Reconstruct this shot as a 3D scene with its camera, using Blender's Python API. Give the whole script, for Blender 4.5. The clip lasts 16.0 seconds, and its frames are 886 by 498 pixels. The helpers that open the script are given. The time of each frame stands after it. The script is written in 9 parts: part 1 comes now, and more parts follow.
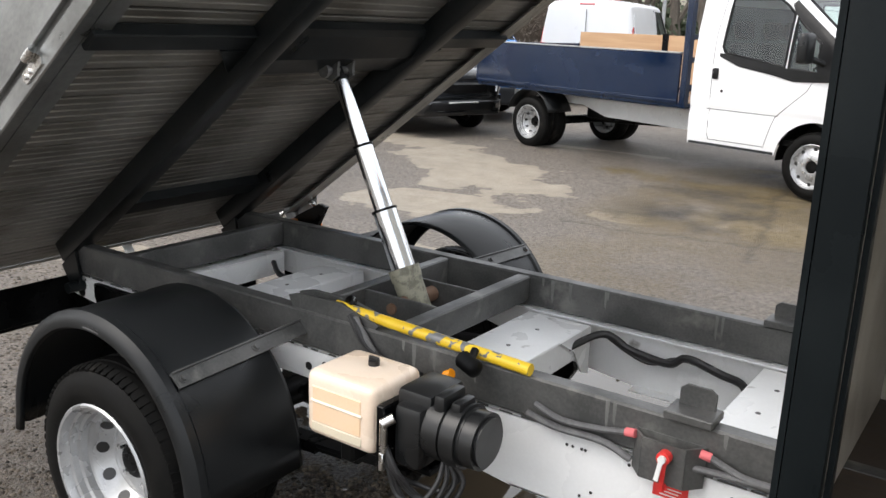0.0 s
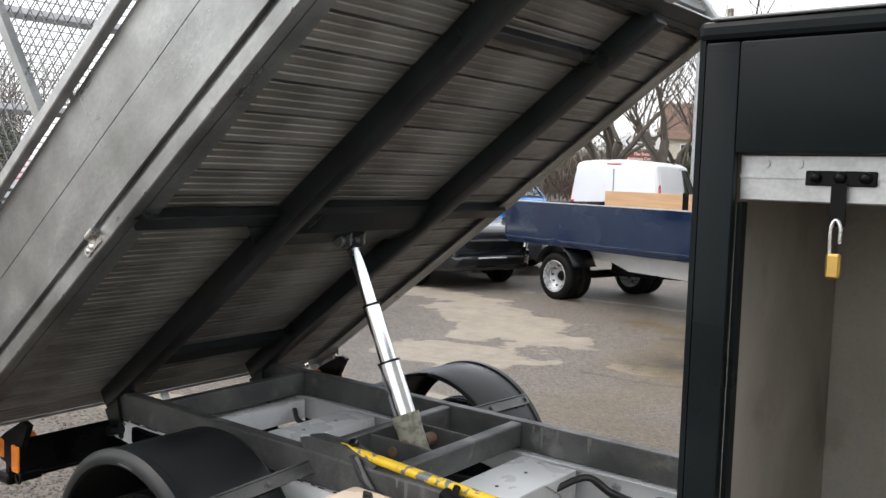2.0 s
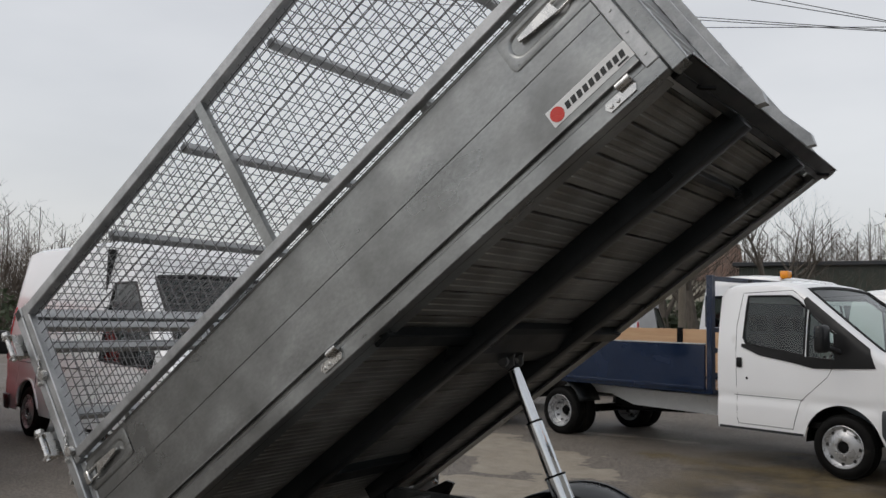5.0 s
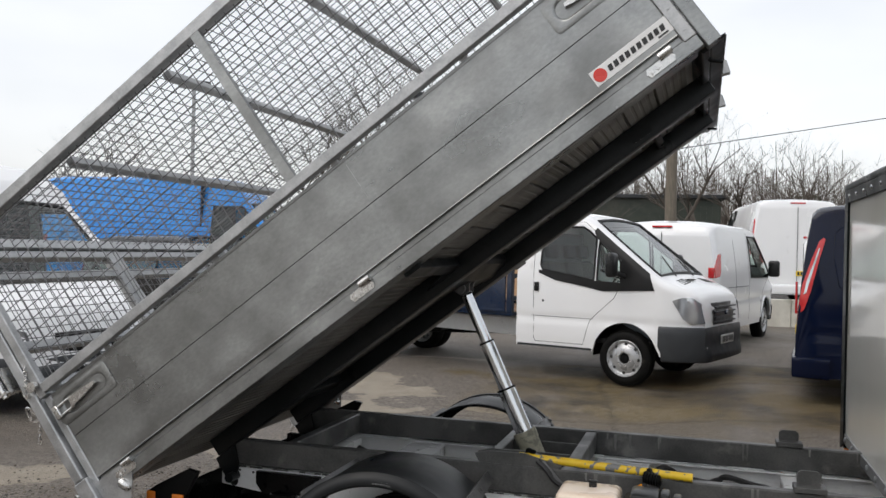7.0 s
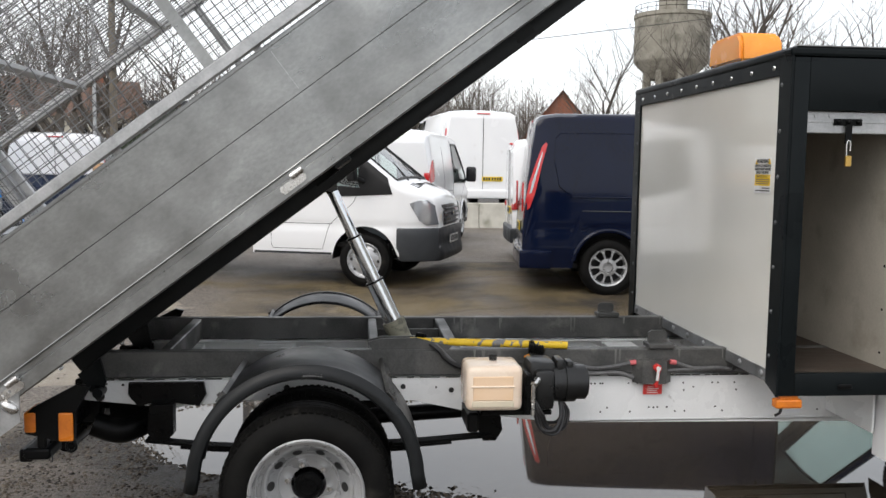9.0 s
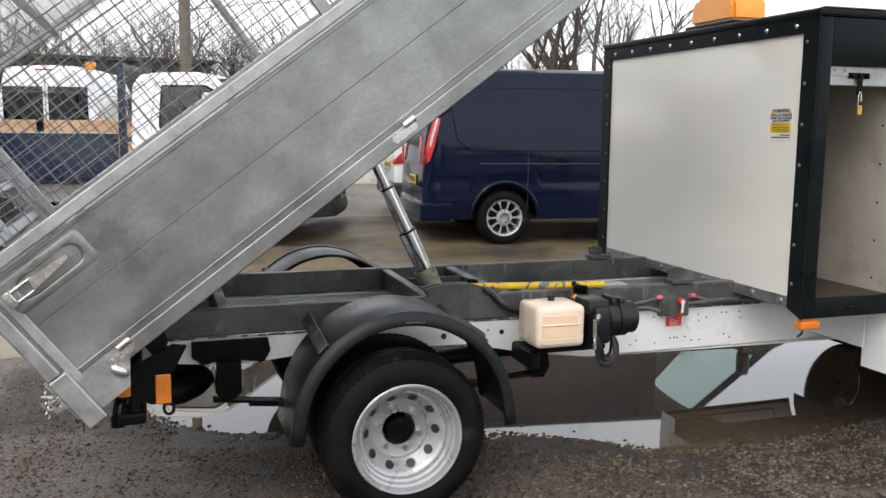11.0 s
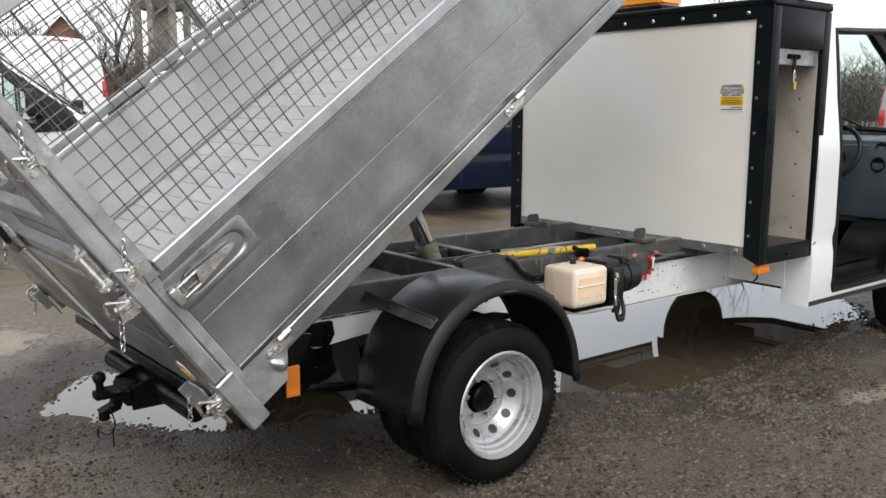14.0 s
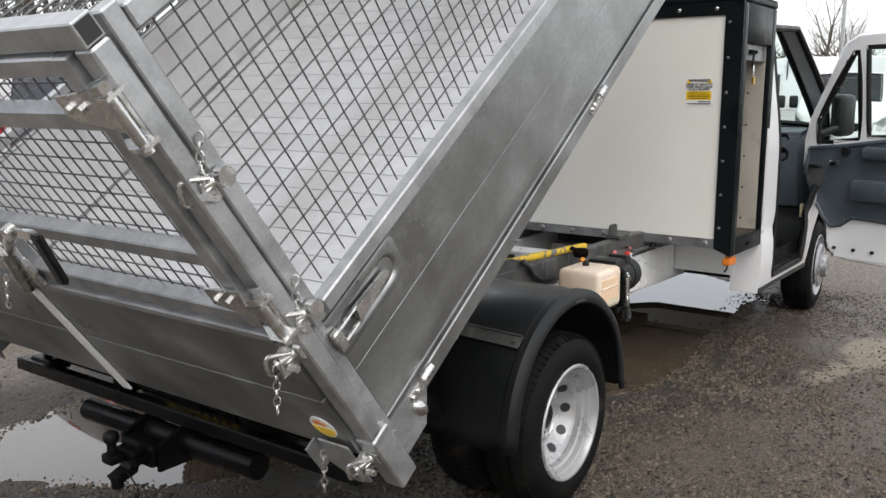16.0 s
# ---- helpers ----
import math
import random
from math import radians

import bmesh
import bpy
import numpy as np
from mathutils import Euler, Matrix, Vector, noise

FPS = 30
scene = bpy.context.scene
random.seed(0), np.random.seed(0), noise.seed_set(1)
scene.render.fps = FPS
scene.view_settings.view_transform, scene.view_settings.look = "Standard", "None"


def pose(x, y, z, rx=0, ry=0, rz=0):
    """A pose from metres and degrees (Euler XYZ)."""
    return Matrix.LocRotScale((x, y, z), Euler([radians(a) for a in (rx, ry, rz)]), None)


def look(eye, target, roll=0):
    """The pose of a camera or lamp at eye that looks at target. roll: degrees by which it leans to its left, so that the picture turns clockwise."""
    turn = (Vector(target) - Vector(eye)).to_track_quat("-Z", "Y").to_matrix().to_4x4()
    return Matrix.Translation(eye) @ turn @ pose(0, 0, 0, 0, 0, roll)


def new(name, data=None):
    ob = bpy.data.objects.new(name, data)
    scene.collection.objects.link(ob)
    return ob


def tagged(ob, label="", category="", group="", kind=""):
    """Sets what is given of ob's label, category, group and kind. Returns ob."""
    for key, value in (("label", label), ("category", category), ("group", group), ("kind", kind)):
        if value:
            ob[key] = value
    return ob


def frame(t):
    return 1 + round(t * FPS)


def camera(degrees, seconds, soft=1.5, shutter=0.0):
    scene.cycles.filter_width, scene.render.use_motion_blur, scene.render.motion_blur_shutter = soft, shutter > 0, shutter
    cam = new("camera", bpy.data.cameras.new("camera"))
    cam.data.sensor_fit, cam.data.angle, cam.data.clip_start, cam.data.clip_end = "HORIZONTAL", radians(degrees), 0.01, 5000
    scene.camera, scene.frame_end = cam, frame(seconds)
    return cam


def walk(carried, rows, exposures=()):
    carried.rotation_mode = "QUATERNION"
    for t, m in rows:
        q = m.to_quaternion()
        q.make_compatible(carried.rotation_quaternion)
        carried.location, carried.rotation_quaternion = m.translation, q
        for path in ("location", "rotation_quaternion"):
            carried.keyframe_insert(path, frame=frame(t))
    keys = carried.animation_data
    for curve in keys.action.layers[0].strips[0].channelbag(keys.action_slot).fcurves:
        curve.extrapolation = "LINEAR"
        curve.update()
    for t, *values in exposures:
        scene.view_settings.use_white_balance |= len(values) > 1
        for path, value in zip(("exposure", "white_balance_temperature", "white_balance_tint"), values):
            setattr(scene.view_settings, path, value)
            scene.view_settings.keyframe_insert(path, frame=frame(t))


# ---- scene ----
cam = camera(54.0, 16.0)
METRES, EYE, TILT, LEAN, TURN = 7.55, 1.713, 0.0, 0.0, 34.7
X0, Y0 = 2.185, -2.38
ROWS = [
    (0.0, 0.0, 0.0, 0.0, 0.52, -14.68, -1.99),
    (0.5, 0.0018, -0.012, 0.0036, 1.85, -12.21, -1.93),
    (1.0, 0.0054, -0.0286, 0.0068, 2.66, -9.98, -1.85),
    (1.5, 0.0131, -0.042, 0.0093, 3.15, -7.56, -1.7),
    (2.0, 0.0236, -0.0523, 0.0128, 3.26, -4.85, -1.63),
    (2.5, 0.0277, -0.0611, 0.0187, 3.37, -1.13, -1.63),
    (3.0, 0.015, -0.0682, 0.02, 3.46, 2.95, -1.72),
    (3.5, -0.0125, -0.076, 0.0137, 3.73, 4.33, -1.71),
    (4.0, -0.0403, -0.0803, 0.0033, 3.85, 5.37, -1.65),
    (6.5, -0.2033, -0.1149, -0.001, -13.62, 1.23, -1.36),
    (7.0, -0.2406, -0.112, -0.0, -18.01, 0.08, -1.32),
    (7.5, -0.2696, -0.1011, -0.0029, -24.08, -1.62, -1.1),
    (8.0, -0.2997, -0.0884, -0.0034, -29.64, -2.85, -0.94),
    (8.5, -0.3328, -0.0773, -0.0064, -35.17, -4.07, -0.91),
    (9.0, -0.3616, -0.0601, -0.0129, -40.16, -5.29, -0.79),
    (11.5, -0.503, 0.0638, -0.0197, -54.51, -8.25, -0.48),
    (12.0, -0.5291, 0.0936, -0.0213, -56.15, -8.36, -0.45),
    (12.5, -0.546, 0.125, -0.0213, -59.27, -8.5, -0.38),
    (13.0, -0.5654, 0.1542, -0.0193, -63.37, -8.66, -0.33),
    (13.5, -0.5774, 0.1833, -0.0194, -68.17, -8.94, -0.27),
    (14.0, -0.5767, 0.2152, -0.0217, -73.21, -9.28, -0.17),
    (14.5, -0.5735, 0.2461, -0.0206, -79.33, -9.54, -0.06),
    (15.0, -0.5747, 0.2853, -0.02, -83.87, -9.69, 0.01),
    (15.5, -0.5661, 0.3301, -0.0229, -86.29, -9.83, -0.02),
    (16.0, -0.5569, 0.367, -0.0189, -88.28, -9.84, -0.02),
]
walk(cam, [(t, pose(X0, Y0, EYE, TILT, LEAN, TURN) @ pose(METRES * x, METRES * y, METRES * z, 90 + pitch, roll, yaw)) for t, x, y, z, yaw, pitch, roll in ROWS],
     [(0.0, 0.75), (0.5, 1.12), (1.0, 1.18), (1.5, 1.08), (2.0, 0.73), (2.3, 0.28), (3.0, -0.54), (4.2, -0.82), (6.3, -0.20), (7.0, -0.16), (7.7, -0.66), (8.1, -0.66), (8.5, -0.06), (9.0, 0.24), (11.3, 0.46), (13.0, 0.45), (16.0, 0.36)])

# ---- world and light: an overcast winter day ----
world = bpy.data.worlds.new("overcast")
scene.world = world
world.use_nodes = True
wn, wl = world.node_tree.nodes, world.node_tree.links
SUN_UP, SUN_ROUND = radians(50), radians(222)
sky = wn.new("ShaderNodeTexSky")
sky.sky_type, sky.sun_disc, sky.sun_elevation, sky.sun_rotation = "NISHITA", False, SUN_UP, SUN_ROUND
sky.dust_density = 4.0
w_co = wn.new("ShaderNodeTexCoord")
w_map = wn.new("ShaderNodeMapping")
w_map.inputs["Scale"].default_value = (1.0, 1.0, 3.0)
w_noise = wn.new("ShaderNodeTexNoise")
w_noise.inputs["Scale"].default_value, w_noise.inputs["Detail"].default_value = 1.6, 5.0
w_ramp = wn.new("ShaderNodeValToRGB")
w_ramp.color_ramp.elements[0].position, w_ramp.color_ramp.elements[0].color = 0.30, (0.73, 0.74, 0.76, 1)
w_ramp.color_ramp.elements[1].position, w_ramp.color_ramp.elements[1].color = 0.72, (1.0, 1.0, 1.0, 1)
w_bg1, w_bg2, w_add = wn.new("ShaderNodeBackground"), wn.new("ShaderNodeBackground"), wn.new("ShaderNodeAddShader")
w_bg1.inputs["Strength"].default_value, w_bg2.inputs["Strength"].default_value = 0.05, 1.05
wl.new(w_co.outputs["Generated"], w_map.inputs["Vector"])
wl.new(w_map.outputs["Vector"], w_noise.inputs["Vector"])
wl.new(w_noise.outputs["Fac"], w_ramp.inputs["Fac"])
wl.new(sky.outputs["Color"], w_bg1.inputs["Color"])
wl.new(w_ramp.outputs["Color"], w_bg2.inputs["Color"])
wl.new(w_bg1.outputs[0], w_add.inputs[0])
wl.new(w_bg2.outputs[0], w_add.inputs[1])
wl.new(w_add.outputs[0], wn["World Output"].inputs["Surface"])
sun = new("sun", bpy.data.lights.new("sun", "SUN"))
sun.data.energy, sun.data.angle, sun.data.color = 0.85, radians(40), (1.0, 0.985, 0.965)
sun.matrix_world = look((0, 0, 0), (-math.sin(SUN_ROUND) * math.cos(SUN_UP), -math.cos(SUN_ROUND) * math.cos(SUN_UP), -math.sin(SUN_UP)))


# ---- materials ----
def mat(name, c1, c2=None, rough=0.5, metal=0.0, scale=6.0, fine=90.0, bump=0.05, stretch=(1, 1, 1), spot=0.5, rvar=0.12, coat=0.0,
        stain=None, stain_at=(0.58, 0.68), stain_scale=5.0, island=0.0, spec=0.5, trans=0.0):
    """A surface whose colour wanders between c1 and c2 at two scales, with fine relief and optional stains of a colour of their own."""
    m = bpy.data.materials.new(name)
    m.use_nodes = True
    n, l = m.node_tree.nodes, m.node_tree.links
    b = n["Principled BSDF"]
    c2 = c2 or tuple(v * 0.8 for v in c1)
    co, mp = n.new("ShaderNodeTexCoord"), n.new("ShaderNodeMapping")
    mp.inputs["Scale"].default_value = stretch
    l.new(co.outputs["Object"], mp.inputs["Vector"])
    big, small = n.new("ShaderNodeTexNoise"), n.new("ShaderNodeTexNoise")
    big.inputs["Scale"].default_value, big.inputs["Detail"].default_value = scale, 6.0
    big.inputs["Distortion"].default_value = 0.4
    small.inputs["Scale"].default_value, small.inputs["Detail"].default_value = fine, 3.0
    l.new(mp.outputs[0], big.inputs["Vector"])
    l.new(mp.outputs[0], small.inputs["Vector"])
    add = n.new("ShaderNodeMath")
    add.operation = "MULTIPLY_ADD"
    add.inputs[1].default_value = 0.35
    l.new(small.outputs["Fac"], add.inputs[0])
    l.new(big.outputs["Fac"], add.inputs[2])
    ramp = n.new("ShaderNodeValToRGB")
    ramp.color_ramp.elements[0].position, ramp.color_ramp.elements[0].color = 0.67 - spot * 0.3, (*c1, 1)
    ramp.color_ramp.elements[1].position, ramp.color_ramp.elements[1].color = 0.67 + spot * 0.3, (*c2, 1)
    l.new(add.outputs[0], ramp.inputs["Fac"])
    colour = ramp.outputs["Color"]
    if island:
        geo, hsv, mm = n.new("ShaderNodeObjectInfo"), n.new("ShaderNodeHueSaturation"), n.new("ShaderNodeMapRange")
        mm.inputs["To Min"].default_value, mm.inputs["To Max"].default_value = 1 - island, 1 + island
        l.new(geo.outputs["Random"], mm.inputs["Value"])
        l.new(mm.outputs[0], hsv.inputs["Value"])
        l.new(colour, hsv.inputs["Color"])
        colour = hsv.outputs["Color"]
    rr = n.new("ShaderNodeMapRange")
    rr.inputs["From Min"].default_value, rr.inputs["From Max"].default_value = 0.3, 0.7
    rr.inputs["To Min"].default_value, rr.inputs["To Max"].default_value = max(0.02, rough - rvar), min(1, rough + rvar)
    l.new(big.outputs["Fac"], rr.inputs["Value"])
    if stain:
        st, sr, mx = n.new("ShaderNodeTexNoise"), n.new("ShaderNodeMapRange"), n.new("ShaderNodeMix")
        st.inputs["Scale"].default_value, st.inputs["Detail"].default_value = stain_scale, 8.0
        sr.inputs["From Min"].default_value, sr.inputs["From Max"].default_value = stain_at
        mx.data_type = "RGBA"
        l.new(co.outputs["Object"], st.inputs["Vector"])
        l.new(st.outputs["Fac"], sr.inputs["Value"])
        l.new(sr.outputs[0], mx.inputs["Factor"])
        l.new(colour, mx.inputs["A"])
        mx.inputs["B"].default_value = (*stain, 1)
        colour = mx.outputs["Result"]
    l.new(colour, b.inputs["Base Color"])
    l.new(rr.outputs[0], b.inputs["Roughness"])
    b.inputs["Metallic"].default_value = metal
    b.inputs["Specular IOR Level"].default_value = spec
    b.inputs["Coat Weight"].default_value = coat
    b.inputs["Coat Roughness"].default_value = 0.06
    b.inputs["Transmission Weight"].default_value = trans
    if bump:
        bp = n.new("ShaderNodeBump")
        bp.inputs["Strength"].default_value, bp.inputs["Distance"].default_value = min(1.0, bump * 4), 0.004
        l.new(add.outputs[0], bp.inputs["Height"])
        l.new(bp.outputs[0], b.inputs["Normal"])
    return m


def pane_mat(name, tint, clear=0.7):
    """Thin glass: part see-through, part gloss."""
    m = bpy.data.materials.new(name)
    m.use_nodes = True
    n, l = m.node_tree.nodes, m.node_tree.links
    n.remove(n["Principled BSDF"])
    tr, gl, mx, fr = n.new("ShaderNodeBsdfTransparent"), n.new("ShaderNodeBsdfGlossy"), n.new("ShaderNodeMixShader"), n.new("ShaderNodeLayerWeight")
    tr.inputs["Color"].default_value = (*[v * clear for v in tint], 1)
    gl.inputs["Roughness"].default_value = 0.02
    pw, ma = n.new("ShaderNodeMath"), n.new("ShaderNodeMath")
    pw.operation, pw.inputs[1].default_value = "POWER", 4.0
    ma.operation, ma.inputs[1].default_value, ma.inputs[2].default_value = "MULTIPLY_ADD", 0.85, 0.06
    l.new(fr.outputs["Facing"], pw.inputs[0])
    l.new(pw.outputs[0], ma.inputs[0])
    l.new(ma.outputs[0], mx.inputs[0])
    l.new(tr.outputs[0], mx.inputs[1])
    l.new(gl.outputs[0], mx.inputs[2])
    l.new(mx.outputs[0], n["Material Output"].inputs["Surface"])
    return m


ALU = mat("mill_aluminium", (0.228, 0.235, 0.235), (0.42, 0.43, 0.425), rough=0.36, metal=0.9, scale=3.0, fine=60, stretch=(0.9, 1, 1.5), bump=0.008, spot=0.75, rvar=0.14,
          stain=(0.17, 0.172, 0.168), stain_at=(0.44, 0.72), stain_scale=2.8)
ALU_UNDER = mat("aluminium_planks", (0.225, 0.217, 0.20), (0.38, 0.366, 0.34), rough=0.46, metal=0.6, scale=3, fine=70, stretch=(3, 0.6, 1), bump=0.02, spot=0.8, island=0.16,
                stain=(0.10, 0.09, 0.076), stain_at=(0.46, 0.70), stain_scale=2.4)
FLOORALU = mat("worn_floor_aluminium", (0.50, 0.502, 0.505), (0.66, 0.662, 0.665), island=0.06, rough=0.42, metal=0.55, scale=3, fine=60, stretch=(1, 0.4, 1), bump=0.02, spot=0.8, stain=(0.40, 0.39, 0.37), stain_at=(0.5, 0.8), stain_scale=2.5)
GALV = mat("galvanised_steel", (0.33, 0.338, 0.342), (0.50, 0.506, 0.51), rough=0.42, metal=0.8, scale=14, fine=120, bump=0.01, spot=0.6, rvar=0.10)
WIRE = mat("galvanised_wire", (0.10, 0.10, 0.102), (0.18, 0.18, 0.183), rough=0.5, metal=0.6, scale=10, fine=150, bump=0)
ZINC = mat("zinc_fitting", (0.55, 0.55, 0.54), (0.72, 0.71, 0.69), rough=0.24, metal=1.0, scale=25, fine=200, bump=0.01)
CHROME = mat("chromed_ram", (0.62, 0.64, 0.66), (0.70, 0.72, 0.74), rough=0.12, metal=1.0, scale=8, fine=150, bump=0.003, rvar=0.05)
RAMBASE = mat("worn_ram_paint", (0.30, 0.29, 0.22), (0.16, 0.155, 0.12), rough=0.6, scale=30, fine=200, bump=0.05, spot=0.25)
BLACKSTEEL = mat("black_painted_steel", (0.002, 0.0021, 0.0023), (0.005, 0.0052, 0.0054), spec=0.12, rough=0.30, scale=5, fine=120, bump=0.02, stain=(0.02, 0.019, 0.017), stain_at=(0.62, 0.9))
BEARER = mat("black_bearer", (0.006, 0.0075, 0.008), (0.013, 0.015, 0.016), spec=0.22, rough=0.36, scale=4, fine=120, bump=0.02, stain=(0.03, 0.029, 0.027), stain_at=(0.55, 0.85), stain_scale=3)
SUBFRAME = mat("dusty_subframe", (0.100, 0.099, 0.096), (0.045, 0.046, 0.045), rough=0.45, scale=5, fine=120, bump=0.03, stain=(0.22, 0.215, 0.20), stain_at=(0.60, 0.80), stain_scale=9, rvar=0.15)
CHASSIS = mat("white_chassis_paint", (0.84, 0.85, 0.855), (0.76, 0.77, 0.77), rough=0.30, scale=4, fine=90, bump=0.02, spot=0.8, stain=(0.22, 0.21, 0.19), stain_at=(0.68, 0.80), stain_scale=12)
PLASTIC = mat("black_moulded_plastic", (0.008, 0.0085, 0.009), (0.014, 0.0145, 0.015), spec=0.4, rough=0.34, scale=5, fine=300, bump=0.02)
GUARD = mat("black_mudguard", (0.0065, 0.0074, 0.0081), (0.0115, 0.0128, 0.0138), spec=0.27, rough=0.36, scale=4, fine=250, bump=0.015, stain=(0.03, 0.03, 0.03), stain_at=(0.62, 0.95), stain_scale=3)
RUBBER = mat("tyre_rubber", (0.004, 0.004, 0.004), (0.009, 0.0087, 0.008), spec=0.10, rough=0.65, scale=8, fine=150, bump=0.06, stain=(0.045, 0.041, 0.035), stain_at=(0.6, 0.85), stain_scale=6)
RIM = mat("silver_wheel_paint", (0.36, 0.365, 0.37), (0.46, 0.465, 0.47), rough=0.30, metal=0.45, scale=9, fine=200, bump=0.01, stain=(0.30, 0.29, 0.27), stain_at=(0.62, 0.85), stain_scale=9)
TANK = mat("translucent_tank", (0.78, 0.62, 0.48), (0.83, 0.70, 0.57), rough=0.28, scale=5, fine=120, bump=0.01, coat=0.2)
TANKTOP = mat("tank_wall_over_oil", (0.80, 0.55, 0.33), (0.82, 0.60, 0.41), rough=0.35, scale=6, fine=120, bump=0.01)
TANKLOW = mat("tank_foot", (0.56, 0.52, 0.40), (0.66, 0.58, 0.44), rough=0.4, scale=6, fine=120, bump=0.01)
YELLOW = mat("chipped_yellow_paint", (0.72, 0.47, 0.02), (0.80, 0.55, 0.03), rough=0.45, scale=10, fine=150, bump=0.05, stain=(0.16, 0.165, 0.17), stain_at=(0.560, 0.575), stain_scale=26)
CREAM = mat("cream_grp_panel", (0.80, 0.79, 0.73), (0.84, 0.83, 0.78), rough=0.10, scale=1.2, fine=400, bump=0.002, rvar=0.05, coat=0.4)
# stained lining cream, its base darkened to carry the shade inside the box
CREAM_IN = mat("shaded_cream_lining", (0.46, 0.43, 0.375), (0.37, 0.345, 0.295), rough=0.4, scale=3, fine=100, bump=0.01, stain=(0.24, 0.21, 0.165), stain_at=(0.58, 0.78), stain_scale=5)
TRIMSTEEL = mat("scuffed_steel_trim", (0.20, 0.205, 0.21), (0.30, 0.305, 0.31), rough=0.4, metal=0.5, scale=9, fine=150, bump=0.015, stain=(0.11, 0.11, 0.11), stain_at=(0.55, 0.75), stain_scale=8)
BOXBLACK = mat("black_box_frame", (0.006, 0.008, 0.009), (0.008, 0.0105, 0.0115), spec=0.10, rough=0.33, scale=5, fine=180, bump=0.012)
BOXEDGE = mat("grey_top_edge", (0.10, 0.105, 0.11), (0.13, 0.135, 0.14), rough=0.4, scale=5, fine=150, bump=0.01)
PLYFLOOR = mat("worn_ply_floor", (0.030, 0.022, 0.016), (0.065, 0.048, 0.036), rough=0.6, scale=5, fine=80, stretch=(1, 6, 1), bump=0.05)
ORANGE = mat("orange_lens", (0.85, 0.28, 0.01), (0.90, 0.34, 0.02), rough=0.2, scale=6, fine=150, bump=0.01, coat=0.5)
ORANGEDULL = mat("orange_reflector", (0.75, 0.22, 0.02), (0.60, 0.16, 0.015), rough=0.35, scale=20, fine=180, bump=0.02)
RED = mat("red_lens", (0.45, 0.015, 0.02), (0.55, 0.03, 0.03), rough=0.15, scale=10, fine=150, bump=0.01, coat=0.5)
REDPLASTIC = mat("red_plastic", (0.65, 0.03, 0.03), (0.72, 0.06, 0.05), rough=0.4, scale=10, fine=150, bump=0.01)
WHITEPAINT = mat("white_vehicle_paint", (0.86, 0.865, 0.87), (0.81, 0.815, 0.825), rough=0.16, scale=1.5, fine=300, bump=0.001, coat=0.6, spot=0.9, stain=(0.52, 0.50, 0.46), stain_at=(0.66, 0.95), stain_scale=3)
NAVY = mat("navy_vehicle_paint", (0.0012, 0.0035, 0.015), (0.0018, 0.005, 0.021), rough=0.12, scale=1.5, fine=300, bump=0.001, coat=0.22, spec=0.15, metal=0.0)
NAVYBED = mat("navy_bed_paint", (0.003, 0.011, 0.034), (0.005, 0.015, 0.044), rough=0.22, scale=2, fine=200, bump=0.006, coat=0.3)
BRIGHTBLUE = mat("bright_blue_paint", (0.012, 0.22, 0.66), (0.015, 0.26, 0.72), rough=0.2, scale=2, fine=200, bump=0.001, coat=0.5)
REDPAINT = mat("red_vehicle_paint", (0.50, 0.022, 0.022), (0.56, 0.035, 0.03), rough=0.2, scale=2, fine=200, bump=0.001, coat=0.5)
BLACKPAINT = mat("black_vehicle_paint", (0.008, 0.009, 0.010), (0.012, 0.013, 0.014), rough=0.14, scale=2, fine=200, bump=0.001, coat=0.6)
SILVERPAINT = mat("silver_vehicle_paint", (0.40, 0.41, 0.42), (0.46, 0.47, 0.48), rough=0.25, metal=0.5, scale=2, fine=200, bump=0.001, coat=0.5)
TRIM = mat("grey_bumper_plastic", (0.024, 0.027, 0.031), (0.034, 0.037, 0.041), rough=0.5, scale=6, fine=300, bump=0.02)
DARKTRIM = mat("black_trim", (0.004, 0.004, 0.0045), (0.008, 0.008, 0.0085), spec=0.3, rough=0.4, scale=6, fine=300, bump=0.01)
SEATCLOTH = mat("dark_seat_cloth", (0.035, 0.038, 0.045), (0.055, 0.058, 0.065), rough=0.9, scale=20, fine=300, bump=0.05)
DASH = mat("blue_grey_dash_plastic", (0.055, 0.070, 0.085), (0.068, 0.084, 0.10), rough=0.5, scale=10, fine=400, bump=0.02)
HEADLAMP = mat("headlamp_lens", (0.62, 0.64, 0.66), (0.50, 0.51, 0.53), rough=0.10, metal=0.7, scale=4, fine=9, bump=0.012, coat=1.0)
PLATEY = mat("yellow_plate", (0.80, 0.55, 0.02), (0.82, 0.58, 0.03), rough=0.3, scale=10, fine=100, bump=0)
PLATEW = mat("white_plate", (0.78, 0.78, 0.76), (0.74, 0.74, 0.72), rough=0.3, scale=10, fine=100, bump=0)
INK = mat("black_ink", (0.012, 0.012, 0.012), (0.02, 0.02, 0.02), rough=0.4, bump=0)
STICKER = mat("white_sticker", (0.78, 0.78, 0.77), (0.74, 0.74, 0.73), rough=0.35, bump=0)
STICKERY = mat("yellow_sticker", (0.80, 0.52, 0.02), (0.82, 0.55, 0.03), rough=0.35, bump=0)
BADGERED = mat("red_badge", (0.60, 0.04, 0.03), (0.66, 0.06, 0.04), rough=0.3, bump=0)
BRASS = mat("brass_padlock", (0.60, 0.38, 0.10), (0.66, 0.44, 0.14), rough=0.3, metal=0.9, bump=0.01)
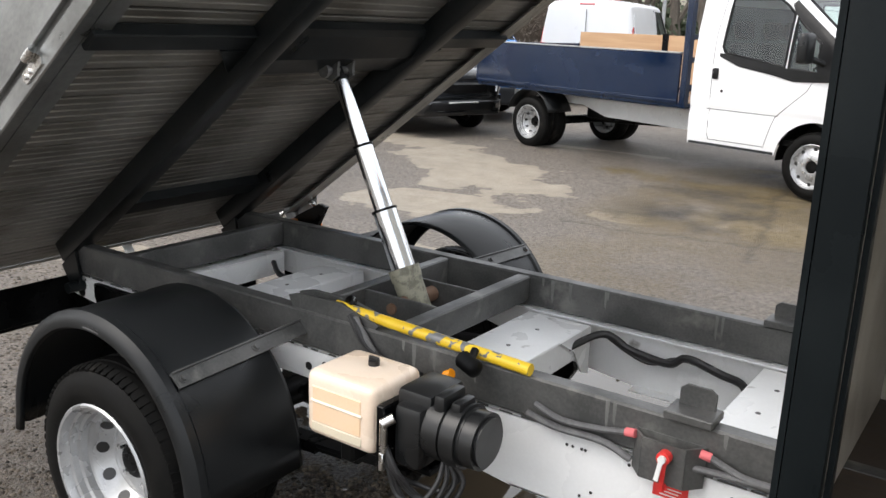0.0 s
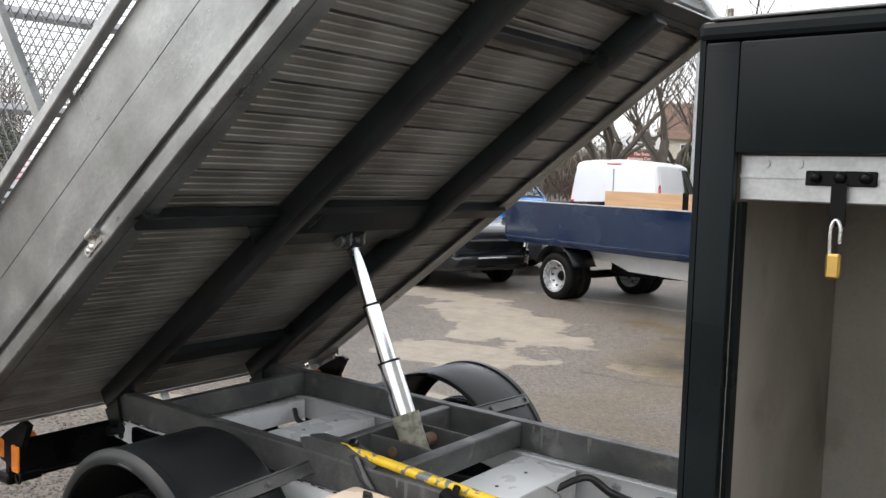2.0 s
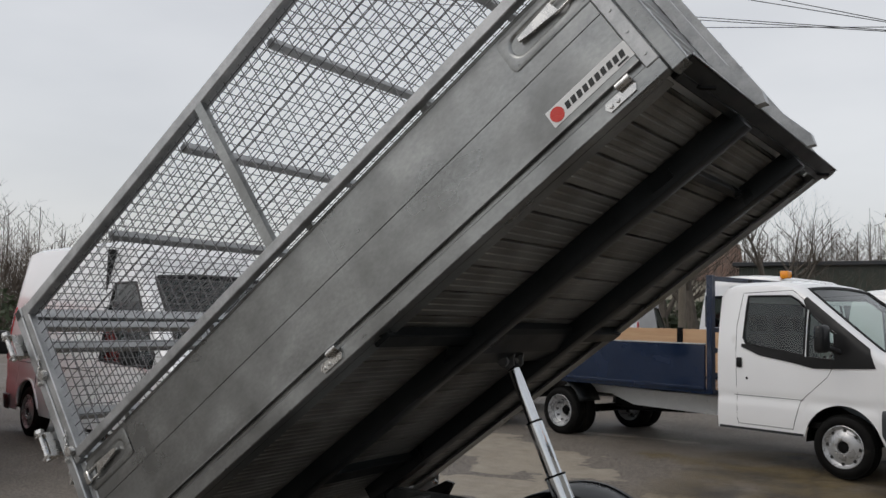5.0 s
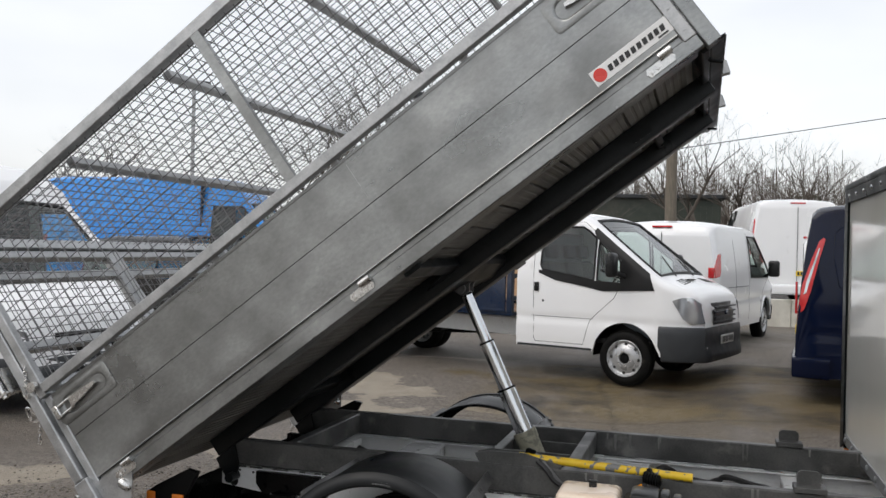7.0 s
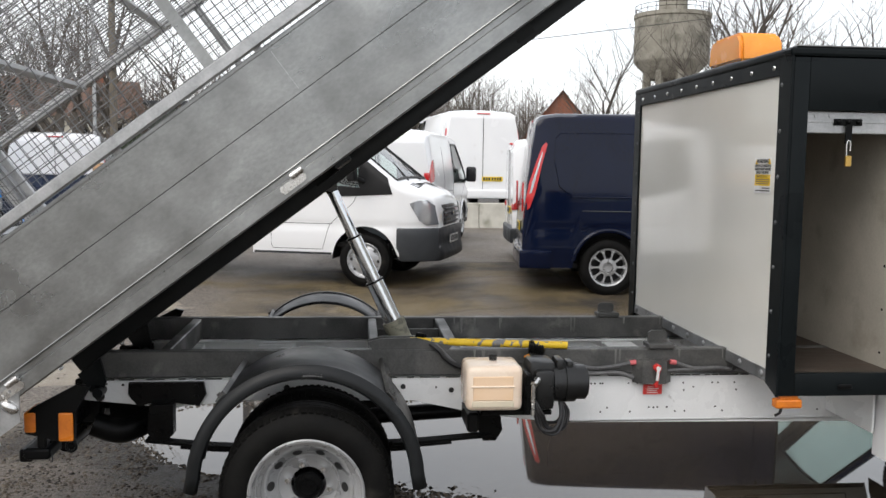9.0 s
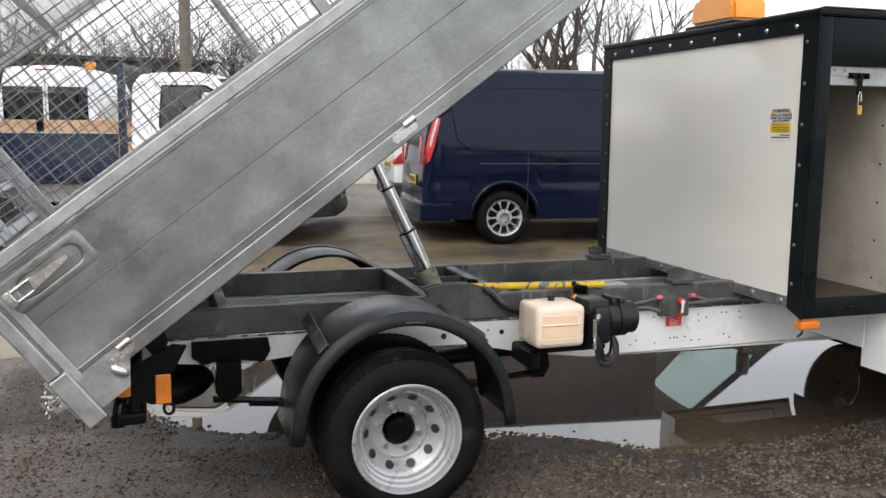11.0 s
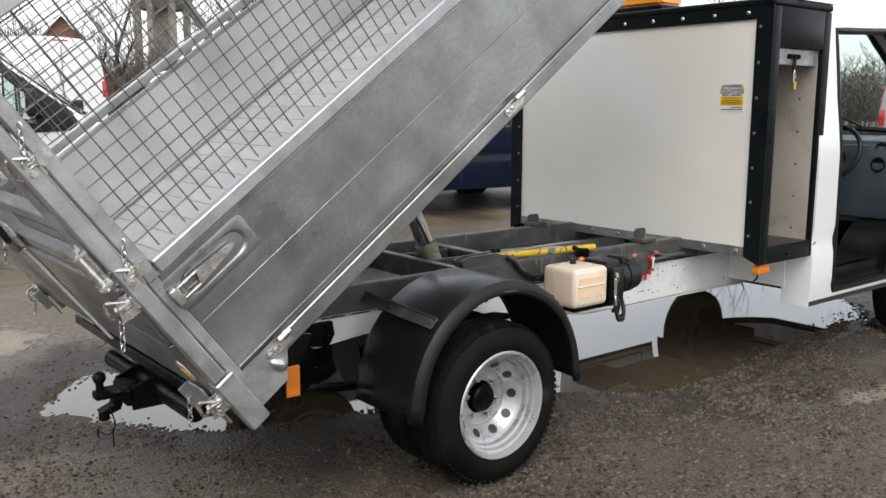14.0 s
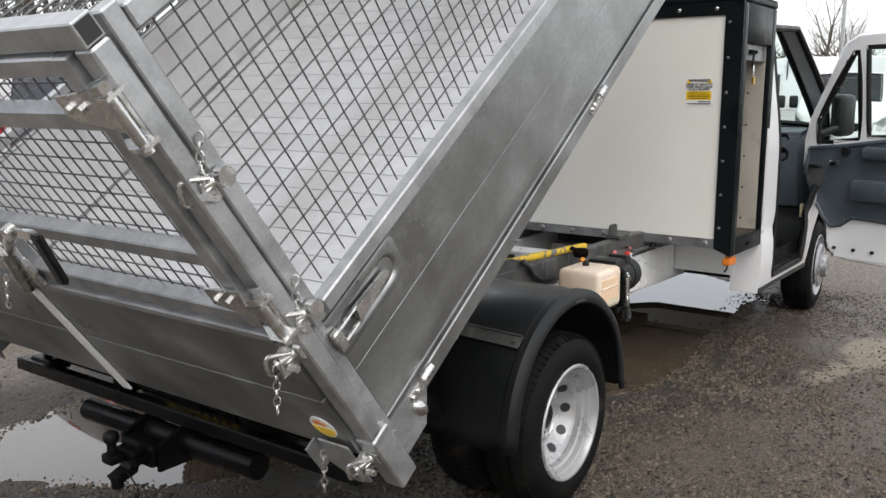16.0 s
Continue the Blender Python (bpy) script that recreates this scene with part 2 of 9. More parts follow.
PLYWOOD = mat("pale_plywood", (0.50, 0.30, 0.16), (0.58, 0.37, 0.21), rough=0.6, scale=3, fine=60, stretch=(0.5, 1, 6), bump=0.02)
CABLE = mat("black_cable", (0.012, 0.012, 0.013), (0.022, 0.022, 0.023), rough=0.45, scale=20, fine=200, bump=0.02)
GREYCABLE = mat("grey_conduit", (0.09, 0.09, 0.092), (0.14, 0.14, 0.142), rough=0.5, scale=30, fine=200, bump=0.03)
GLASS = pane_mat("tinted_glass", (0.84, 0.95, 0.91), 0.93)
GLASSDARK = pane_mat("dark_glass", (0.30, 0.34, 0.36), 0.5)


# ---- mesh helpers ----
def bm_new():
    return bmesh.new()


def part(name, bm, material, parent=None, label="", smooth=False):
    """Links a bmesh as one mesh object under a thing or under a part."""
    me = bpy.data.meshes.new(name)
    bmesh.ops.recalc_face_normals(bm, faces=bm.faces)
    bm.to_mesh(me)
    bm.free()
    me.materials.append(material)
    if smooth:
        me.shade_smooth()
        me.set_sharp_from_angle(angle=radians(38))
    ob = new(name, me)
    ob.parent = parent
    return tagged(ob, label) if label else ob


def piece(name, mesh, parent, m=None):
    """One more object on a mesh that others share."""
    ob = new(name, mesh)
    ob.parent = parent
    if m is not None:
        ob.matrix_basis = m
    return ob


def thing(name, label, category, m=None, group="", kind=""):
    ob = new(name)
    ob.empty_display_size = 0.1
    if m is not None:
        ob.matrix_basis = m
    return tagged(ob, label, category, group, kind)


def box(bm, x0, x1, y0, y1, z0, z1, bev=0.0, m=None, seg=1):
    vs = [bm.verts.new((x, y, z)) for x in (x0, x1) for y in (y0, y1) for z in (z0, z1)]
    fs = [bm.faces.new([vs[i] for i in q]) for q in ((0, 1, 3, 2), (4, 6, 7, 5), (0, 4, 5, 1), (2, 3, 7, 6), (0, 2, 6, 4), (1, 5, 7, 3))]
    if bev:
        es = list({e for f in fs for e in f.edges})
        got = bmesh.ops.bevel(bm, geom=es, offset=bev, segments=seg, affect="EDGES", profile=0.5)
        vs = list({v for f in got["faces"] for v in f.verts} | {v for v in vs if v.is_valid})
    if m is not None:
        bmesh.ops.transform(bm, matrix=m, verts=[v for v in vs if v.is_valid])
    return bm


def rod(bm, p, q, r, seg=12, r2=None, cap=True):
    """A round bar from p to q."""
    p, q = Vector(p), Vector(q)
    a = (q - p).normalized()
    s = a.orthogonal().normalized()
    t = a.cross(s)
    rings = []
    for c, rad in ((p, r), (q, r if r2 is None else r2)):
        rings.append([bm.verts.new(c + rad * (math.cos(k * math.tau / seg) * s + math.sin(k * math.tau / seg) * t)) for k in range(seg)])
    for k in range(seg):
        bm.faces.new((rings[0][k], rings[0][(k + 1) % seg], rings[1][(k + 1) % seg], rings[1][k]))
    if cap:
        bm.faces.new(rings[0][::-1])
        bm.faces.new(rings[1])
    return bm


def bar(bm, p, q, w, h, up=(0, 0, 1)):
    """A square bar from p to q, w across and h along up."""
    p, q = Vector(p), Vector(q)
    a = (q - p).normalized()
    s = a.cross(Vector(up)).normalized()
    t = s.cross(a).normalized()
    rings = [[bm.verts.new(c + s * (i * w / 2) + t * (j * h / 2)) for i, j in ((-1, -1), (1, -1), (1, 1), (-1, 1))] for c in (p, q)]
    for k in range(4):
        bm.faces.new((rings[0][k], rings[0][(k + 1) % 4], rings[1][(k + 1) % 4], rings[1][k]))
    bm.faces.new(rings[0][::-1])
    bm.faces.new(rings[1])
    return bm


def tube(bm, pts, r, seg=8, close=False):
    """A bent round tube through points."""
    pts = [Vector(p) for p in pts]
    n = len(pts)
    rings = []
    s = None
    for i, p in enumerate(pts):
        a = (pts[(i + 1) % n] - pts[i - 1]) if close else (pts[min(i + 1, n - 1)] - pts[max(i - 1, 0)])
        a.normalize()
        s = a.orthogonal().normalized() if s is None else (s - a * s.dot(a)).normalized()
        t = a.cross(s)
        rings.append([bm.verts.new(p + r * (math.cos(k * math.tau / seg) * s + math.sin(k * math.tau / seg) * t)) for k in range(seg)])
    for i in range(n if close else n - 1):
        a, b = rings[i], rings[(i + 1) % n]
        for k in range(seg):
            bm.faces.new((a[k], a[(k + 1) % seg], b[(k + 1) % seg], b[k]))
    if not close:
        bm.faces.new(rings[0][::-1])
        bm.faces.new(rings[-1])
    return bm


def bend(pts, steps=6):
    """A smooth curve (Catmull-Rom) through points."""
    p = [Vector(v) for v in pts]
    p = [p[0] * 2 - p[1], *p, p[-1] * 2 - p[-2]]
    out = []
    for i in range(1, len(p) - 2):
        for k in range(steps):
            t = k / steps
            out.append(0.5 * ((2 * p[i]) + (p[i + 1] - p[i - 1]) * t + (2 * p[i - 1] - 5 * p[i] + 4 * p[i + 1] - p[i + 2]) * t * t
                              + (3 * p[i] - p[i - 1] - 3 * p[i + 1] + p[i + 2]) * t ** 3))
    return [*out, p[-2]]


def prism(bm, outline, axis, a, b, m=None):
    """A flat outline (two coordinates in the order of the other axes) drawn out along an axis from a to b."""
    def at(u, v, w):
        return {"x": (w, u, v), "y": (u, w, v), "z": (u, v, w)}[axis]
    r0 = [bm.verts.new(at(u, v, a)) for u, v in outline]
    r1 = [bm.verts.new(at(u, v, b)) for u, v in outline]
    n = len(outline)
    for k in range(n):
        bm.faces.new((r0[k], r0[(k + 1) % n], r1[(k + 1) % n], r1[k]))
    bm.faces.new(r0[::-1])
    bm.faces.new(r1)
    if m is not None:
        bmesh.ops.transform(bm, matrix=m, verts=r0 + r1)
    return bm


def lathe(bm, profile, seg=48, y=True, close=False):
    """Turns (radius, place) points round the y axis."""
    rings = [[bm.verts.new((r * math.cos(k * math.tau / seg), h, r * math.sin(k * math.tau / seg))) for k in range(seg)] for r, h in profile]
    pairs = list(zip(rings, rings[1:])) + ([(rings[-1], rings[0])] if close else [])
    for a, b in pairs:
        for k in range(seg):
            bm.faces.new((a[k], a[(k + 1) % seg], b[(k + 1) % seg], b[k]))
    return bm


def round_rect(w, h, r, n=4, cx=0.0, cy=0.0):
    out = []
    for sx, sy, a0 in ((1, 1, 0), (-1, 1, 90), (-1, -1, 180), (1, -1, 270)):
        for k in range(n + 1):
            a = radians(a0 + 90 * k / n)
            out.append((cx + sx * (w / 2 - r) + r * math.cos(a), cy + sy * (h / 2 - r) + r * math.sin(a)))
    return out


def text_part(name, words, size, material, parent, m, align="CENTER"):
    """Lettering in the built-in font, as a thin mesh."""
    cu = bpy.data.curves.new(name, "FONT")
    cu.body, cu.size, cu.extrude, cu.align_x, cu.align_y, cu.offset = words, size, 0.0004, align, "CENTER", size * 0.022
    tmp = bpy.data.objects.new(name, cu)
    me = bpy.data.meshes.new_from_object(tmp)
    bpy.data.objects.remove(tmp)
    me.name = name
    me.materials.clear()
    me.materials.append(material)
    ob = new(name, me)
    ob.parent, ob.matrix_basis = parent, m
    return ob

# ==== the tipper truck: x forward, origin on the ground under the rear axle ====
TRUCK = thing("tipper_truck", "white chassis tipper truck with raised aluminium mesh-sided body, driver's door open", "truck")
WB = 3.954


WHEEL_BITS = {}


def wheel(parent, m, dual=True, holes=6, alloy=False, trim=False, r=0.342, w=0.19):
    """A wheel that turns about y; its outer face looks to -y."""
    hub = bm_new()
    if alloy:
        lathe(hub, [(0.0001, -0.052), (0.06, -0.055), (0.065, -0.03), (0.02, -0.02)], 24)
    elif dual:
        lathe(hub, [(0.0001, 0.0), (0.030, 0.0), (0.034, 0.006), (0.050, 0.008), (0.057, 0.015), (0.057, 0.045), (0.05, 0.06)], 24)
    else:
        lathe(hub, [(0.0001, -0.10), (0.05, -0.098), (0.062, -0.085), (0.066, -0.02)], 24)
    wh = part("wheel", hub, RIM if alloy or trim else BLACKSTEEL, parent, smooth=True)
    wh.matrix_basis = m
    t = bm_new()
    ro, h = r, w / 2
    lathe(t, [(0.212, -h + 0.012), (0.232, -h - 0.004), (0.262, -h - 0.012), (0.296, -h - 0.006), (ro - 0.022, -h + 0.012), (ro - 0.006, -h + 0.03), (ro, -h + 0.055),
              (ro, -0.031), (ro - 0.008, -0.029), (ro - 0.008, -0.021), (ro, -0.019), (ro, 0.019), (ro - 0.008, 0.021), (ro - 0.008, 0.029), (ro, 0.031),
              (ro, h - 0.055), (ro - 0.006, h - 0.03), (ro - 0.022, h - 0.012), (0.296, h + 0.006), (0.262, h + 0.012), (0.232, h + 0.004), (0.212, h - 0.012)], 72, close=True)
    tb2 = bm_new()
    for k in range(72):
        for s in (-1, 1):
            a = k * math.tau / 72
            y0, y1 = s * (h - 0.045), s * (h - 0.012)
            c, n2 = Vector((math.cos(a), 0, math.sin(a))), Vector((-math.sin(a), 0, math.cos(a)))
            bar(tb2, c * (ro - 0.0040) + Vector((0, y0, 0)), c * (ro - 0.0165) + Vector((0, y1, 0)), 0.018, 0.010, up=c)
    part("tyre", t, RUBBER, wh, "black tyre with wet road dust", smooth=True)
    tagged(part("tread", tb2, RUBBER, wh), kind="stuff")
    d = bm_new()
    if alloy:
        lathe(d, [(0.226, -h - 0.004), (0.218, -h - 0.002), (0.208, -h + 0.006), (0.202, -h + 0.03), (0.196, 0.02)], 48)
        for k in range(10):
            a = k * math.tau / 10 + math.pi / 2
            c, n2 = Vector((math.cos(a), 0, math.sin(a))), Vector((-math.sin(a), 0, math.cos(a)))
            at = Vector((0, -h + 0.020, 0))
            bar(d, at + c * 0.07, at + c * 0.206, 0.020, 0.026, up=(0, 1, 0))
            for s in (-1, 1):
                bar(d, at + c * 0.165, at + c * 0.204 + n2 * s * 0.022, 0.011, 0.022, up=(0, 1, 0))
        lathe(d, [(0.062, -h + 0.004), (0.098, -h + 0.008), (0.104, -h + 0.022), (0.09, -h + 0.04)], 40)
    elif dual:
        prof = [(0.228, -h - 0.006), (0.223, -h - 0.012), (0.215, -h - 0.010), (0.209, -h + 0.006), (0.207, -h + 0.016), (0.197, -h + 0.020), (0.194, -h + 0.040), (0.184, -h + 0.045), (0.181, -h + 0.068), (0.171, -h + 0.073), (0.166, -h + 0.080),
                (0.126, 0.030), (0.122, 0.030), (0.118, 0.037), (0.108, 0.040), (0.070, 0.042)]
        lathe(d, prof, 60)
        lathe(d, [(0.228, h + 0.006), (0.210, h - 0.01), (0.19, h - 0.03), (0.17, 0.05)], 48)
    else:
        lathe(d, [(0.228, -h - 0.006), (0.222, -h - 0.010), (0.212, -h + 0.004), (0.200, -h + 0.022), (0.186, -h + 0.028), (0.165, -h + 0.020), (0.130, -h - 0.002), (0.105, -h - 0.012), (0.070, -h - 0.010), (0.064, -h)], 60)
    if alloy:
        q = bm_new()
        lathe(q, [(0.197, 0.015), (0.15, 0.03), (0.0001, 0.032)], 32)
        part("wheel_well", q, DARKTRIM, wh, smooth=True)
    rim = part("rim", d, RIM, wh, "silver steel wheel" if not alloy else "silver spoked alloy wheel", smooth=True)
    if not alloy:
        rr, yy = (0.146, 0.0075) if dual else (0.176, -h + 0.022)
        n_h = 10 if dual else 8
        if "hole" not in WHEEL_BITS:
            q = bm_new()
            q.faces.new([q.verts.new((0.021 * math.cos(a), 0, 0.020 * math.sin(a))) for a in [k * math.tau / 14 for k in range(14)]])
            WHEEL_BITS["hole"] = part("vent_hole", q, INK, wh)
            q = bm_new()
            rod(q, (0, 0.004, 0), (0, -0.020, 0), 0.011, 6)
            WHEEL_BITS["nut"] = part("wheel_nut", q, ZINC, wh)
            first = True
        else:
            first = False
        for k in range(n_h):
            a = k * math.tau / n_h + 0.2
            m2 = Matrix.Translation((math.cos(a) * rr, yy - 0.003, math.sin(a) * rr)) @ Matrix.Rotation(-a, 4, "Y") @ (Matrix.Rotation(radians(-48.4), 4, "Z") if dual else Matrix.Identity(4))
            if first and k == 0:
                WHEEL_BITS["hole"].matrix_basis = m2
            else:
                piece("vent_hole", WHEEL_BITS["hole"].data, wh, m2)
        rn, yn = (0.086, 0.040) if dual else (0.088, -h - 0.011)
        for k in range(6):
            a = k * math.tau / 6
            m2 = Matrix.Translation((math.cos(a) * rn, yn, math.sin(a) * rn))
            if first and k == 0:
                WHEEL_BITS["nut"].matrix_basis = m2
            else:
                piece("wheel_nut", WHEEL_BITS["nut"].data, wh, m2)
    if trim:
        tb = bm_new()
        lathe(tb, [(0.0001, -h - 0.075), (0.075, -h - 0.072), (0.085, -h - 0.06), (0.088, -h - 0.035), (0.15, -h - 0.030), (0.165, -h - 0.012)], 40)
        part("wheel_trim", tb, RIM, wh, "silver domed wheel trim", smooth=True)
    return wh


for sy, face in ((-0.905, 0), (0.905, 180)):
    wheel(TRUCK, pose(0, sy, 0.342, 0, 13, face))
for sy, face in ((-0.66, 180), (0.66, 0)):
    wheel(TRUCK, pose(0, sy, 0.342, 0, 30, face))
# black discs added inboard of the rear wheels, standing in for the shadow there
for s in (-1, 1):
    b = bm_new()
    rod(b, (0, s * 0.46, 0.342), (0, s * 0.54, 0.342), 0.19, 32)
    part("wheel_shade_disc", b, BLACKSTEEL, TRUCK, smooth=True)
wheel(TRUCK, pose(WB, -0.86, 0.342, 0, 20, 3), dual=False, trim=True)
wheel(TRUCK, pose(WB, 0.86, 0.342, 0, 20, 183), dual=False, trim=True)

# white chassis rails with punched holes, joined by cross plates
for s in (-1, 1):
    b = bm_new()
    yo, yi = s * 0.445, s * 0.385
    prism(b, [(-1.00, 0.585), (-0.62, 0.545), (-0.30, 0.575), (0.45, 0.565), (0.75, 0.500), (1.10, 0.455), (2.60, 0.440), (2.60, 0.672), (-1.00, 0.672)], "y", yo, yo - s * 0.005)
    box(b, -1.00, 2.60, min(yo, yi), max(yo, yi), 0.668, 0.674)
    prism(b, [(yo, 0.455), (yi, 0.455), (yi, 0.460), (yo, 0.460)], "x", 1.10, 2.60)
    part("chassis_rail", b, CHASSIS, TRUCK, "white painted chassis rail with dirt along its edge")
    h = bm_new()
    rnd = random.Random(7)
    for x, z, r in ((-0.93, 0.600, 0.022), (-0.78, 0.600, 0.022), (-0.93, 0.640, 0.008), (-0.83, 0.650, 0.006), (-0.90, 0.655, 0.005), (-0.12, 0.630, 0.014), (0.02, 0.640, 0.005), (0.62, 0.612, 0.012),
                    (0.55, 0.625, 0.005), (0.86, 0.60, 0.006), (-0.20, 0.6, 0.004), (0.40, 0.63, 0.012), (0.33, 0.61, 0.014)):
        rod(h, (x, yo + s * 0.0005, z), (x, yo + s * 0.002, z), r, 12)
    for k in range(26):
        x, z = rnd.uniform(1.2, 2.4), rnd.choice((0.50, 0.52, 0.60, 0.615, 0.635))
        rod(h, (x, yo + s * 0.0005, z), (x, yo + s * 0.002, z), 0.0045, 8)
    tagged(part("rail_hole", h, INK, TRUCK), kind="stuff")
    # rough dirt line along the top edge of the rail
    dl = bm_new()
    x = -0.95
    while x < 2.4:
        w = rnd.uniform(0.02, 0.10)
        box(dl, x, x + w, yo - 0.004, yo + s * 0.004 + 0.002, 0.671, 0.671 + rnd.uniform(0.004, 0.009))
        x += w + rnd.uniform(0.005, 0.06)
    tagged(part("rail_grime", dl, SUBFRAME, TRUCK), kind="stuff")

for x0, x1, z1, dip in ((-0.78, -0.62, 0.664, 0), (-0.33, -0.14, 0.664, 0), (0.68, 0.93, 0.664, 1), (1.55, 1.72, 0.664, 0), (2.30, 2.42, 0.60, 0)):
    b = bm_new()
    box(b, x0, x1, -0.386, 0.386, z1 - 0.005, z1, 0.002)
    box(b, x0, x0 + 0.005, -0.386, 0.386, z1 - 0.10, z1 - 0.006)
    box(b, x1 - 0.005, x1, -0.386, 0.386, z1 - 0.10, z1 - 0.006)
    if dip:
        prism(b, [(0.15, 0.663), (0.385, 0.663), (0.385, 0.48), (0.33, 0.50), (0.26, 0.60)], "x", x1, x1 + 0.006)
        prism(b, [(-0.15, 0.663), (-0.385, 0.663), (-0.385, 0.48), (-0.33, 0.50), (-0.26, 0.60)], "x", x1, x1 + 0.006)
    part("cross_plate", b, CHASSIS, TRUCK, "white pressed cross plate with dirty edges")
    for y in (-0.2, 0.02, 0.22):
        d = bm_new()
        rod(d, ((x0 + x1) / 2, y, z1), ((x0 + x1) / 2, y, z1 + 0.001), 0.008, 10)
        part("plate_hole", d, INK, TRUCK)

# grey subframe
DRIP = mat("drip_stain", (0.20, 0.20, 0.19), (0.13, 0.13, 0.125), rough=0.6, bump=0)
for s in (-1, 1):
    b = bm_new()
    y0, y1 = sorted((s * 0.455, s * 0.40))
    box(b, -0.975, 2.50, y0, y1, 0.682, 0.800, 0.006)
    part("subframe_beam", b, SUBFRAME, TRUCK, "dusty grey subframe beam with drip streaks")
    st = bm_new()
    rnd = random.Random(11)
    for k in range(9):
        x = rnd.uniform(0.7, 2.2)
        w, hgt = rnd.uniform(0.003, 0.008), rnd.uniform(0.03, 0.09)
        for yy in (y1 + 0.0006, y0 - 0.0006):
            vs = [st.verts.new((x + dx, yy, zz)) for dx, zz in ((-w, 0.797), (w, 0.797), (w * 0.5, 0.797 - hgt), (-w * 0.6, 0.797 - hgt * 0.8))]
            st.faces.new(vs)
    tagged(part("drip_streak", st, DRIP, TRUCK), kind="stuff")
for x, z0, z1, w in ((-0.66, 0.69, 0.796, 0.05), (0.27, 0.69, 0.796, 0.045), (0.64, 0.70, 0.796, 0.055)):
    b = bm_new()
    box(b, x - w / 2, x + w / 2, -0.399, 0.399, z0, z1, 0.005)
    part("subframe_crossmember", b, SUBFRAME, TRUCK)
for y in (-0.12, 0.12):
    b = bm_new()
    box(b, 0.294, 0.612, y - 0.006, y + 0.006, 0.68, 0.79, 0.003)
    part("ram_cradle_plate", b, SUBFRAME, TRUCK)
RUSTY = mat("rusty_steel", (0.16, 0.09, 0.055), (0.22, 0.14, 0.10), rough=0.7, scale=20)
for s in (-1, 1):
    b = bm_new()
    rod(b, (0.42, s * 0.055, 0.745), (0.42, s * 0.112, 0.745), 0.028, 16)
    rod(b, (0.42, s * 0.113, 0.745), (0.42, s * 0.135, 0.745), 0.02, 12)
    part("trunnion", b, RUSTY, TRUCK, "rust-stained trunnion pin", smooth=True)

# telescopic tipping ram
foot, top = Vector((0.425, 0.0, 0.735)), Vector((0.045, 0.0, 1.545))
way = top - foot
b = bm_new()
rod(b, foot + way * -0.03, foot + way * 0.135, 0.053, 28)
rod(b, foot + way * 0.10, foot + way * 0.150, 0.057, 28)
ram = part("tipping_ram", b, RAMBASE, TRUCK, "chromed telescopic ram with flaking base collar", smooth=True)
for a, c, r in ((0.150, 0.395, 0.044), (0.395, 0.665, 0.035), (0.665, 0.945, 0.027)):
    b = bm_new()
    rod(b, foot + way * a, foot + way * c, r, 32)
    part("ram_stage", b, CHROME, ram, "polished chrome ram stage", smooth=True)
    b = bm_new()
    rod(b, foot + way * (c - 0.008), foot + way * (c + 0.002), r + 0.003, 32)
    part("ram_seal", b, BLACKSTEEL, ram, smooth=True)
b = bm_new()
rod(b, foot + way * 0.945, foot + way * 0.955, 0.029, 16)
rod(b, foot + way * 0.955, foot + way * 1.01, 0.020, 16)
part("ram_eye", b, BLACKSTEEL, ram, smooth=True)

# yellow safety prop lying on its black arm
b = bm_new()
prism(b, [(0.24, 0.835), (0.30, 0.850), (0.46, 0.852), (0.62, 0.815), (0.60, 0.795), (0.26, 0.80)], "y", -0.445, -0.43)
prism(b, [(0.24, 0.835), (0.30, 0.850), (0.46, 0.852), (0.62, 0.815), (0.60, 0.795), (0.26, 0.80)], "y", -0.395, -0.38)
box(b, 0.27, 0.60, -0.43, -0.395, 0.800, 0.806)
prop = part("safety_prop", b, SUBFRAME, TRUCK, "chipped yellow safety prop folded down")
b = bm_new()
rod(b, (0.43, -0.422, 0.842), (0.64, -0.431, 0.830), 0.010, 16, 0.0175)
rod(b, (0.64, -0.431, 0.830), (1.150, -0.452, 0.817), 0.0175, 16)
part("prop_bar", b, YELLOW, prop, "yellow bar with chipped paint", smooth=True)
b = bm_new()
rod(b, (0.47, -0.40, 0.85), (0.50, -0.43, 0.86), 0.02, 12, 0.008)
part("prop_pivot", b, BLACKSTEEL, prop, smooth=True)
b = bm_new()
rod(b, (0.98, -0.465, 0.835), (0.99, -0.505, 0.815), 0.012, 10)
rings = []
for k in range(14):
    c, r = Vector((0.96, -0.50, 0.815)).lerp(Vector((1.03, -0.53, 0.808)), k / 13), (0.0 if k in (0, 13) else 0.026 if k % 2 else 0.020)
    rings.append([b.verts.new(c + Vector((0.394 * q * r, 0.919 * q * r, w * r))) for q, w in [(math.cos(a * math.tau / 12), math.sin(a * math.tau / 12)) for a in range(12)]])
for r0, r1 in zip(rings, rings[1:]):
    for a in range(12):
        b.faces.new((r0[a], r0[(a + 1) % 12], r1[(a + 1) % 12], r1[a]))
bmesh.ops.remove_doubles(b, verts=b.verts, dist=0.0001)
part("rubber_grip", b, BLACKSTEEL, prop, "ribbed black rubber stop", smooth=True)

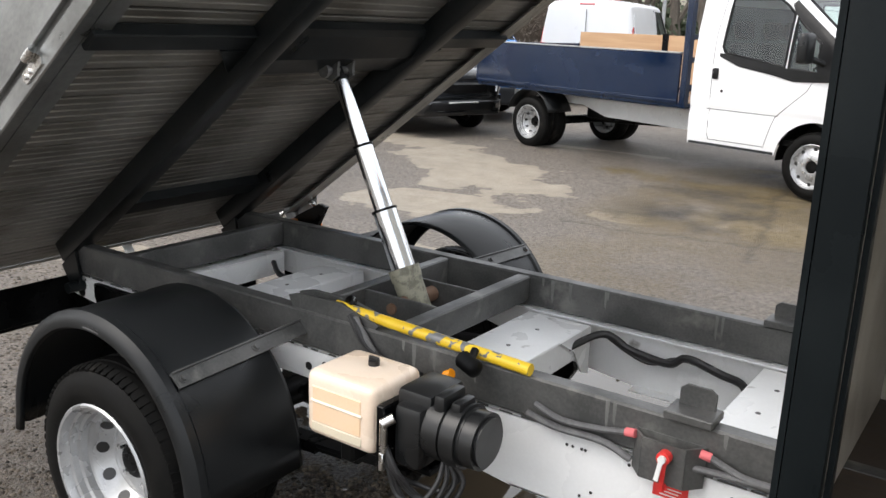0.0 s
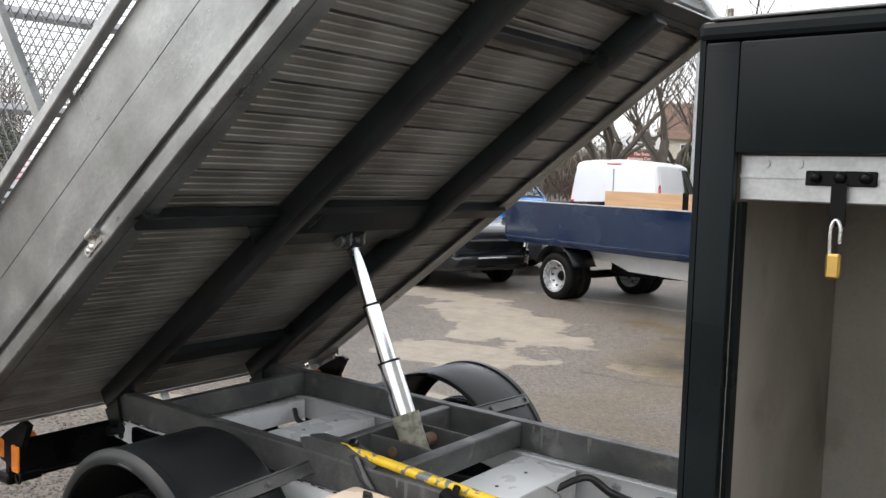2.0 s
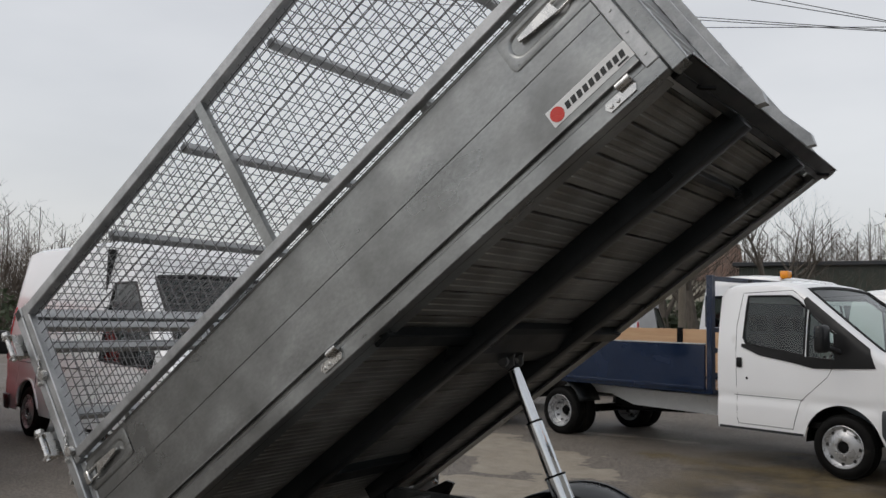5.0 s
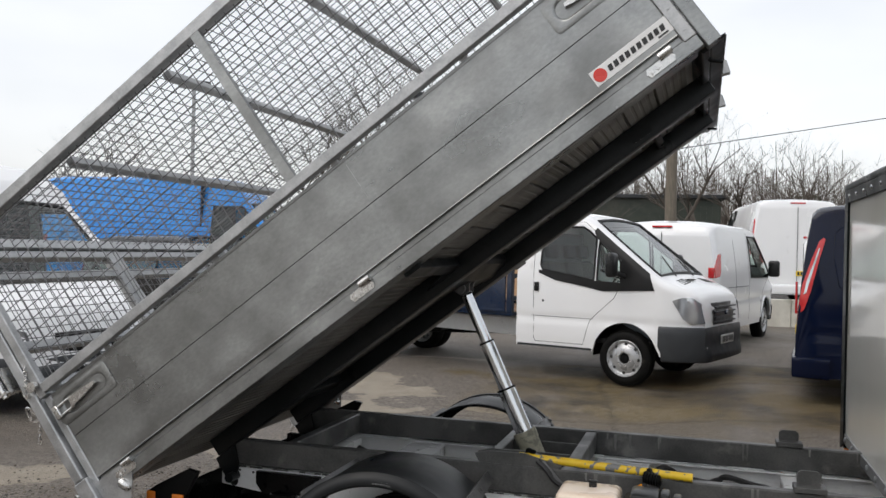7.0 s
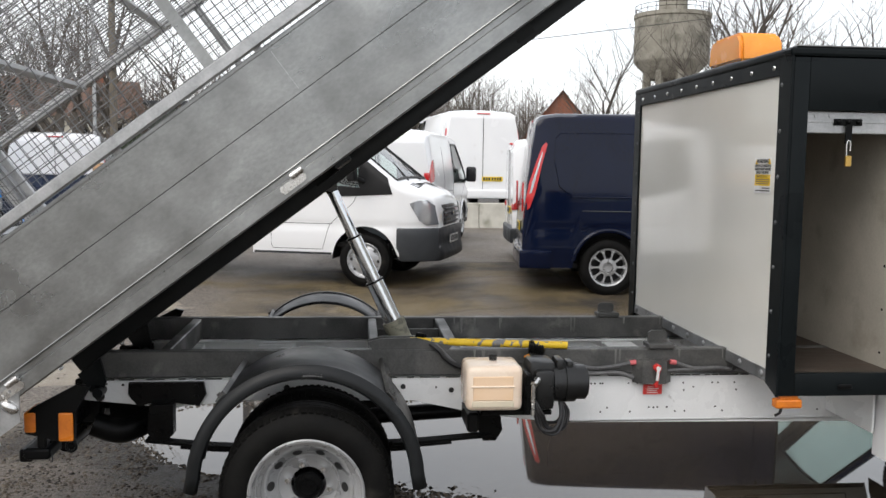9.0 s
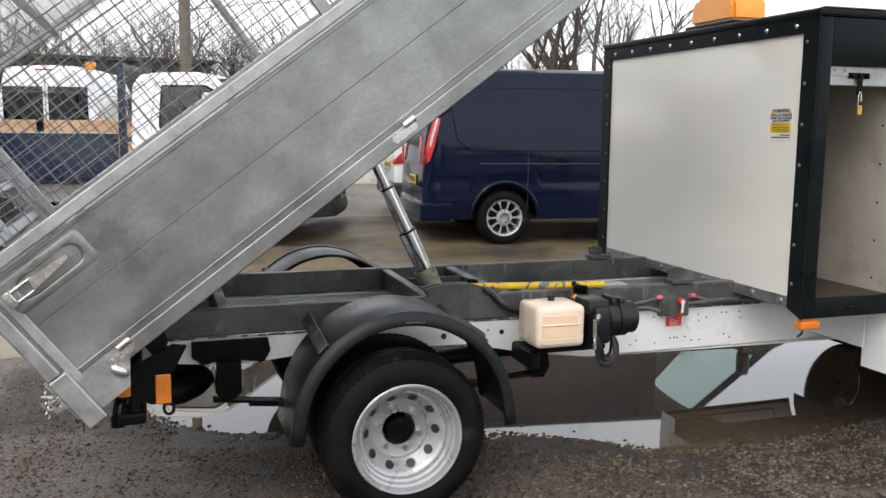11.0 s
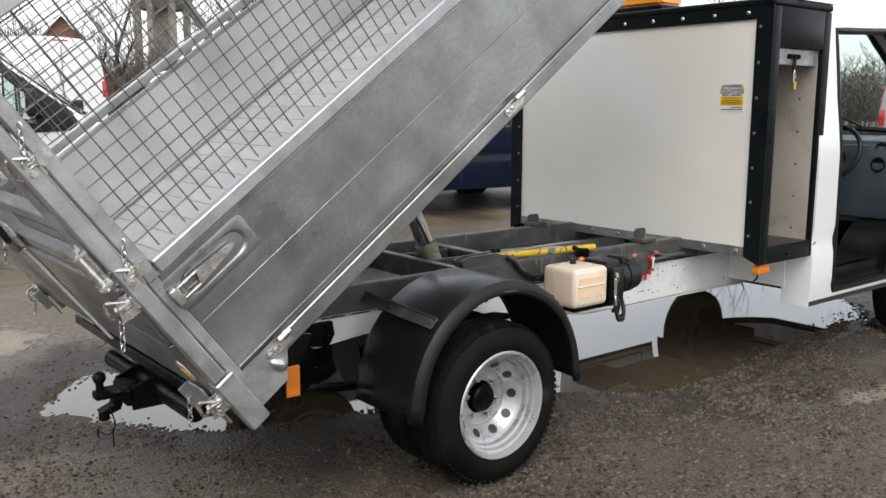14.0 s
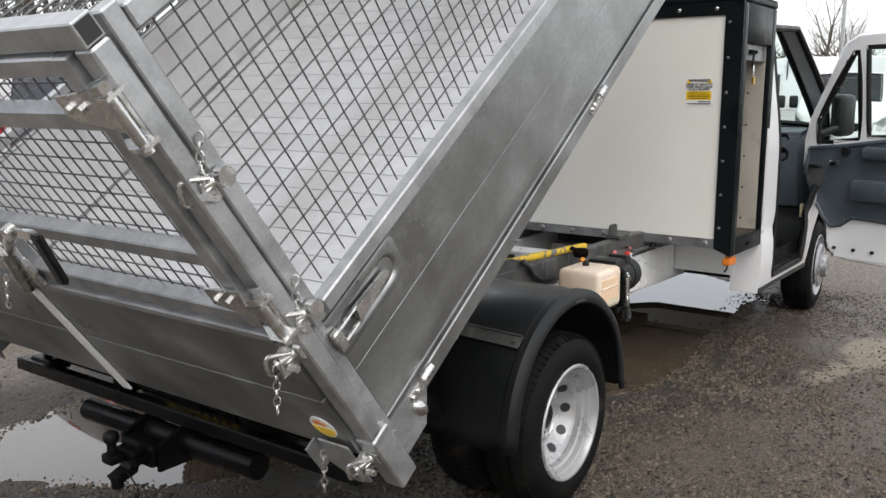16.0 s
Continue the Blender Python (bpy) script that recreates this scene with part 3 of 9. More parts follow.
# front body rests: upright blocks on the subframe
for y, up in ((-0.43, 0.876), (0.43, 0.872)):
    b = bm_new()
    box(b, 1.53, 1.65, y - 0.045, y + 0.045, 0.802, 0.824, 0.003)
    prism(b, [(1.545, 0.823), (1.635, 0.823), (1.635, up - 0.012), (1.62, up), (1.56, up), (1.545, up - 0.012)], "y", y + 0.022, y + 0.032)
    part("body_rest", b, SUBFRAME, TRUCK, "bolted body rest bracket")

# isolator switch with red key, cables, red tag
b = bm_new()
prism(b, [(1.430, -0.458), (1.610, -0.458), (1.575, -0.500), (1.465, -0.500)], "z", 0.645, 0.650)
prism(b, [(1.430, -0.458), (1.610, -0.458), (1.606, -0.454), (1.434, -0.454)], "z", 0.645, 0.752)
for (xa, ya), (xb, yb) in (((1.430, -0.458), (1.465, -0.500)), ((1.465, -0.500), (1.575, -0.500)), ((1.575, -0.500), (1.610, -0.458))):
    bar(b, (xa, ya, 0.698), (xb, yb, 0.698), 0.005, 0.107)
iso = part("isolator_switch", b, SUBFRAME, TRUCK, "grey steel battery isolator plate with red key")
iso.location = (0.03, 0, 0)
b = bm_new()
rod(b, (1.528, -0.50, 0.722), (1.528, -0.525, 0.722), 0.017, 14)
bar(b, (1.534, -0.526, 0.722), (1.526, -0.512, 0.632), 0.011, 0.006, up=(0, 1, 0))
rod(b, (1.528, -0.49, 0.640), (1.528, -0.512, 0.640), 0.011, 12)
part("switch_key", b, REDPLASTIC, iso, "worn red switch key")
b = bm_new()
bar(b, (1.528, -0.531, 0.726), (1.520, -0.536, 0.668), 0.011, 0.006, up=(0, 1, 0))
rod(b, (1.528, -0.524, 0.722), (1.528, -0.534, 0.722), 0.010, 12)
part("key_tab", b, STICKER, iso)
b = bm_new()
box(b, 1.47, 1.56, -0.4505, -0.449, 0.598, 0.645, 0.0)
tag = part("safety_tag", b, REDPLASTIC, TRUCK, "small red tag with white print")
tag.location = (0.046, 0, -0.016)
b = bm_new()
for k, (a, c) in enumerate(((0.02, 0.05), (0.018, 0.074), (0.018, 0.066), (0.018, 0.070))):
    box(b, 1.47 + a, 1.47 + c, -0.4515, -0.4508, 0.632 - k * 0.009, 0.635 - k * 0.009)
part("tag_print", b, STICKER, tag)
PINK = mat("pink_boot", (0.62, 0.10, 0.12), (0.68, 0.16, 0.17), rough=0.5)
for x, d in ((1.412, 0.026), (1.628, -0.026)):
    b = bm_new()
    rod(b, (x, -0.475, 0.738), (x + d, -0.478, 0.742), 0.0115, 12)
    part("red_boot", b, PINK, iso, smooth=True)
for pts, r, mt in (([(0.52, -0.46, 0.83), (0.56, -0.475, 0.80), (0.60, -0.475, 0.755), (0.68, -0.475, 0.72), (0.80, -0.47, 0.71)], 0.012, CABLE),
                   ([(0.54, -0.46, 0.83), (0.58, -0.47, 0.79), (0.64, -0.475, 0.735), (0.72, -0.475, 0.705)], 0.009, GREYCABLE),
                   ([(1.18, -0.47, 0.735), (1.26, -0.475, 0.715), (1.36, -0.475, 0.722), (1.445, -0.475, 0.738)], 0.009, GREYCABLE),
                   ([(1.16, -0.475, 0.705), (1.25, -0.475, 0.690), (1.38, -0.475, 0.692), (1.46, -0.475, 0.668)], 0.010, GREYCABLE),
                   ([(1.655, -0.475, 0.738), (1.74, -0.475, 0.712), (1.86, -0.475, 0.712), (1.96, -0.47, 0.70)], 0.009, GREYCABLE),
                   ([(1.62, -0.478, 0.70), (1.72, -0.475, 0.705), (1.84, -0.475, 0.71), (2.0, -0.47, 0.70)], 0.009, GREYCABLE),
                   ([(1.93, -0.475, 0.70), (1.97, -0.49, 0.74), (2.02, -0.48, 0.73), (2.04, -0.47, 0.70)], 0.007, CABLE),
                   ([(0.72, 0.16, 0.60), (0.88, 0.20, 0.60), (1.0, 0.34, 0.66), (1.10, 0.37, 0.615), (1.24, 0.372, 0.60), (1.30, 0.372, 0.635), (1.42, 0.37, 0.61), (1.50, 0.35, 0.60), (1.54, 0.28, 0.57)], 0.014, CABLE),
                   ([(1.0, 0.36, 0.655), (1.10, 0.375, 0.60), (1.18, 0.375, 0.585), (1.26, 0.375, 0.62), (1.34, 0.372, 0.63)], 0.008, CABLE),
                   ([(0.9, -0.05, 0.62), (1.2, -0.15, 0.60), (1.6, -0.26, 0.60), (2.2, -0.32, 0.58)], 0.006, CABLE),
                   ([(-0.60, 0.30, 0.63), (-0.45, 0.20, 0.62), (-0.30, 0.25, 0.60), (-0.1, 0.1, 0.58), (0.2, 0.1, 0.60)], 0.012, CABLE),
                   ([(0.1, 0.2, 0.58), (0.45, 0.22, 0.56), (0.7, 0.25, 0.58), (0.9, 0.3, 0.6)], 0.02, CABLE)):
    b = bm_new()
    tube(b, bend(pts), r, 8)
    part("cable", b, mt, TRUCK, smooth=True)
# axle, springs, propshaft, exhaust, spare black bits between the rails
b = bm_new()
rod(b, (0, -0.6, 0.342), (0, 0.6, 0.342), 0.055, 16)
rod(b, (-0.12, 0, 0.342), (0.12, 0, 0.342), 0.13, 20)
part("rear_axle", b, BLACKSTEEL, TRUCK, smooth=True)
b = bm_new()
rod(b, (0.12, 0, 0.36), (2.6, 0, 0.50), 0.04, 14)
part("propshaft", b, BLACKSTEEL, TRUCK, smooth=True)
for s in (-1, 1):
    b = bm_new()
    pts = bend([(-0.72, 0, 0.42), (-0.35, 0, 0.385), (0, 0, 0.40), (0.35, 0, 0.39), (0.80, 0, 0.42)], 5)
    for k in range(3):
        for p, q in zip(pts, pts[1:]):
            if abs(p.x) < 0.8 - 0.2 * k:
                bar(b, p + Vector((0, s * 0.50, -0.013 * k)), q + Vector((0, s * 0.50, -0.013 * k)), 0.06, 0.012)
    part("leaf_spring", b, BLACKSTEEL, TRUCK)
    b = bm_new()
    prism(b, [(-0.80, 0.665), (-0.48, 0.665), (-0.47, 0.61), (-0.50, 0.56), (-0.60, 0.575), (-0.70, 0.575), (-0.76, 0.56), (-0.80, 0.61)], "y", s * 0.452, s * 0.475)
    prism(b, [(-0.70, 0.58), (-0.60, 0.58), (-0.60, 0.45), (-0.63, 0.42), (-0.69, 0.42), (-0.71, 0.46)], "y", s * 0.47, s * 0.53)
    for x, z in ((-0.76, 0.645), (-0.51, 0.645), (-0.76, 0.60), (-0.51, 0.60), (-0.65, 0.60), (-0.655, 0.46)):
        rod(b, (x, s * 0.475, z), (x, s * 0.545 if z < 0.5 else s * 0.487, z), 0.014, 6)
    part("spring_hanger", b, BLACKSTEEL, TRUCK, "black bolted spring hanger")
    b = bm_new()
    prism(b, [(0.72, 0.56), (0.83, 0.56), (0.85, 0.44), (0.82, 0.39), (0.76, 0.39), (0.74, 0.44)], "y", s * 0.452, s * 0.50)
    part("spring_hanger", b, BLACKSTEEL, TRUCK)
b = bm_new()
tube(b, bend([(-0.74, -0.26, 0.46), (-0.80, -0.32, 0.43), (-0.88, -0.36, 0.42), (-0.98, -0.38, 0.46)]), 0.055, 14)
part("exhaust_silencer", b, BLACKSTEEL, TRUCK, smooth=True)
b = bm_new()
rod(b, (-0.86, -0.2, 0.48), (-0.86, 0.34, 0.48), 0.10, 20)
part("black_cylinder", b, BLACKSTEEL, TRUCK, smooth=True)

# mudguards: an arched sheet with a rolled lip, held by grey strap brackets
for s in (-1, 1):
    b = bm_new()
    R, A0, A1, N = 0.465, 4, 176, 40
    cz, yo, yi = 0.395, 1.02, 0.605
    rows = []
    prof = [(yo - 0.012, -0.052), (yo, -0.045), (yo + 0.004, -0.028), (yo - 0.004, -0.010), (yo - 0.020, 0.004), (yo - 0.045, 0.004), (yo - 0.055, -0.004), (yo - 0.12, 0.0), (yi + 0.02, 0.0), (yi, -0.01)]
    for k in range(N + 1):
        a = radians(A0 + (A1 - A0) * k / N)
        rx, rz = 0.455, 0.462
        rows.append([b.verts.new(((rx + d) * math.cos(a), s * y, cz + (rz + d) * math.sin(a))) for y, d in prof])
    for r0, r1 in zip(rows, rows[1:]):
        for j in range(len(prof) - 1):
            b.faces.new((r0[j], r0[j + 1], r1[j + 1], r1[j]))
    # straight front skirt
    ex = [[b.verts.new((v.co.x * 1.0 + (0.012 if k == 0 else -0.012), v.co.y, v.co.z - 0.06)) for v in rows[k]] for k in (0, N)]
    for k, e in ((0, ex[0]), (N, ex[1])):
        for j in range(len(prof) - 1):
            b.faces.new((rows[k][j], rows[k][j + 1], e[j + 1], e[j]))
    g_ob = part("mudguard", b, GUARD, TRUCK, "black moulded plastic mudguard with rolled lip", smooth=True)
    mod = g_ob.modifiers.new("thick", "SOLIDIFY")
    mod.thickness = 0.005
    for xs in (0.36, -0.36):
        b = bm_new()
        d = 1 if xs > 0 else -1
        nrm = Vector((0.71 * d, 0, 0.70))
        p, q = Vector((d * 0.312, s * 0.43, 0.742)), Vector((d * 0.331, s * 0.972, 0.728))
        bar(b, p, q, 0.046, 0.006, up=nrm)
        bar(b, p + Vector((-d * 0.016, 0, 0.019)), q + Vector((-d * 0.016, 0, 0.019)), 0.005, 0.020, up=nrm)
        for t in (0.44, 0.955):
            c = p.lerp(q, t) + nrm * 0.003
            rod(b, c, c + nrm * 0.003, 0.014, 12)
            rod(b, c, c + nrm * 0.012, 0.009, 6)
        part("mudguard_bracket", b, SUBFRAME, TRUCK, "grey steel strap with bolts")
    for pl in ((-0.045, 0.03),):
        b = bm_new()
        for k in range(7):
            a = radians(92 - k * 1.5)
            box(b, -0.004, 0.004, -0.0006, 0.0006, -0.006, 0.006, m=Matrix.Translation((0.42 * math.cos(a) + 0.006, s * 1.0225, cz + 0.43 * math.sin(a))))
        part("maker_mark", b, GREYCABLE, g_ob)

# hydraulic tank and power pack
b = bm_new()
box(b, 0.645, 0.885, -0.790, -0.575, 0.606, 0.797, 0.026, seg=4)
tank = part("hydraulic_tank", b, TANK, TRUCK, "translucent peach plastic oil tank", smooth=True)
b = bm_new()
box(b, 0.672, 0.845, -0.7925, -0.785, 0.652, 0.757, 0.004)
part("tank_side", b, TANKTOP, tank, "oil glowing amber through the wall")
b = bm_new()
box(b, 0.670, 0.847, -0.7925, -0.785, 0.624, 0.6515, 0.003)
part("tank_foot", b, TANKLOW, tank, "oil showing pale green low in the tank", smooth=True)
b = bm_new()
box(b, 0.668, 0.850, -0.7965, -0.786, 0.708, 0.717, 0.003)
part("tank_rib", b, TANK, tank)
b = bm_new()
rod(b, (0.775, -0.655, 0.795), (0.775, -0.655, 0.811), 0.016, 14)
box(b, 0.758, 0.792, -0.660, -0.650, 0.810, 0.822, 0.002)
part("filler_cap", b, PLASTIC, tank, smooth=True)
b = bm_new()
box(b, 0.87, 0.90, -0.86, -0.58, 0.60, 0.80, 0.004)
pack = part("power_pack", b, BLACKSTEEL, TRUCK, "black electric hydraulic power pack")
pack.location, pack.scale = (0.157, -0.062, 0.082), (0.85, 0.85, 0.85)
b = bm_new()
box(b, 0.90, 1.03, -0.80, -0.62, 0.70, 0.85, 0.018, seg=2)
box(b, 0.92, 1.02, -0.84, -0.66, 0.615, 0.815, 0.02, seg=2)
part("pack_block", b, PLASTIC, pack, smooth=True)
b = bm_new()
for a, c, r in ((1.02, 1.075, 0.098), (1.075, 1.085, 0.090), (1.085, 1.135, 0.100), (1.135, 1.145, 0.09), (1.145, 1.19, 0.088), (1.19, 1.20, 0.075)):
    rod(b, (a, -0.74, 0.735), (c, -0.74, 0.735), r, 28)
    part("motor", b, PLASTIC, pack, "black ribbed motor cover", smooth=True)
    b = bm_new()
box(b, 1.035, 1.075, -0.80, -0.68, 0.80, 0.862, 0.012, seg=2)
box(b, 1.09, 1.125, -0.79, -0.70, 0.80, 0.85, 0.01, seg=2)
part("motor_terminal", b, PLASTIC, pack, smooth=True)
b = bm_new()
rod(b, (0.905, -0.865, 0.66), (0.905, -0.865, 0.76), 0.013, 10)
rod(b, (0.905, -0.875, 0.755), (0.93, -0.85, 0.775), 0.017, 10)
box(b, 0.895, 0.912, -0.878, -0.82, 0.60, 0.66, 0.003)
part("hose_fitting", b, ZINC, pack, smooth=True)
for k, (dx, dz) in enumerate(((0, 0), (0.03, -0.02), (0.06, 0.0), (0.09, -0.01), (0.045, 0.02))):
    b = bm_new()
    tube(b, bend([(0.91, -0.86, 0.68), (0.92 + dx * 0.4, -0.855, 0.60), (0.95 + dx * 0.6, -0.85 + 0.015 * k, 0.525 + dz), (1.02 + dx * 0.7, -0.84 + 0.02 * k, 0.515 + dz), (1.06 + dx * 0.6, -0.80 + 0.02 * k, 0.58), (1.06, -0.76, 0.66)]), 0.0085, 7)
    part("hose", b, CABLE, pack, smooth=True)
b = bm_new()
rod(b, (0.92, -0.57, 0.815), (0.945, -0.57, 0.83), 0.016, 10)
part("orange_cap", b, ORANGE, pack, smooth=True)
b = bm_new()
box(b, 0.66, 1.02, -0.78, -0.45, 0.575, 0.600, 0.005)
box(b, 0.60, 0.66, -0.72, -0.46, 0.47, 0.57, 0.01)
part("pack_shelf", b, BLACKSTEEL, pack)

# rear under-run bar, tow bar and lamps
b = bm_new()
box(b, -1.105, -1.055, -0.90, 0.99, 0.462, 0.512, 0.006)
for s in (-1, 1):
    box(b, -1.055, -0.95, s * 0.36 - 0.02, s * 0.36 + 0.02, 0.465, 0.66, 0.004)
rear = part("rear_bumper", b, BLACKSTEEL, TRUCK, "black steel under-run bar")
b = bm_new()
box(b, -1.003, -0.995, -0.86, 0.86, 0.500, 0.660, 0.002)
part("lamp_board", b, BLACKSTEEL, rear, "black plate behind the number plate")
for s in (-1, 1):
    b = bm_new()
    prism(b, [(-1.07, 0.58), (-1.00, 0.565), (-0.96, 0.55), (-0.89, 0.55), (-0.885, 0.66), (-0.83, 0.76), (-0.88, 0.77), (-1.03, 0.69), (-1.07, 0.66)], "y", s * 0.895, s * 0.92)
    box(b, -1.08, -0.98, min(s * 0.78, s * 0.93), max(s * 0.78, s * 0.93), 0.478, 0.525, 0.012, seg=2)
    box(b, -1.03, -1.00, min(s * 0.89, s * 0.915), max(s * 0.89, s * 0.915), 0.52, 0.60, 0.003)
    part("bumper_end", b, BLACKSTEEL, TRUCK, "black bumper end bracket")
    b = bm_new()
    box(b, -1.075, -1.03, min(s * 0.78, s * 0.925), max(s * 0.78, s * 0.925), 0.585, 0.665, 0.008, seg=2)
    part("tail_lamp", b, ORANGEDULL, TRUCK, "amber and red tail lamp", smooth=True)
    b = bm_new()
    box(b, -0.945, -0.890, min(s * 0.922, s * 0.934), max(s * 0.922, s * 0.934), 0.552, 0.664, 0.006, seg=2)
    mk = part("side_marker", b, ORANGEDULL, TRUCK, "amber side marker lamp")
    b = bm_new()
    tube(b, [(-0.90 + 0.018 * math.cos(a), s * 0.925, 0.532 + 0.022 * math.sin(a)) for a in [k * math.tau / 14 for k in range(14)]], 0.006, 6, close=True)
    part("rope_ring", b, BLACKSTEEL, mk, smooth=True)
b = bm_new()
box(b, -1.012, -1.006, -0.28, 0.10, 0.520, 0.565)
plate = part("number_plate", b, PLATEY, TRUCK, "yellow rear number plate in shade")
b = bm_new()
for k in range(7):
    box(b, -1.0140, -1.0125, -0.245 + k * 0.045, -0.217 + k * 0.045, 0.527, 0.558)
part("plate_bar", b, INK, plate)
b = bm_new()
rod(b, (-1.075, -0.45, 0.398), (-1.075, 0.51, 0.385), 0.043, 24)
tow = part("tow_bar", b, BLACKSTEEL, TRUCK, "black tubular tow bar with ball and pin jaw", smooth=True)
b = bm_new()
for s in (-0.11, 0.09):
    prism(b, [(-1.28, 0.38), (-1.12, 0.38), (-1.10, 0.50), (-1.16, 0.52), (-1.28, 0.47)], "y", s - 0.008, s + 0.008)
box(b, -1.30, -1.22, -0.10, 0.08, 0.39, 0.47, 0.014, seg=2)
box(b, -1.34, -1.27, -0.08, 0.06, 0.41, 0.45, 0.010, seg=2)
for dy in (-0.07, 0.05):
    rod(b, (-1.27, dy, 0.43), (-1.35, dy, 0.43), 0.02, 8)
part("tow_bracket", b, BLACKSTEEL, tow).location = (0.088, 0.03, -0.055)
b = bm_new()
rod(b, (-1.42, 0.03, 0.43), (-1.42, 0.03, 0.475), 0.016, 14)
bmesh.ops.create_uvsphere(b, u_segments=20, v_segments=12, radius=0.027, matrix=Matrix.Translation((-1.42, 0.03, 0.485)))
box(b, -1.445, -1.33, 0.0, 0.06, 0.395, 0.43, 0.008, seg=2)
prism(b, [(-1.36, 0.40), (-1.33, 0.40), (-1.35, 0.345), (-1.42, 0.325), (-1.43, 0.345), (-1.38, 0.365)], "y", -0.005, 0.055)
rod(b, (-1.41, 0.025, 0.305), (-1.41, 0.025, 0.34), 0.022, 12)
part("tow_ball", b, BLACKSTEEL, tow, smooth=True).location = (0.140, 0.02, -0.04)
b = bm_new()
tube(b, bend([(-1.40, 0.0, 0.34), (-1.40, -0.06, 0.28), (-1.42, -0.03, 0.235), (-1.44, 0.03, 0.235)]), 0.003, 6)
tube(b, [(-1.44 + 0.006 * math.cos(a), 0.04 + 0.02 * math.cos(a), 0.225 + 0.02 * math.sin(a)) for a in [k * math.tau / 14 for k in range(14)]], 0.004, 6, close=True)
tube(b, [(-1.41, -0.06, 0.27), (-1.41, -0.06, 0.19)], 0.003, 6)
part("lynch_pin", b, BLACKSTEEL, tow, smooth=True).location = (0.140, 0.0, -0.01)

# ==== the raised body: u along it, y across, v square to its floor ====
YC, HW = -0.03, 1.06
YR, YL = YC - HW, YC + HW
b = bm_new()
box(b, 0.145, 3.05, YR + 0.046, YL - 0.046, 0.0145, 0.018)
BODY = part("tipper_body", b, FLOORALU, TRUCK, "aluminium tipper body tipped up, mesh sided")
BODY.matrix_basis = pose(-1.30, 0, 0.62, 0, -37, 0)
for y0, y1 in ((YR, YR + 0.045), (YL - 0.045, YL)):
    b = bm_new()
    box(b, 0.14, 3.05, y0, y1, -0.045, 0.011, 0.004)
    inner = y1 if y0 == YR else y0
    d = 1 if y0 == YR else -1
    box(b, 0.14, 3.02, min(inner, inner + d * 0.06), max(inner, inner + d * 0.06), -0.045, -0.038)
    part("side_rail", b, ALU, BODY, "pale aluminium side rail")

# dropside planks, end caps, hinges, latches
for yo, s in ((YR, -1), (YL, 1)):
    y_in = yo - s * 0.028
    for v0, v1 in ((0.036, 0.2335), (0.2350, 0.428)):
        b = bm_new()
        box(b, 0.165, 3.0, min(yo, y_in), max(yo, y_in), v0, v1, 0.0012)
        # near side in the darker mill aluminium, far side in the lighter floor aluminium
        part("dropside_plank", b, ALU if s < 0 else FLOORALU, BODY, "aluminium dropside plank with faint scuffs, lighter on the far side")
    b = bm_new()
    rod(b, (0.165, yo - s * 0.001, 0.037), (3.0, yo - s * 0.001, 0.037), 0.0035, 8)
    box(b, 0.165, 3.0, min(yo - s * 0.014, y_in), max(yo - s * 0.014, y_in), 0.012, 0.0355)
    box(b, 0.165, 3.0, min(yo, y_in) - 0.002, max(yo, y_in) + 0.002, 0.425, 0.440, 0.003)
    part("dropside_edge", b, ALU, BODY)
    for u0, u1 in ((0.127, 0.164), (3.001, 3.05)):
        b = bm_new()
        box(b, u0, u1, min(yo + s * 0.004, y_in), max(yo + s * 0.004, y_in), 0.0, 0.44, 0.004)
        for k in range(5):
            for du in (0.012,):
                rod(b, ((u0 + u1) / 2, yo + s * 0.004, 0.04 + k * 0.09), ((u0 + u1) / 2, yo + s * 0.007, 0.04 + k * 0.09), 0.006, 8)
        part("dropside_cap", b, GALV, BODY, "riveted aluminium end cap")
    # recessed pan handles near each end
    for uc, d in ((0.296, 1), (2.86, -1)):
        b = bm_new()
        outer, mid = round_rect(0.325, 0.125, 0.02, 4, uc, 0.365), round_rect(0.255, 0.085, 0.040, 4, uc + d * 0.012, 0.365)
        r0 = [b.verts.new((u, yo + s * 0.003, v)) for u, v in outer]
        r1 = [b.verts.new((u, yo + s * 0.009, v)) for u, v in mid]
        r2 = [b.verts.new((uc + (u - uc) * 0.93, yo + s * 0.006, 0.365 + (v - 0.365) * 0.88)) for u, v in mid]
        r3 = [b.verts.new((uc + (u - uc) * 0.90, yo + s * 0.001, 0.365 + (v - 0.365) * 0.80)) for u, v in mid]
        n = len(r0)
        for a, c in ((r0, r1), (r1, r2), (r2, r3)):
            for k in range(n):
                b.faces.new((a[k], a[(k + 1) % n], c[(k + 1) % n], c[k]))
        b.faces.new(r3)
        for u, v in ((uc - 0.135, 0.32), (uc + 0.135, 0.32), (uc - 0.135, 0.41), (uc + 0.135, 0.41), (uc, 0.312), (uc, 0.418)):
            rod(b, (u, yo + s * 0.003, v), (u, yo + s * 0.007, v), 0.006, 8)
        pan = part("latch_pan", b, ALU, BODY, "pressed aluminium recessed latch pan", smooth=True)
        pan.location = (0.009 * d, 0, -0.012)
        b = bm_new()
        prism(b, [(uc + d * 0.085, 0.378), (uc - d * 0.055, 0.388), (uc - d * 0.065, 0.345), (uc + d * 0.06, 0.360), (uc + d * 0.088, 0.366)], "y", yo + s * 0.008, yo + s * 0.022)
        part("latch_lever", b, ZINC, BODY, "bright zinc over-centre lever", smooth=True).location = (0.009 * d, 0, -0.012)
        b = bm_new()
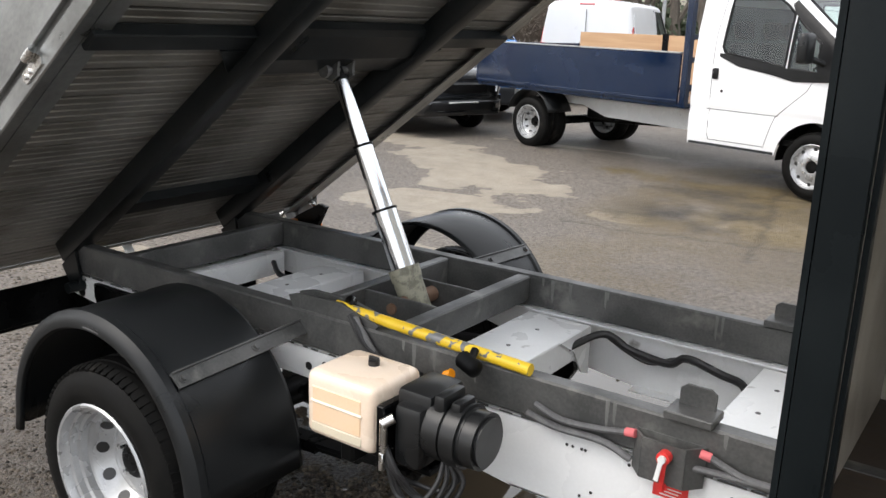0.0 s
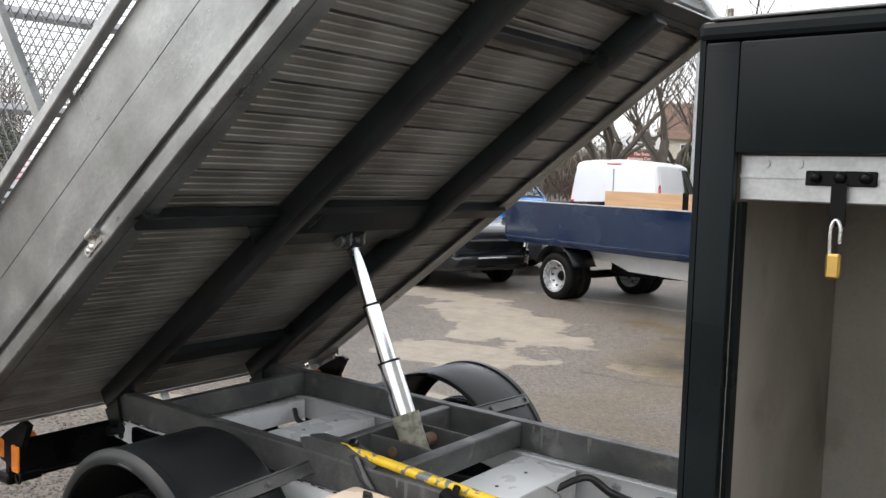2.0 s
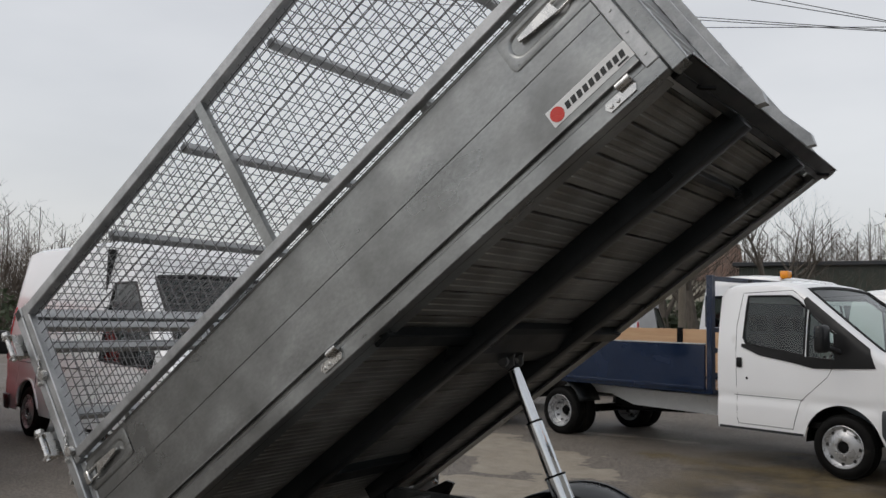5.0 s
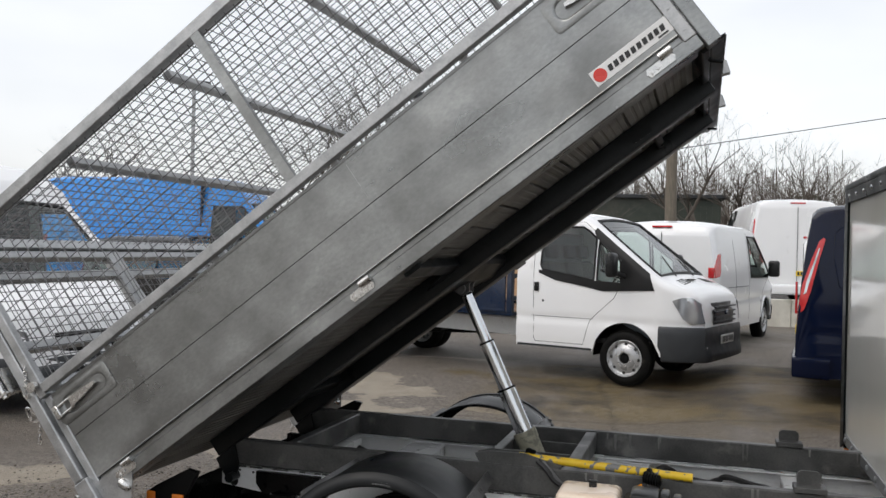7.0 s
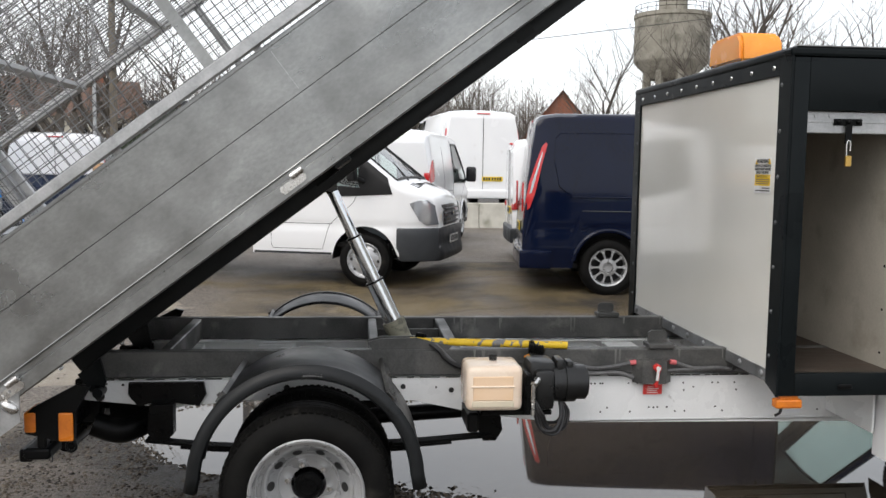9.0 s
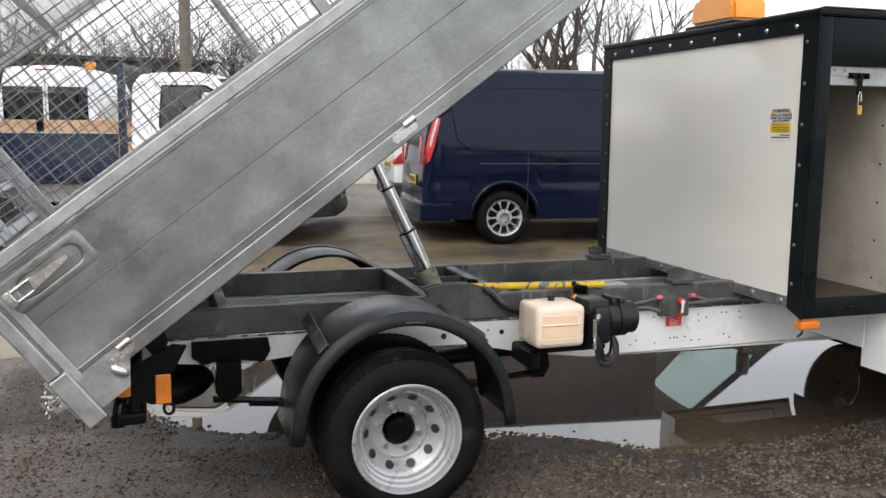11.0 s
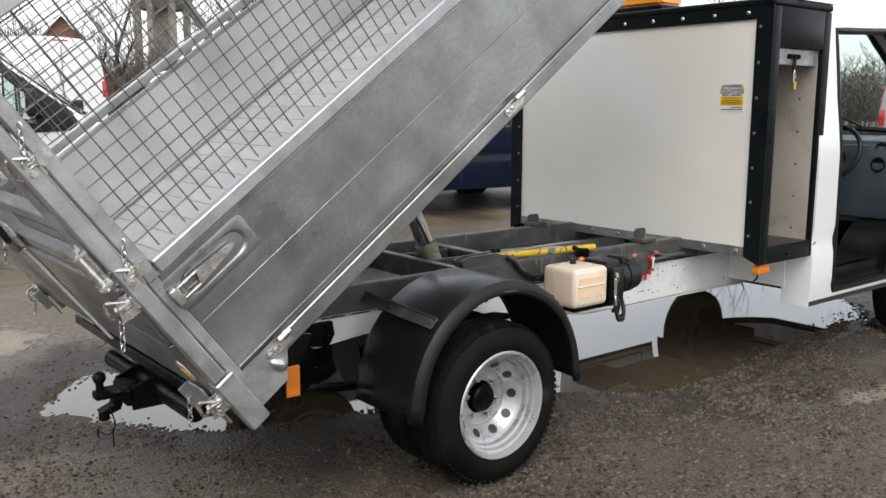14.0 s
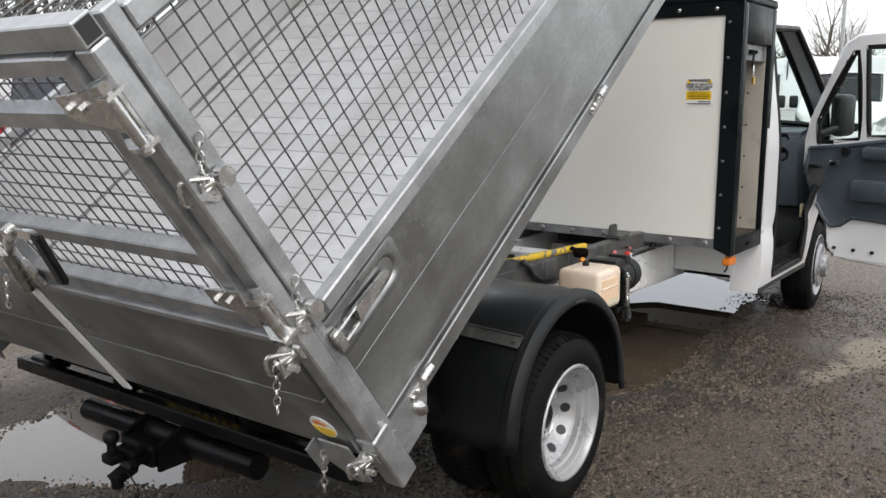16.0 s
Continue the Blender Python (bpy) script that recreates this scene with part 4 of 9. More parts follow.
        for v in (0.345, 0.385):
            rod(b, (uc - d * 0.05, yo + s * 0.014, v), (uc - d * 0.145, yo + s * 0.014, v), 0.006, 8)
        box(b, min(uc - d * 0.155, uc - d * 0.125), max(uc - d * 0.155, uc - d * 0.125), min(yo + s * 0.006, yo + s * 0.026), max(yo + s * 0.006, yo + s * 0.026), 0.335, 0.395, 0.004)
        part("latch_bolt", b, ZINC, BODY, smooth=True).location = (0.009 * d, 0, -0.012)
    # hinge catches along the bottom rail
    for uc in (0.315, 1.58, 2.91):
        b = bm_new()
        prism(b, [(uc - 0.06, -0.028), (uc + 0.035, -0.028), (uc + 0.045, -0.012), (uc + 0.035, 0.004), (uc - 0.06, 0.004), (uc - 0.07, -0.012)], "y", yo, yo + s * 0.006)
        rod(b, (uc - 0.005, yo + s * 0.016, 0.012), (uc + 0.045, yo + s * 0.016, 0.012), 0.013, 12)
        for du in (-0.05, -0.025):
            rod(b, (uc + du, yo + s * 0.006, -0.012), (uc + du, yo + s * 0.012, -0.012), 0.008, 8)
        part("hinge_catch", b, ZINC, BODY, "bright zinc hinge catch", smooth=True)
    b = bm_new()
    rod(b, (0, yo, -0.036), (0, yo + s * 0.003, -0.036), 0.005, 8)
    rv = part("rail_rivet", b, ALU, BODY)
    rv.location = (0.5, 0, 0)
    for u in (0.9, 1.3, 1.9, 2.3, 2.7):
        piece("rail_rivet", rv.data, BODY, Matrix.Translation((u, 0, 0)))

# corner posts
for yo, s in ((YR, -1), (YL, 1)):
    b = bm_new()
    box(b, 0.070, 0.119, min(yo - s * 0.030, yo + s * 0.026), max(yo - s * 0.030, yo + s * 0.026), 0.062, 1.236, 0.005)
    part("rear_post", b, GALV, BODY, "galvanised box-section rear corner post")
    b = bm_new()
    box(b, 0.066, 0.138, min(yo - s * 0.034, yo + s * 0.031), max(yo - s * 0.034, yo + s * 0.031), -0.148, 0.060, 0.005)
    part("post_shoe", b, GALV, BODY)
    b = bm_new()
    box(b, 0.127, 0.170, min(yo - s * 0.016, yo + s * 0.025), max(yo - s * 0.016, yo + s * 0.025), 0.442, 1.276, 0.004)
    part("cage_rear_post", b, GALV, BODY, "galvanised cage corner post")
    b = bm_new()
    box(b, 3.052, 3.105, min(yo - s * 0.05, yo + s * 0.006), max(yo - s * 0.05, yo + s * 0.006), -0.06, 1.262, 0.004)
    part("front_post", b, ALU, BODY, "bright aluminium front corner post")
    # lamp bracket behind the rear post
    b = bm_new()
    prism(b, [(0.139, 0.02), (0.315, 0.02), (0.325, -0.03), (0.255, -0.12), (0.139, -0.12)], "y", yo - s * 0.002, yo + s * 0.003)
    for u, v in ((0.158, -0.02), (0.30, -0.01), (0.158, -0.105)):
        rod(b, (u, yo + s * 0.003, v), (u, yo + s * 0.007, v), 0.006, 8)
    br = part("corner_gusset", b, GALV, BODY, "zinc corner gusset plate")
    b = bm_new()
    bmesh.ops.create_uvsphere(b, u_segments=20, v_segments=10, radius=0.028, matrix=pose(0.262, yo + s * 0.003, -0.055, 0, -20, 0) @ Matrix.Diagonal((0.8, 0.75, 1.25, 1)))
    part("round_boss", b, ZINC, BODY, smooth=True)

# cage: lower rail, top rail, uprights, cross bars
for yo, s in ((YR, -1), (YL, 1)):
    ya, yb = sorted((yo + s * 0.040, yo + s * 0.001))
    b = bm_new()
    box(b, 0.171, 3.05, ya, yb, 0.450, 0.493, 0.004)
    part("cage_lower_rail", b, GALV, BODY, "galvanised lower cage rail")
    b = bm_new()
    box(b, 0.171, 3.051, min(yo + s * 0.032, yo - s * 0.030), max(yo + s * 0.032, yo - s * 0.030), 1.212, 1.262, 0.004)
    part("cage_top_rail", b, GALV, BODY, "galvanised top cage rail")
    b = bm_new()
    yc = (ya + yb) / 2
    bar(b, (1.585, yc, 0.493), (1.585, yc, 1.212), 0.042, 0.03, up=(0, 1, 0))
    part("cage_upright", b, ALU, BODY, "bright aluminium cage brace")
    for k in range(4):
        b = bm_new()
        box(b, 0.5 + k * 0.62, 0.53 + k * 0.62, min(yo + s * 0.004, yo - s * 0.010), max(yo + s * 0.004, yo - s * 0.010), 0.438, 0.451)
        part("rail_spacer", b, GALV, BODY)
for u, v in ((0.78, 1.205), (1.36, 1.205), (1.97, 1.205), (2.55, 1.205)):
    b = bm_new()
    box(b, u - 0.018, u + 0.018, YR + 0.046, YL - 0.046, v - 0.018, v + 0.018, 0.003)
    part("cage_cross_bar", b, GALV, BODY)


def mesh_sheet(name, ax, fixed, a0, a1, b0, b1, pitch=0.05, r=0.0023, label=""):
    """Welded wire mesh in a plane: ax is the axis square to it; a and b run along the other two axes in order."""
    b = bm_new()

    def at(p, q, w):
        return {"u": (w, p, q), "y": (p, w, q), "v": (p, q, w)}[ax]
    n = int((a1 - a0) / pitch)
    for k in range(1, n + 1):
        a = a0 + k * pitch
        rod(b, at(a, b0, fixed), at(a, b1, fixed), r, 5, cap=False)
    n = int((b1 - b0) / pitch)
    for k in range(1, n + 1):
        c = b0 + k * pitch
        rod(b, at(a0, c, fixed + 0.004), at(a1, c, fixed + 0.004), r, 5, cap=False)
    return part(name, b, WIRE, BODY, label)


mesh_sheet("mesh_panel", "y", YR - 0.002, 0.175, 3.05, 0.503, 1.24, label="galvanised square wire mesh side")
mesh_sheet("mesh_panel", "y", YL + 0.002, 0.175, 3.05, 0.503, 1.24, label="galvanised square wire mesh side")
mesh_sheet("mesh_panel", "v", 1.226, 0.171, 3.05, YR + 0.02, YL - 0.02, label="galvanised wire mesh roof over the cage")
mesh_sheet("mesh_panel", "u", 3.07, YR + 0.05, YL - 0.05, 0.81, 1.24, label="wire mesh above the headboard")

# tail: lower panel, mesh gate with frame, pins and chains
for v0, v1 in ((0.0, 0.232), (0.236, 0.462)):
    b = bm_new()
    box(b, 0.056, 0.084, YR + 0.033, YL - 0.033, v0, v1, 0.003)
    part("tail_plank", b, ALU, BODY, "scuffed aluminium tailboard plank")
b = bm_new()
box(b, 0.050, 0.090, YR + 0.033, YL - 0.033, 0.4625, 0.488, 0.004)
part("tail_edge", b, GALV, BODY)
b = bm_new()
box(b, 0.046, 0.0545, -0.022, 0.026, -0.04, 0.46, 0.002)
part("tail_strap", b, STICKER, BODY, "white bonded strap with rivets")
b = bm_new()
box(b, 0.068, 0.117, YR - 0.022, YL + 0.022, 1.238, 1.290, 0.003)
part("tail_header", b, GALV, BODY, "galvanised tube across the tail top")
b = bm_new()
for s, yo in ((-1, YR), (1, YL)):
    box(b, 0.0735, 0.1115, min(yo + s * 0.0215, yo + s * 0.0225), max(yo + s * 0.0215, yo + s * 0.0225), 1.2435, 1.2845)
part("tube_mouth", b, INK, BODY)
for y0, y1 in ((YR + 0.042, YC - 0.005), (YC + 0.005, YL - 0.042)):
    b = bm_new()
    box(b, 0.056, 0.104, y0, y0 + 0.05, 0.503, 1.232, 0.004)
    part("gate_stile", b, GALV, BODY, "galvanised box-section gate stile")
    b = bm_new()
    box(b, 0.056, 0.104, y1 - 0.05, y1, 0.503, 1.232, 0.004)
    part("gate_stile", b, GALV, BODY, "galvanised box-section gate stile")
    for v0, v1 in ((0.503, 0.550), (0.695, 0.740), (1.066, 1.112), (1.190, 1.232)):
        b = bm_new()
        box(b, 0.058, 0.102, y0 + 0.05, y1 - 0.05, v0, v1, 0.004)
        part("gate_rail", b, GALV, BODY, "galvanised box-section gate rail")
    mesh_sheet("mesh_panel", "u", 0.098, y0 + 0.04, y1 - 0.04, 0.50, 1.17)
for s, yo in ((-1, YR), (1, YL)):
    for v in (1.126, 0.60):
        b = bm_new()
        y_in = yo + s * 0.09
        prism(b, [(y_in - s * 0.03, v - 0.06), (y_in - s * 0.24, v - 0.02), (y_in - s * 0.24, v + 0.03), (y_in - s * 0.03, v + 0.05)], "x", 0.046, 0.053)
        for dv in (-0.06, 0.05):
            prism(b, [(0.052, y_in - s * 0.005), (0.052, y_in - s * 0.12), (0.01, y_in - s * 0.050), (0.01, y_in - s * 0.005)], "z", v + dv - 0.004, v + dv + 0.004)
        rod(b, (0.025, y_in - s * 0.022, v - 0.075), (0.025, y_in - s * 0.022, v + 0.07), 0.012, 12)
        rod(b, (0.025, y_in - s * 0.022, v + 0.06), (0.025, y_in - s * 0.022, v + 0.078), 0.021, 6)
        for dy in (0.17, 0.21):
            rod(b, (0.046, y_in - s * dy, v + 0.005), (0.036, y_in - s * dy, v + 0.005), 0.010, 6)
        part("gate_hinge", b, ZINC, BODY, "zinc-plated bolted gate hinge", smooth=True)
    for v in (0.895, 0.500, 0.426, -0.008):
        b = bm_new()
        rod(b, (0.09, yo + s * 0.008, v), (0.09, yo + s * 0.03, v), 0.022, 14)
        rod(b, (0.03, yo - s * 0.02, v), (0.09, yo + s * 0.012, v), 0.014, 12)
        tube(b, bend([(0.03, yo - s * 0.03, v - 0.03), (0.005, yo - s * 0.02, v), (0.02, yo - s * 0.01, v + 0.04), (0.06, yo + s * 0.02, v + 0.02)]), 0.006, 8)
        prism(b, [(0.02, v - 0.035), (0.085, v - 0.045), (0.085, v + 0.03), (0.04, v + 0.03)], "y", yo - s * 0.012, yo - s * 0.004)
        rod(b, (0.045, yo + s * 0.0, v - 0.02), (0.045, yo + s * 0.026, v - 0.02), 0.010, 6)
        part("gate_pin", b, ZINC, BODY, "spring-loaded zinc retaining pin", smooth=True).location = ((0.050, s * 0.022, 0) if v >= 0.5 else (-0.012, -s * 0.012, 0))

# lever latch at the tail centre
b = bm_new()
box(b, -0.004, 0.019, -0.15, -0.02, 0.47, 0.58, 0.006)
rod(b, (-0.01, -0.17, 0.64), (0.0, -0.05, 0.46), 0.024, 14)
rod(b, (-0.005, -0.12, 0.60), (-0.015, -0.30, 0.72), 0.016, 12)
bar(b, (-0.012, -0.27, 0.715), (-0.025, -0.47, 0.745), 0.030, 0.010, up=(1, 0, 0))
rod(b, (0.0, -0.30, 0.725), (-0.03, -0.30, 0.725), 0.020, 12)
tube(b, [(-0.02, -0.16 + 0.04 * math.cos(a), 0.66 + 0.04 * math.sin(a)) for a in [k * math.tau / 14 for k in range(14)]], 0.006, 7, close=True)
part("tail_latch", b, ZINC, BODY, "zinc over-centre tail latch", smooth=True).location = (0.033, 0, 0.03)
b = bm_new()
bar(b, (-0.028, -0.472, 0.750), (-0.042, -0.432, 0.585), 0.036, 0.020, up=(1, 0, 0))
bmesh.ops.bevel(b, geom=b.edges[:], offset=0.006, segments=2, affect="EDGES")
part("latch_handle", b, PLASTIC, BODY, "black rubber-sleeved latch handle").location = (0.033, 0, 0.03)
b = bm_new()
prism(b, [(-0.985 + 0.042 * math.cos(a), 0.105 + 0.042 * math.sin(a)) for a in [k * math.tau / 28 for k in range(28)]], "x", 0.0530, 0.0555)
stk = part("round_sticker", b, STICKER, BODY, "round white and amber sticker")
b = bm_new()
prism(b, [(-0.985 + 0.038 * math.cos(a), 0.105 + 0.038 * math.sin(a)) for a in [math.pi + k * math.pi / 16 for k in range(17)]], "x", 0.0515, 0.0528)
part("amber_half", b, STICKERY, stk)
b = bm_new()
for yy, h in ((-1.003, 0.013), (-0.987, 0.019), (-0.972, 0.014)):
    box(b, 0.0518, 0.0528, yy, yy + 0.012, 0.114, 0.114 + h)
part("sticker_mark", b, ORANGEDULL, stk)
for s, yo in ((-1, YR), (1, YL)):
    b = bm_new()
    prism(b, [(yo - s * 0.045, 0.05), (yo - s * 0.15, 0.05), (yo - s * 0.17, -0.06), (yo - s * 0.11, -0.135), (yo - s * 0.045, -0.11)], "x", 0.040, 0.046)
    box(b, 0.005, 0.0455, min(yo - s * 0.166, yo - s * 0.172), max(yo - s * 0.166, yo - s * 0.172), -0.055, 0.045)
    part("post_flange", b, GALV, BODY, "galvanised chain plate")


def chain(parent, p, n, to_world_down):
    """A hanging chain of flat oval links from p."""
    b = bm_new()
    down = Vector(to_world_down).normalized()
    side = down.orthogonal().normalized()
    other = down.cross(side)
    p = Vector(p)
    for k in range(n):
        c = p + down * (0.019 * k)
        w = side if k % 2 else other
        tube(b, [c + down * (0.013 * math.cos(a)) + w * (0.0075 * math.sin(a)) for a in [q * math.tau / 12 for q in range(12)]], 0.0024, 5, close=True)
    return part("chain", b, ZINC, parent, "short bright zinc chain", smooth=True)


DOWN = (-math.sin(radians(37)), 0, -math.cos(radians(37)))
for s, yo in ((-1, YR), (1, YL)):
    chain(BODY, (0.02, yo - s * 0.05, 0.40), 6, DOWN)
    chain(BODY, (0.015, yo - s * 0.12, 0.03), 6, DOWN)
    chain(BODY, (0.146, yo + s * 0.034, 0.585), 6, (-0.6, -0.1 * s, -0.9))
    chain(BODY, (0.146, yo + s * 0.034, 0.985), 6, (-0.6, -0.1 * s, -0.9))
chain(BODY, (0.02, 0.02, 0.52), 5, DOWN)

# headboard: aluminium planks with straps
head_plank = bmesh.new()
prism(head_plank, [(3.080, 0.0), (3.090, 0.008), (3.078, 0.018), (3.092, 0.026), (3.078, 0.036), (3.092, 0.044), (3.078, 0.054), (3.090, 0.066), (3.080, 0.070), (3.058, 0.070), (3.058, 0.0)], "y", YR + 0.05, YL - 0.05)
HEADALU = mat("bright_headboard_aluminium", (0.55, 0.555, 0.56), (0.70, 0.705, 0.71), rough=0.30, metal=0.9, scale=4, fine=80, stretch=(1, 0.4, 1), bump=0.01, island=0.08)
hp = part("headboard_plank", head_plank, HEADALU, BODY, "bright ribbed aluminium headboard plank")
hp.location = (0, 0, 0.060)
for k in range(1, 10):
    piece("headboard_plank", hp.data, BODY, Matrix.Translation((0, 0, 0.060 + k * 0.0745)))
for y in (-0.41, 0.38):
    b = bm_new()
    prism(b, [(3.094, -0.05), (3.150, -0.075), (3.165, -0.03), (3.135, 0.12), (3.130, 1.15), (3.094, 1.20)], "y", y - 0.028, y + 0.028)
    for k in range(7):
        rod(b, (3.130, y, 0.1 + k * 0.15), (3.136, y, 0.1 + k * 0.15), 0.008, 8)
    part("headboard_strap", b, GALV, BODY, "riveted headboard strap")
b = bm_new()
box(b, 3.032, 3.062, YR + 0.052, YL - 0.052, -0.058, 0.058, 0.004)
part("front_channel", b, BEARER, BODY, "black front cross channel")
b = bm_new()
box(b, 3.063, 3.118, YR + 0.010, YL - 0.010, -0.060, -0.050, 0.003)
part("front_lip", b, BEARER, BODY, "black lower edge of the front channel")
# pale strip on the front face of the black lip
b = bm_new()
box(b, 3.1185, 3.1225, YR + 0.010, YL - 0.010, -0.062, -0.050, 0.001)
part("lip_edge", b, ALU, BODY, "pale thin strip along the lip's front face")
for y in (YR + 0.2, YL - 0.2):
    b = bm_new()
    tube(b, [(3.05, y, -0.035), (3.06, y + 0.01, -0.065), (3.09, y + 0.03, -0.09)], 0.007, 8)
    part("rope_hook", b, BLACKSTEEL, BODY, smooth=True)

# underside: black bearers, cross beam, small members
BEAR_Y = (-0.435, 0.395)
for y in BEAR_Y:
    b = bm_new()
    box(b, 0.30, 3.06, y - 0.045, y + 0.045, -0.105, -0.0185, 0.007, seg=2)
    part("body_bearer", b, BEARER, BODY, "black painted longitudinal bearer", smooth=True)
b = bm_new()
prism(b, [(1.575, -0.060), (1.60, -0.074), (1.70, -0.088), (1.80, -0.066), (1.82, -0.050), (1.82, -0.019), (1.575, -0.019)], "y", BEAR_Y[0] + 0.046, BEAR_Y[1] - 0.046)
part("cross_beam", b, BEARER, BODY, "black folded steel plate over the ram")
for y0, y1 in ((YR + 0.05, BEAR_Y[0] - 0.046), (BEAR_Y[1] + 0.046, YL - 0.05)):
    b = bm_new()
    box(b, 1.72, 1.79, y0, y1, -0.062, -0.0185, 0.004)
    part("cross_beam", b, BEARER, BODY, "black steel outrigger under the floor")
    inner, d = (y1, -1) if y0 < -0.6 else (y0, 1)
    b = bm_new()
    prism(b, [(1.60, inner), (1.72, inner), (1.72, inner + d * 0.11)], "z", -0.066, -0.058)
    part("gusset", b, BEARER, BODY)
b = bm_new()
for y in (-0.040, 0.040):
    prism(b, [(1.598, -0.100), (1.612, -0.122), (1.650, -0.122), (1.664, -0.100), (1.69, -0.080), (1.585, -0.060)], "y", y - 0.006, y + 0.006)
rod(b, (1.631, -0.068, -0.090), (1.631, 0.068, -0.090), 0.015, 14)
rod(b, (1.631, -0.082, -0.090), (1.631, -0.066, -0.090), 0.024, 12)
part("ram_bracket", b, SUBFRAME, BODY, "dark ram head bracket with cross pin", smooth=True)
for u, w in ((2.79, 0.035), (0.625, 0.10)):
    b = bm_new()
    box(b, u - w / 2, u + w / 2, BEAR_Y[0] + 0.046, BEAR_Y[1] - 0.046, -0.060, -0.0185, 0.004)
    part("cross_member", b, BEARER, BODY)
b = bm_new()
box(b, 2.68, 2.77, -0.482, -0.4806, -0.085, -0.040)
part("maker_plate", b, BEARER, BODY, "small engraved maker's plate")
# hinge brackets at the rear of chassis and body
for y in BEAR_Y:
    b = bm_new()
    prism(b, [(0.28, -0.105), (0.40, -0.105), (0.36, -0.20), (0.32, -0.23), (0.275, -0.20)], "y", y - 0.040, y - 0.028)
    prism(b, [(0.28, -0.105), (0.40, -0.105), (0.36, -0.20), (0.32, -0.23), (0.275, -0.20)], "y", y + 0.028, y + 0.040)
    rod(b, (0.31, y - 0.08, -0.22), (0.31, y + 0.08, -0.22), 0.022, 14)
    part("tipping_hinge", b, BEARER, BODY, "black tipping hinge", smooth=True)

# floor planks: ribbed underneath, flat on top
W_P = 0.1425
pl = bmesh.new()
outline = [(0.0015, 0.0), (W_P - 0.0015, 0.0), (W_P - 0.0015, -0.014), (W_P - 0.0105, -0.012), (W_P - 0.0105, -0.028), (W_P - 0.0125, -0.030)]
for k in range(3):
    a = W_P - 0.030 - k * 0.034
    outline += [(a, -0.030), (a - 0.004, -0.0268), (a - 0.013, -0.0268), (a - 0.017, -0.030)]
outline += [(0.004, -0.030), (0.002, -0.027), (0.002, -0.014), (0.0015, -0.014)]
prism(pl, outline, "y", YR + 0.046, YL - 0.046)
fp = part("floor_plank", pl, ALU_UNDER, BODY, "dull ribbed aluminium floor plank")
fp.location = (0.145, 0, 0.012)
for k in range(1, 20):
    piece("floor_plank", fp.data, BODY, Matrix.Translation((0.145 + k * W_P, 0, 0.012)))

tp = bm_new()
box(tp, 0.0012, 0.1038, YR + 0.030, YL - 0.030, 0.0182, 0.0225, 0.0012)
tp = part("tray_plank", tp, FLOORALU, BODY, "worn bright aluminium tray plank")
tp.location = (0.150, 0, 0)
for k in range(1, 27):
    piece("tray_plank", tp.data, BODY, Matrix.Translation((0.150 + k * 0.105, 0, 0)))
b = bm_new()
box(b, 1.788, 1.790, YR - 0.0012, YR - 0.0002, 0.250, 0.412)
part("scratch", b, GALV, BODY, "thin bright scratch in the plank")

# maker's badge on the dropside: red disc, black bars for the lettering
b = bm_new()
box(b, 2.675, 2.99, YR - 0.0018, YR - 0.0005, 0.078, 0.136)
badge = part("badge", b, STICKER, BODY, "white badge with red disc and dark bars")
badge.location = (0.015, 0, -0.018)
b = bm_new()
rod(b, (2.705, YR - 0.0018, 0.107), (2.705, YR - 0.003, 0.107), 0.024, 24)
part("badge_disc", b, BADGERED, BODY).location = badge.location
for k in range(10):
    u = 2.738 + k * 0.0235
    b = bm_new()
    prism(b, [(u, 0.096), (u + 0.0165, 0.096), (u + 0.0205, 0.118), (u + 0.004, 0.118)], "y", YR - 0.003, YR - 0.0018)
    part("badge_bar", b, INK, BODY).location = badge.location
b = bm_new()
box(b, 2.93, 2.97, YR - 0.003, YR - 0.0018, 0.083, 0.089)
part("badge_bar", b, INK, BODY).location = badge.location

# ==== tool box behind the cab ====
BX0, BX1, BZ0, BZ1, BY = 1.925, 2.50, 0.705, 2.115, 0.985
fr = 0.066
b = bm_new()
box(b, BX0 - 0.012, BX0 - 0.001, -BY + 0.100, BY - 0.100, BZ1 - 0.105, BZ1 - 0.035, 0.003)
BOXP = part("tool_box", b, BOXBLACK, TRUCK, "black framed cream tool box behind the cab")
BOXP.location = (-0.016, 0.016, 0)
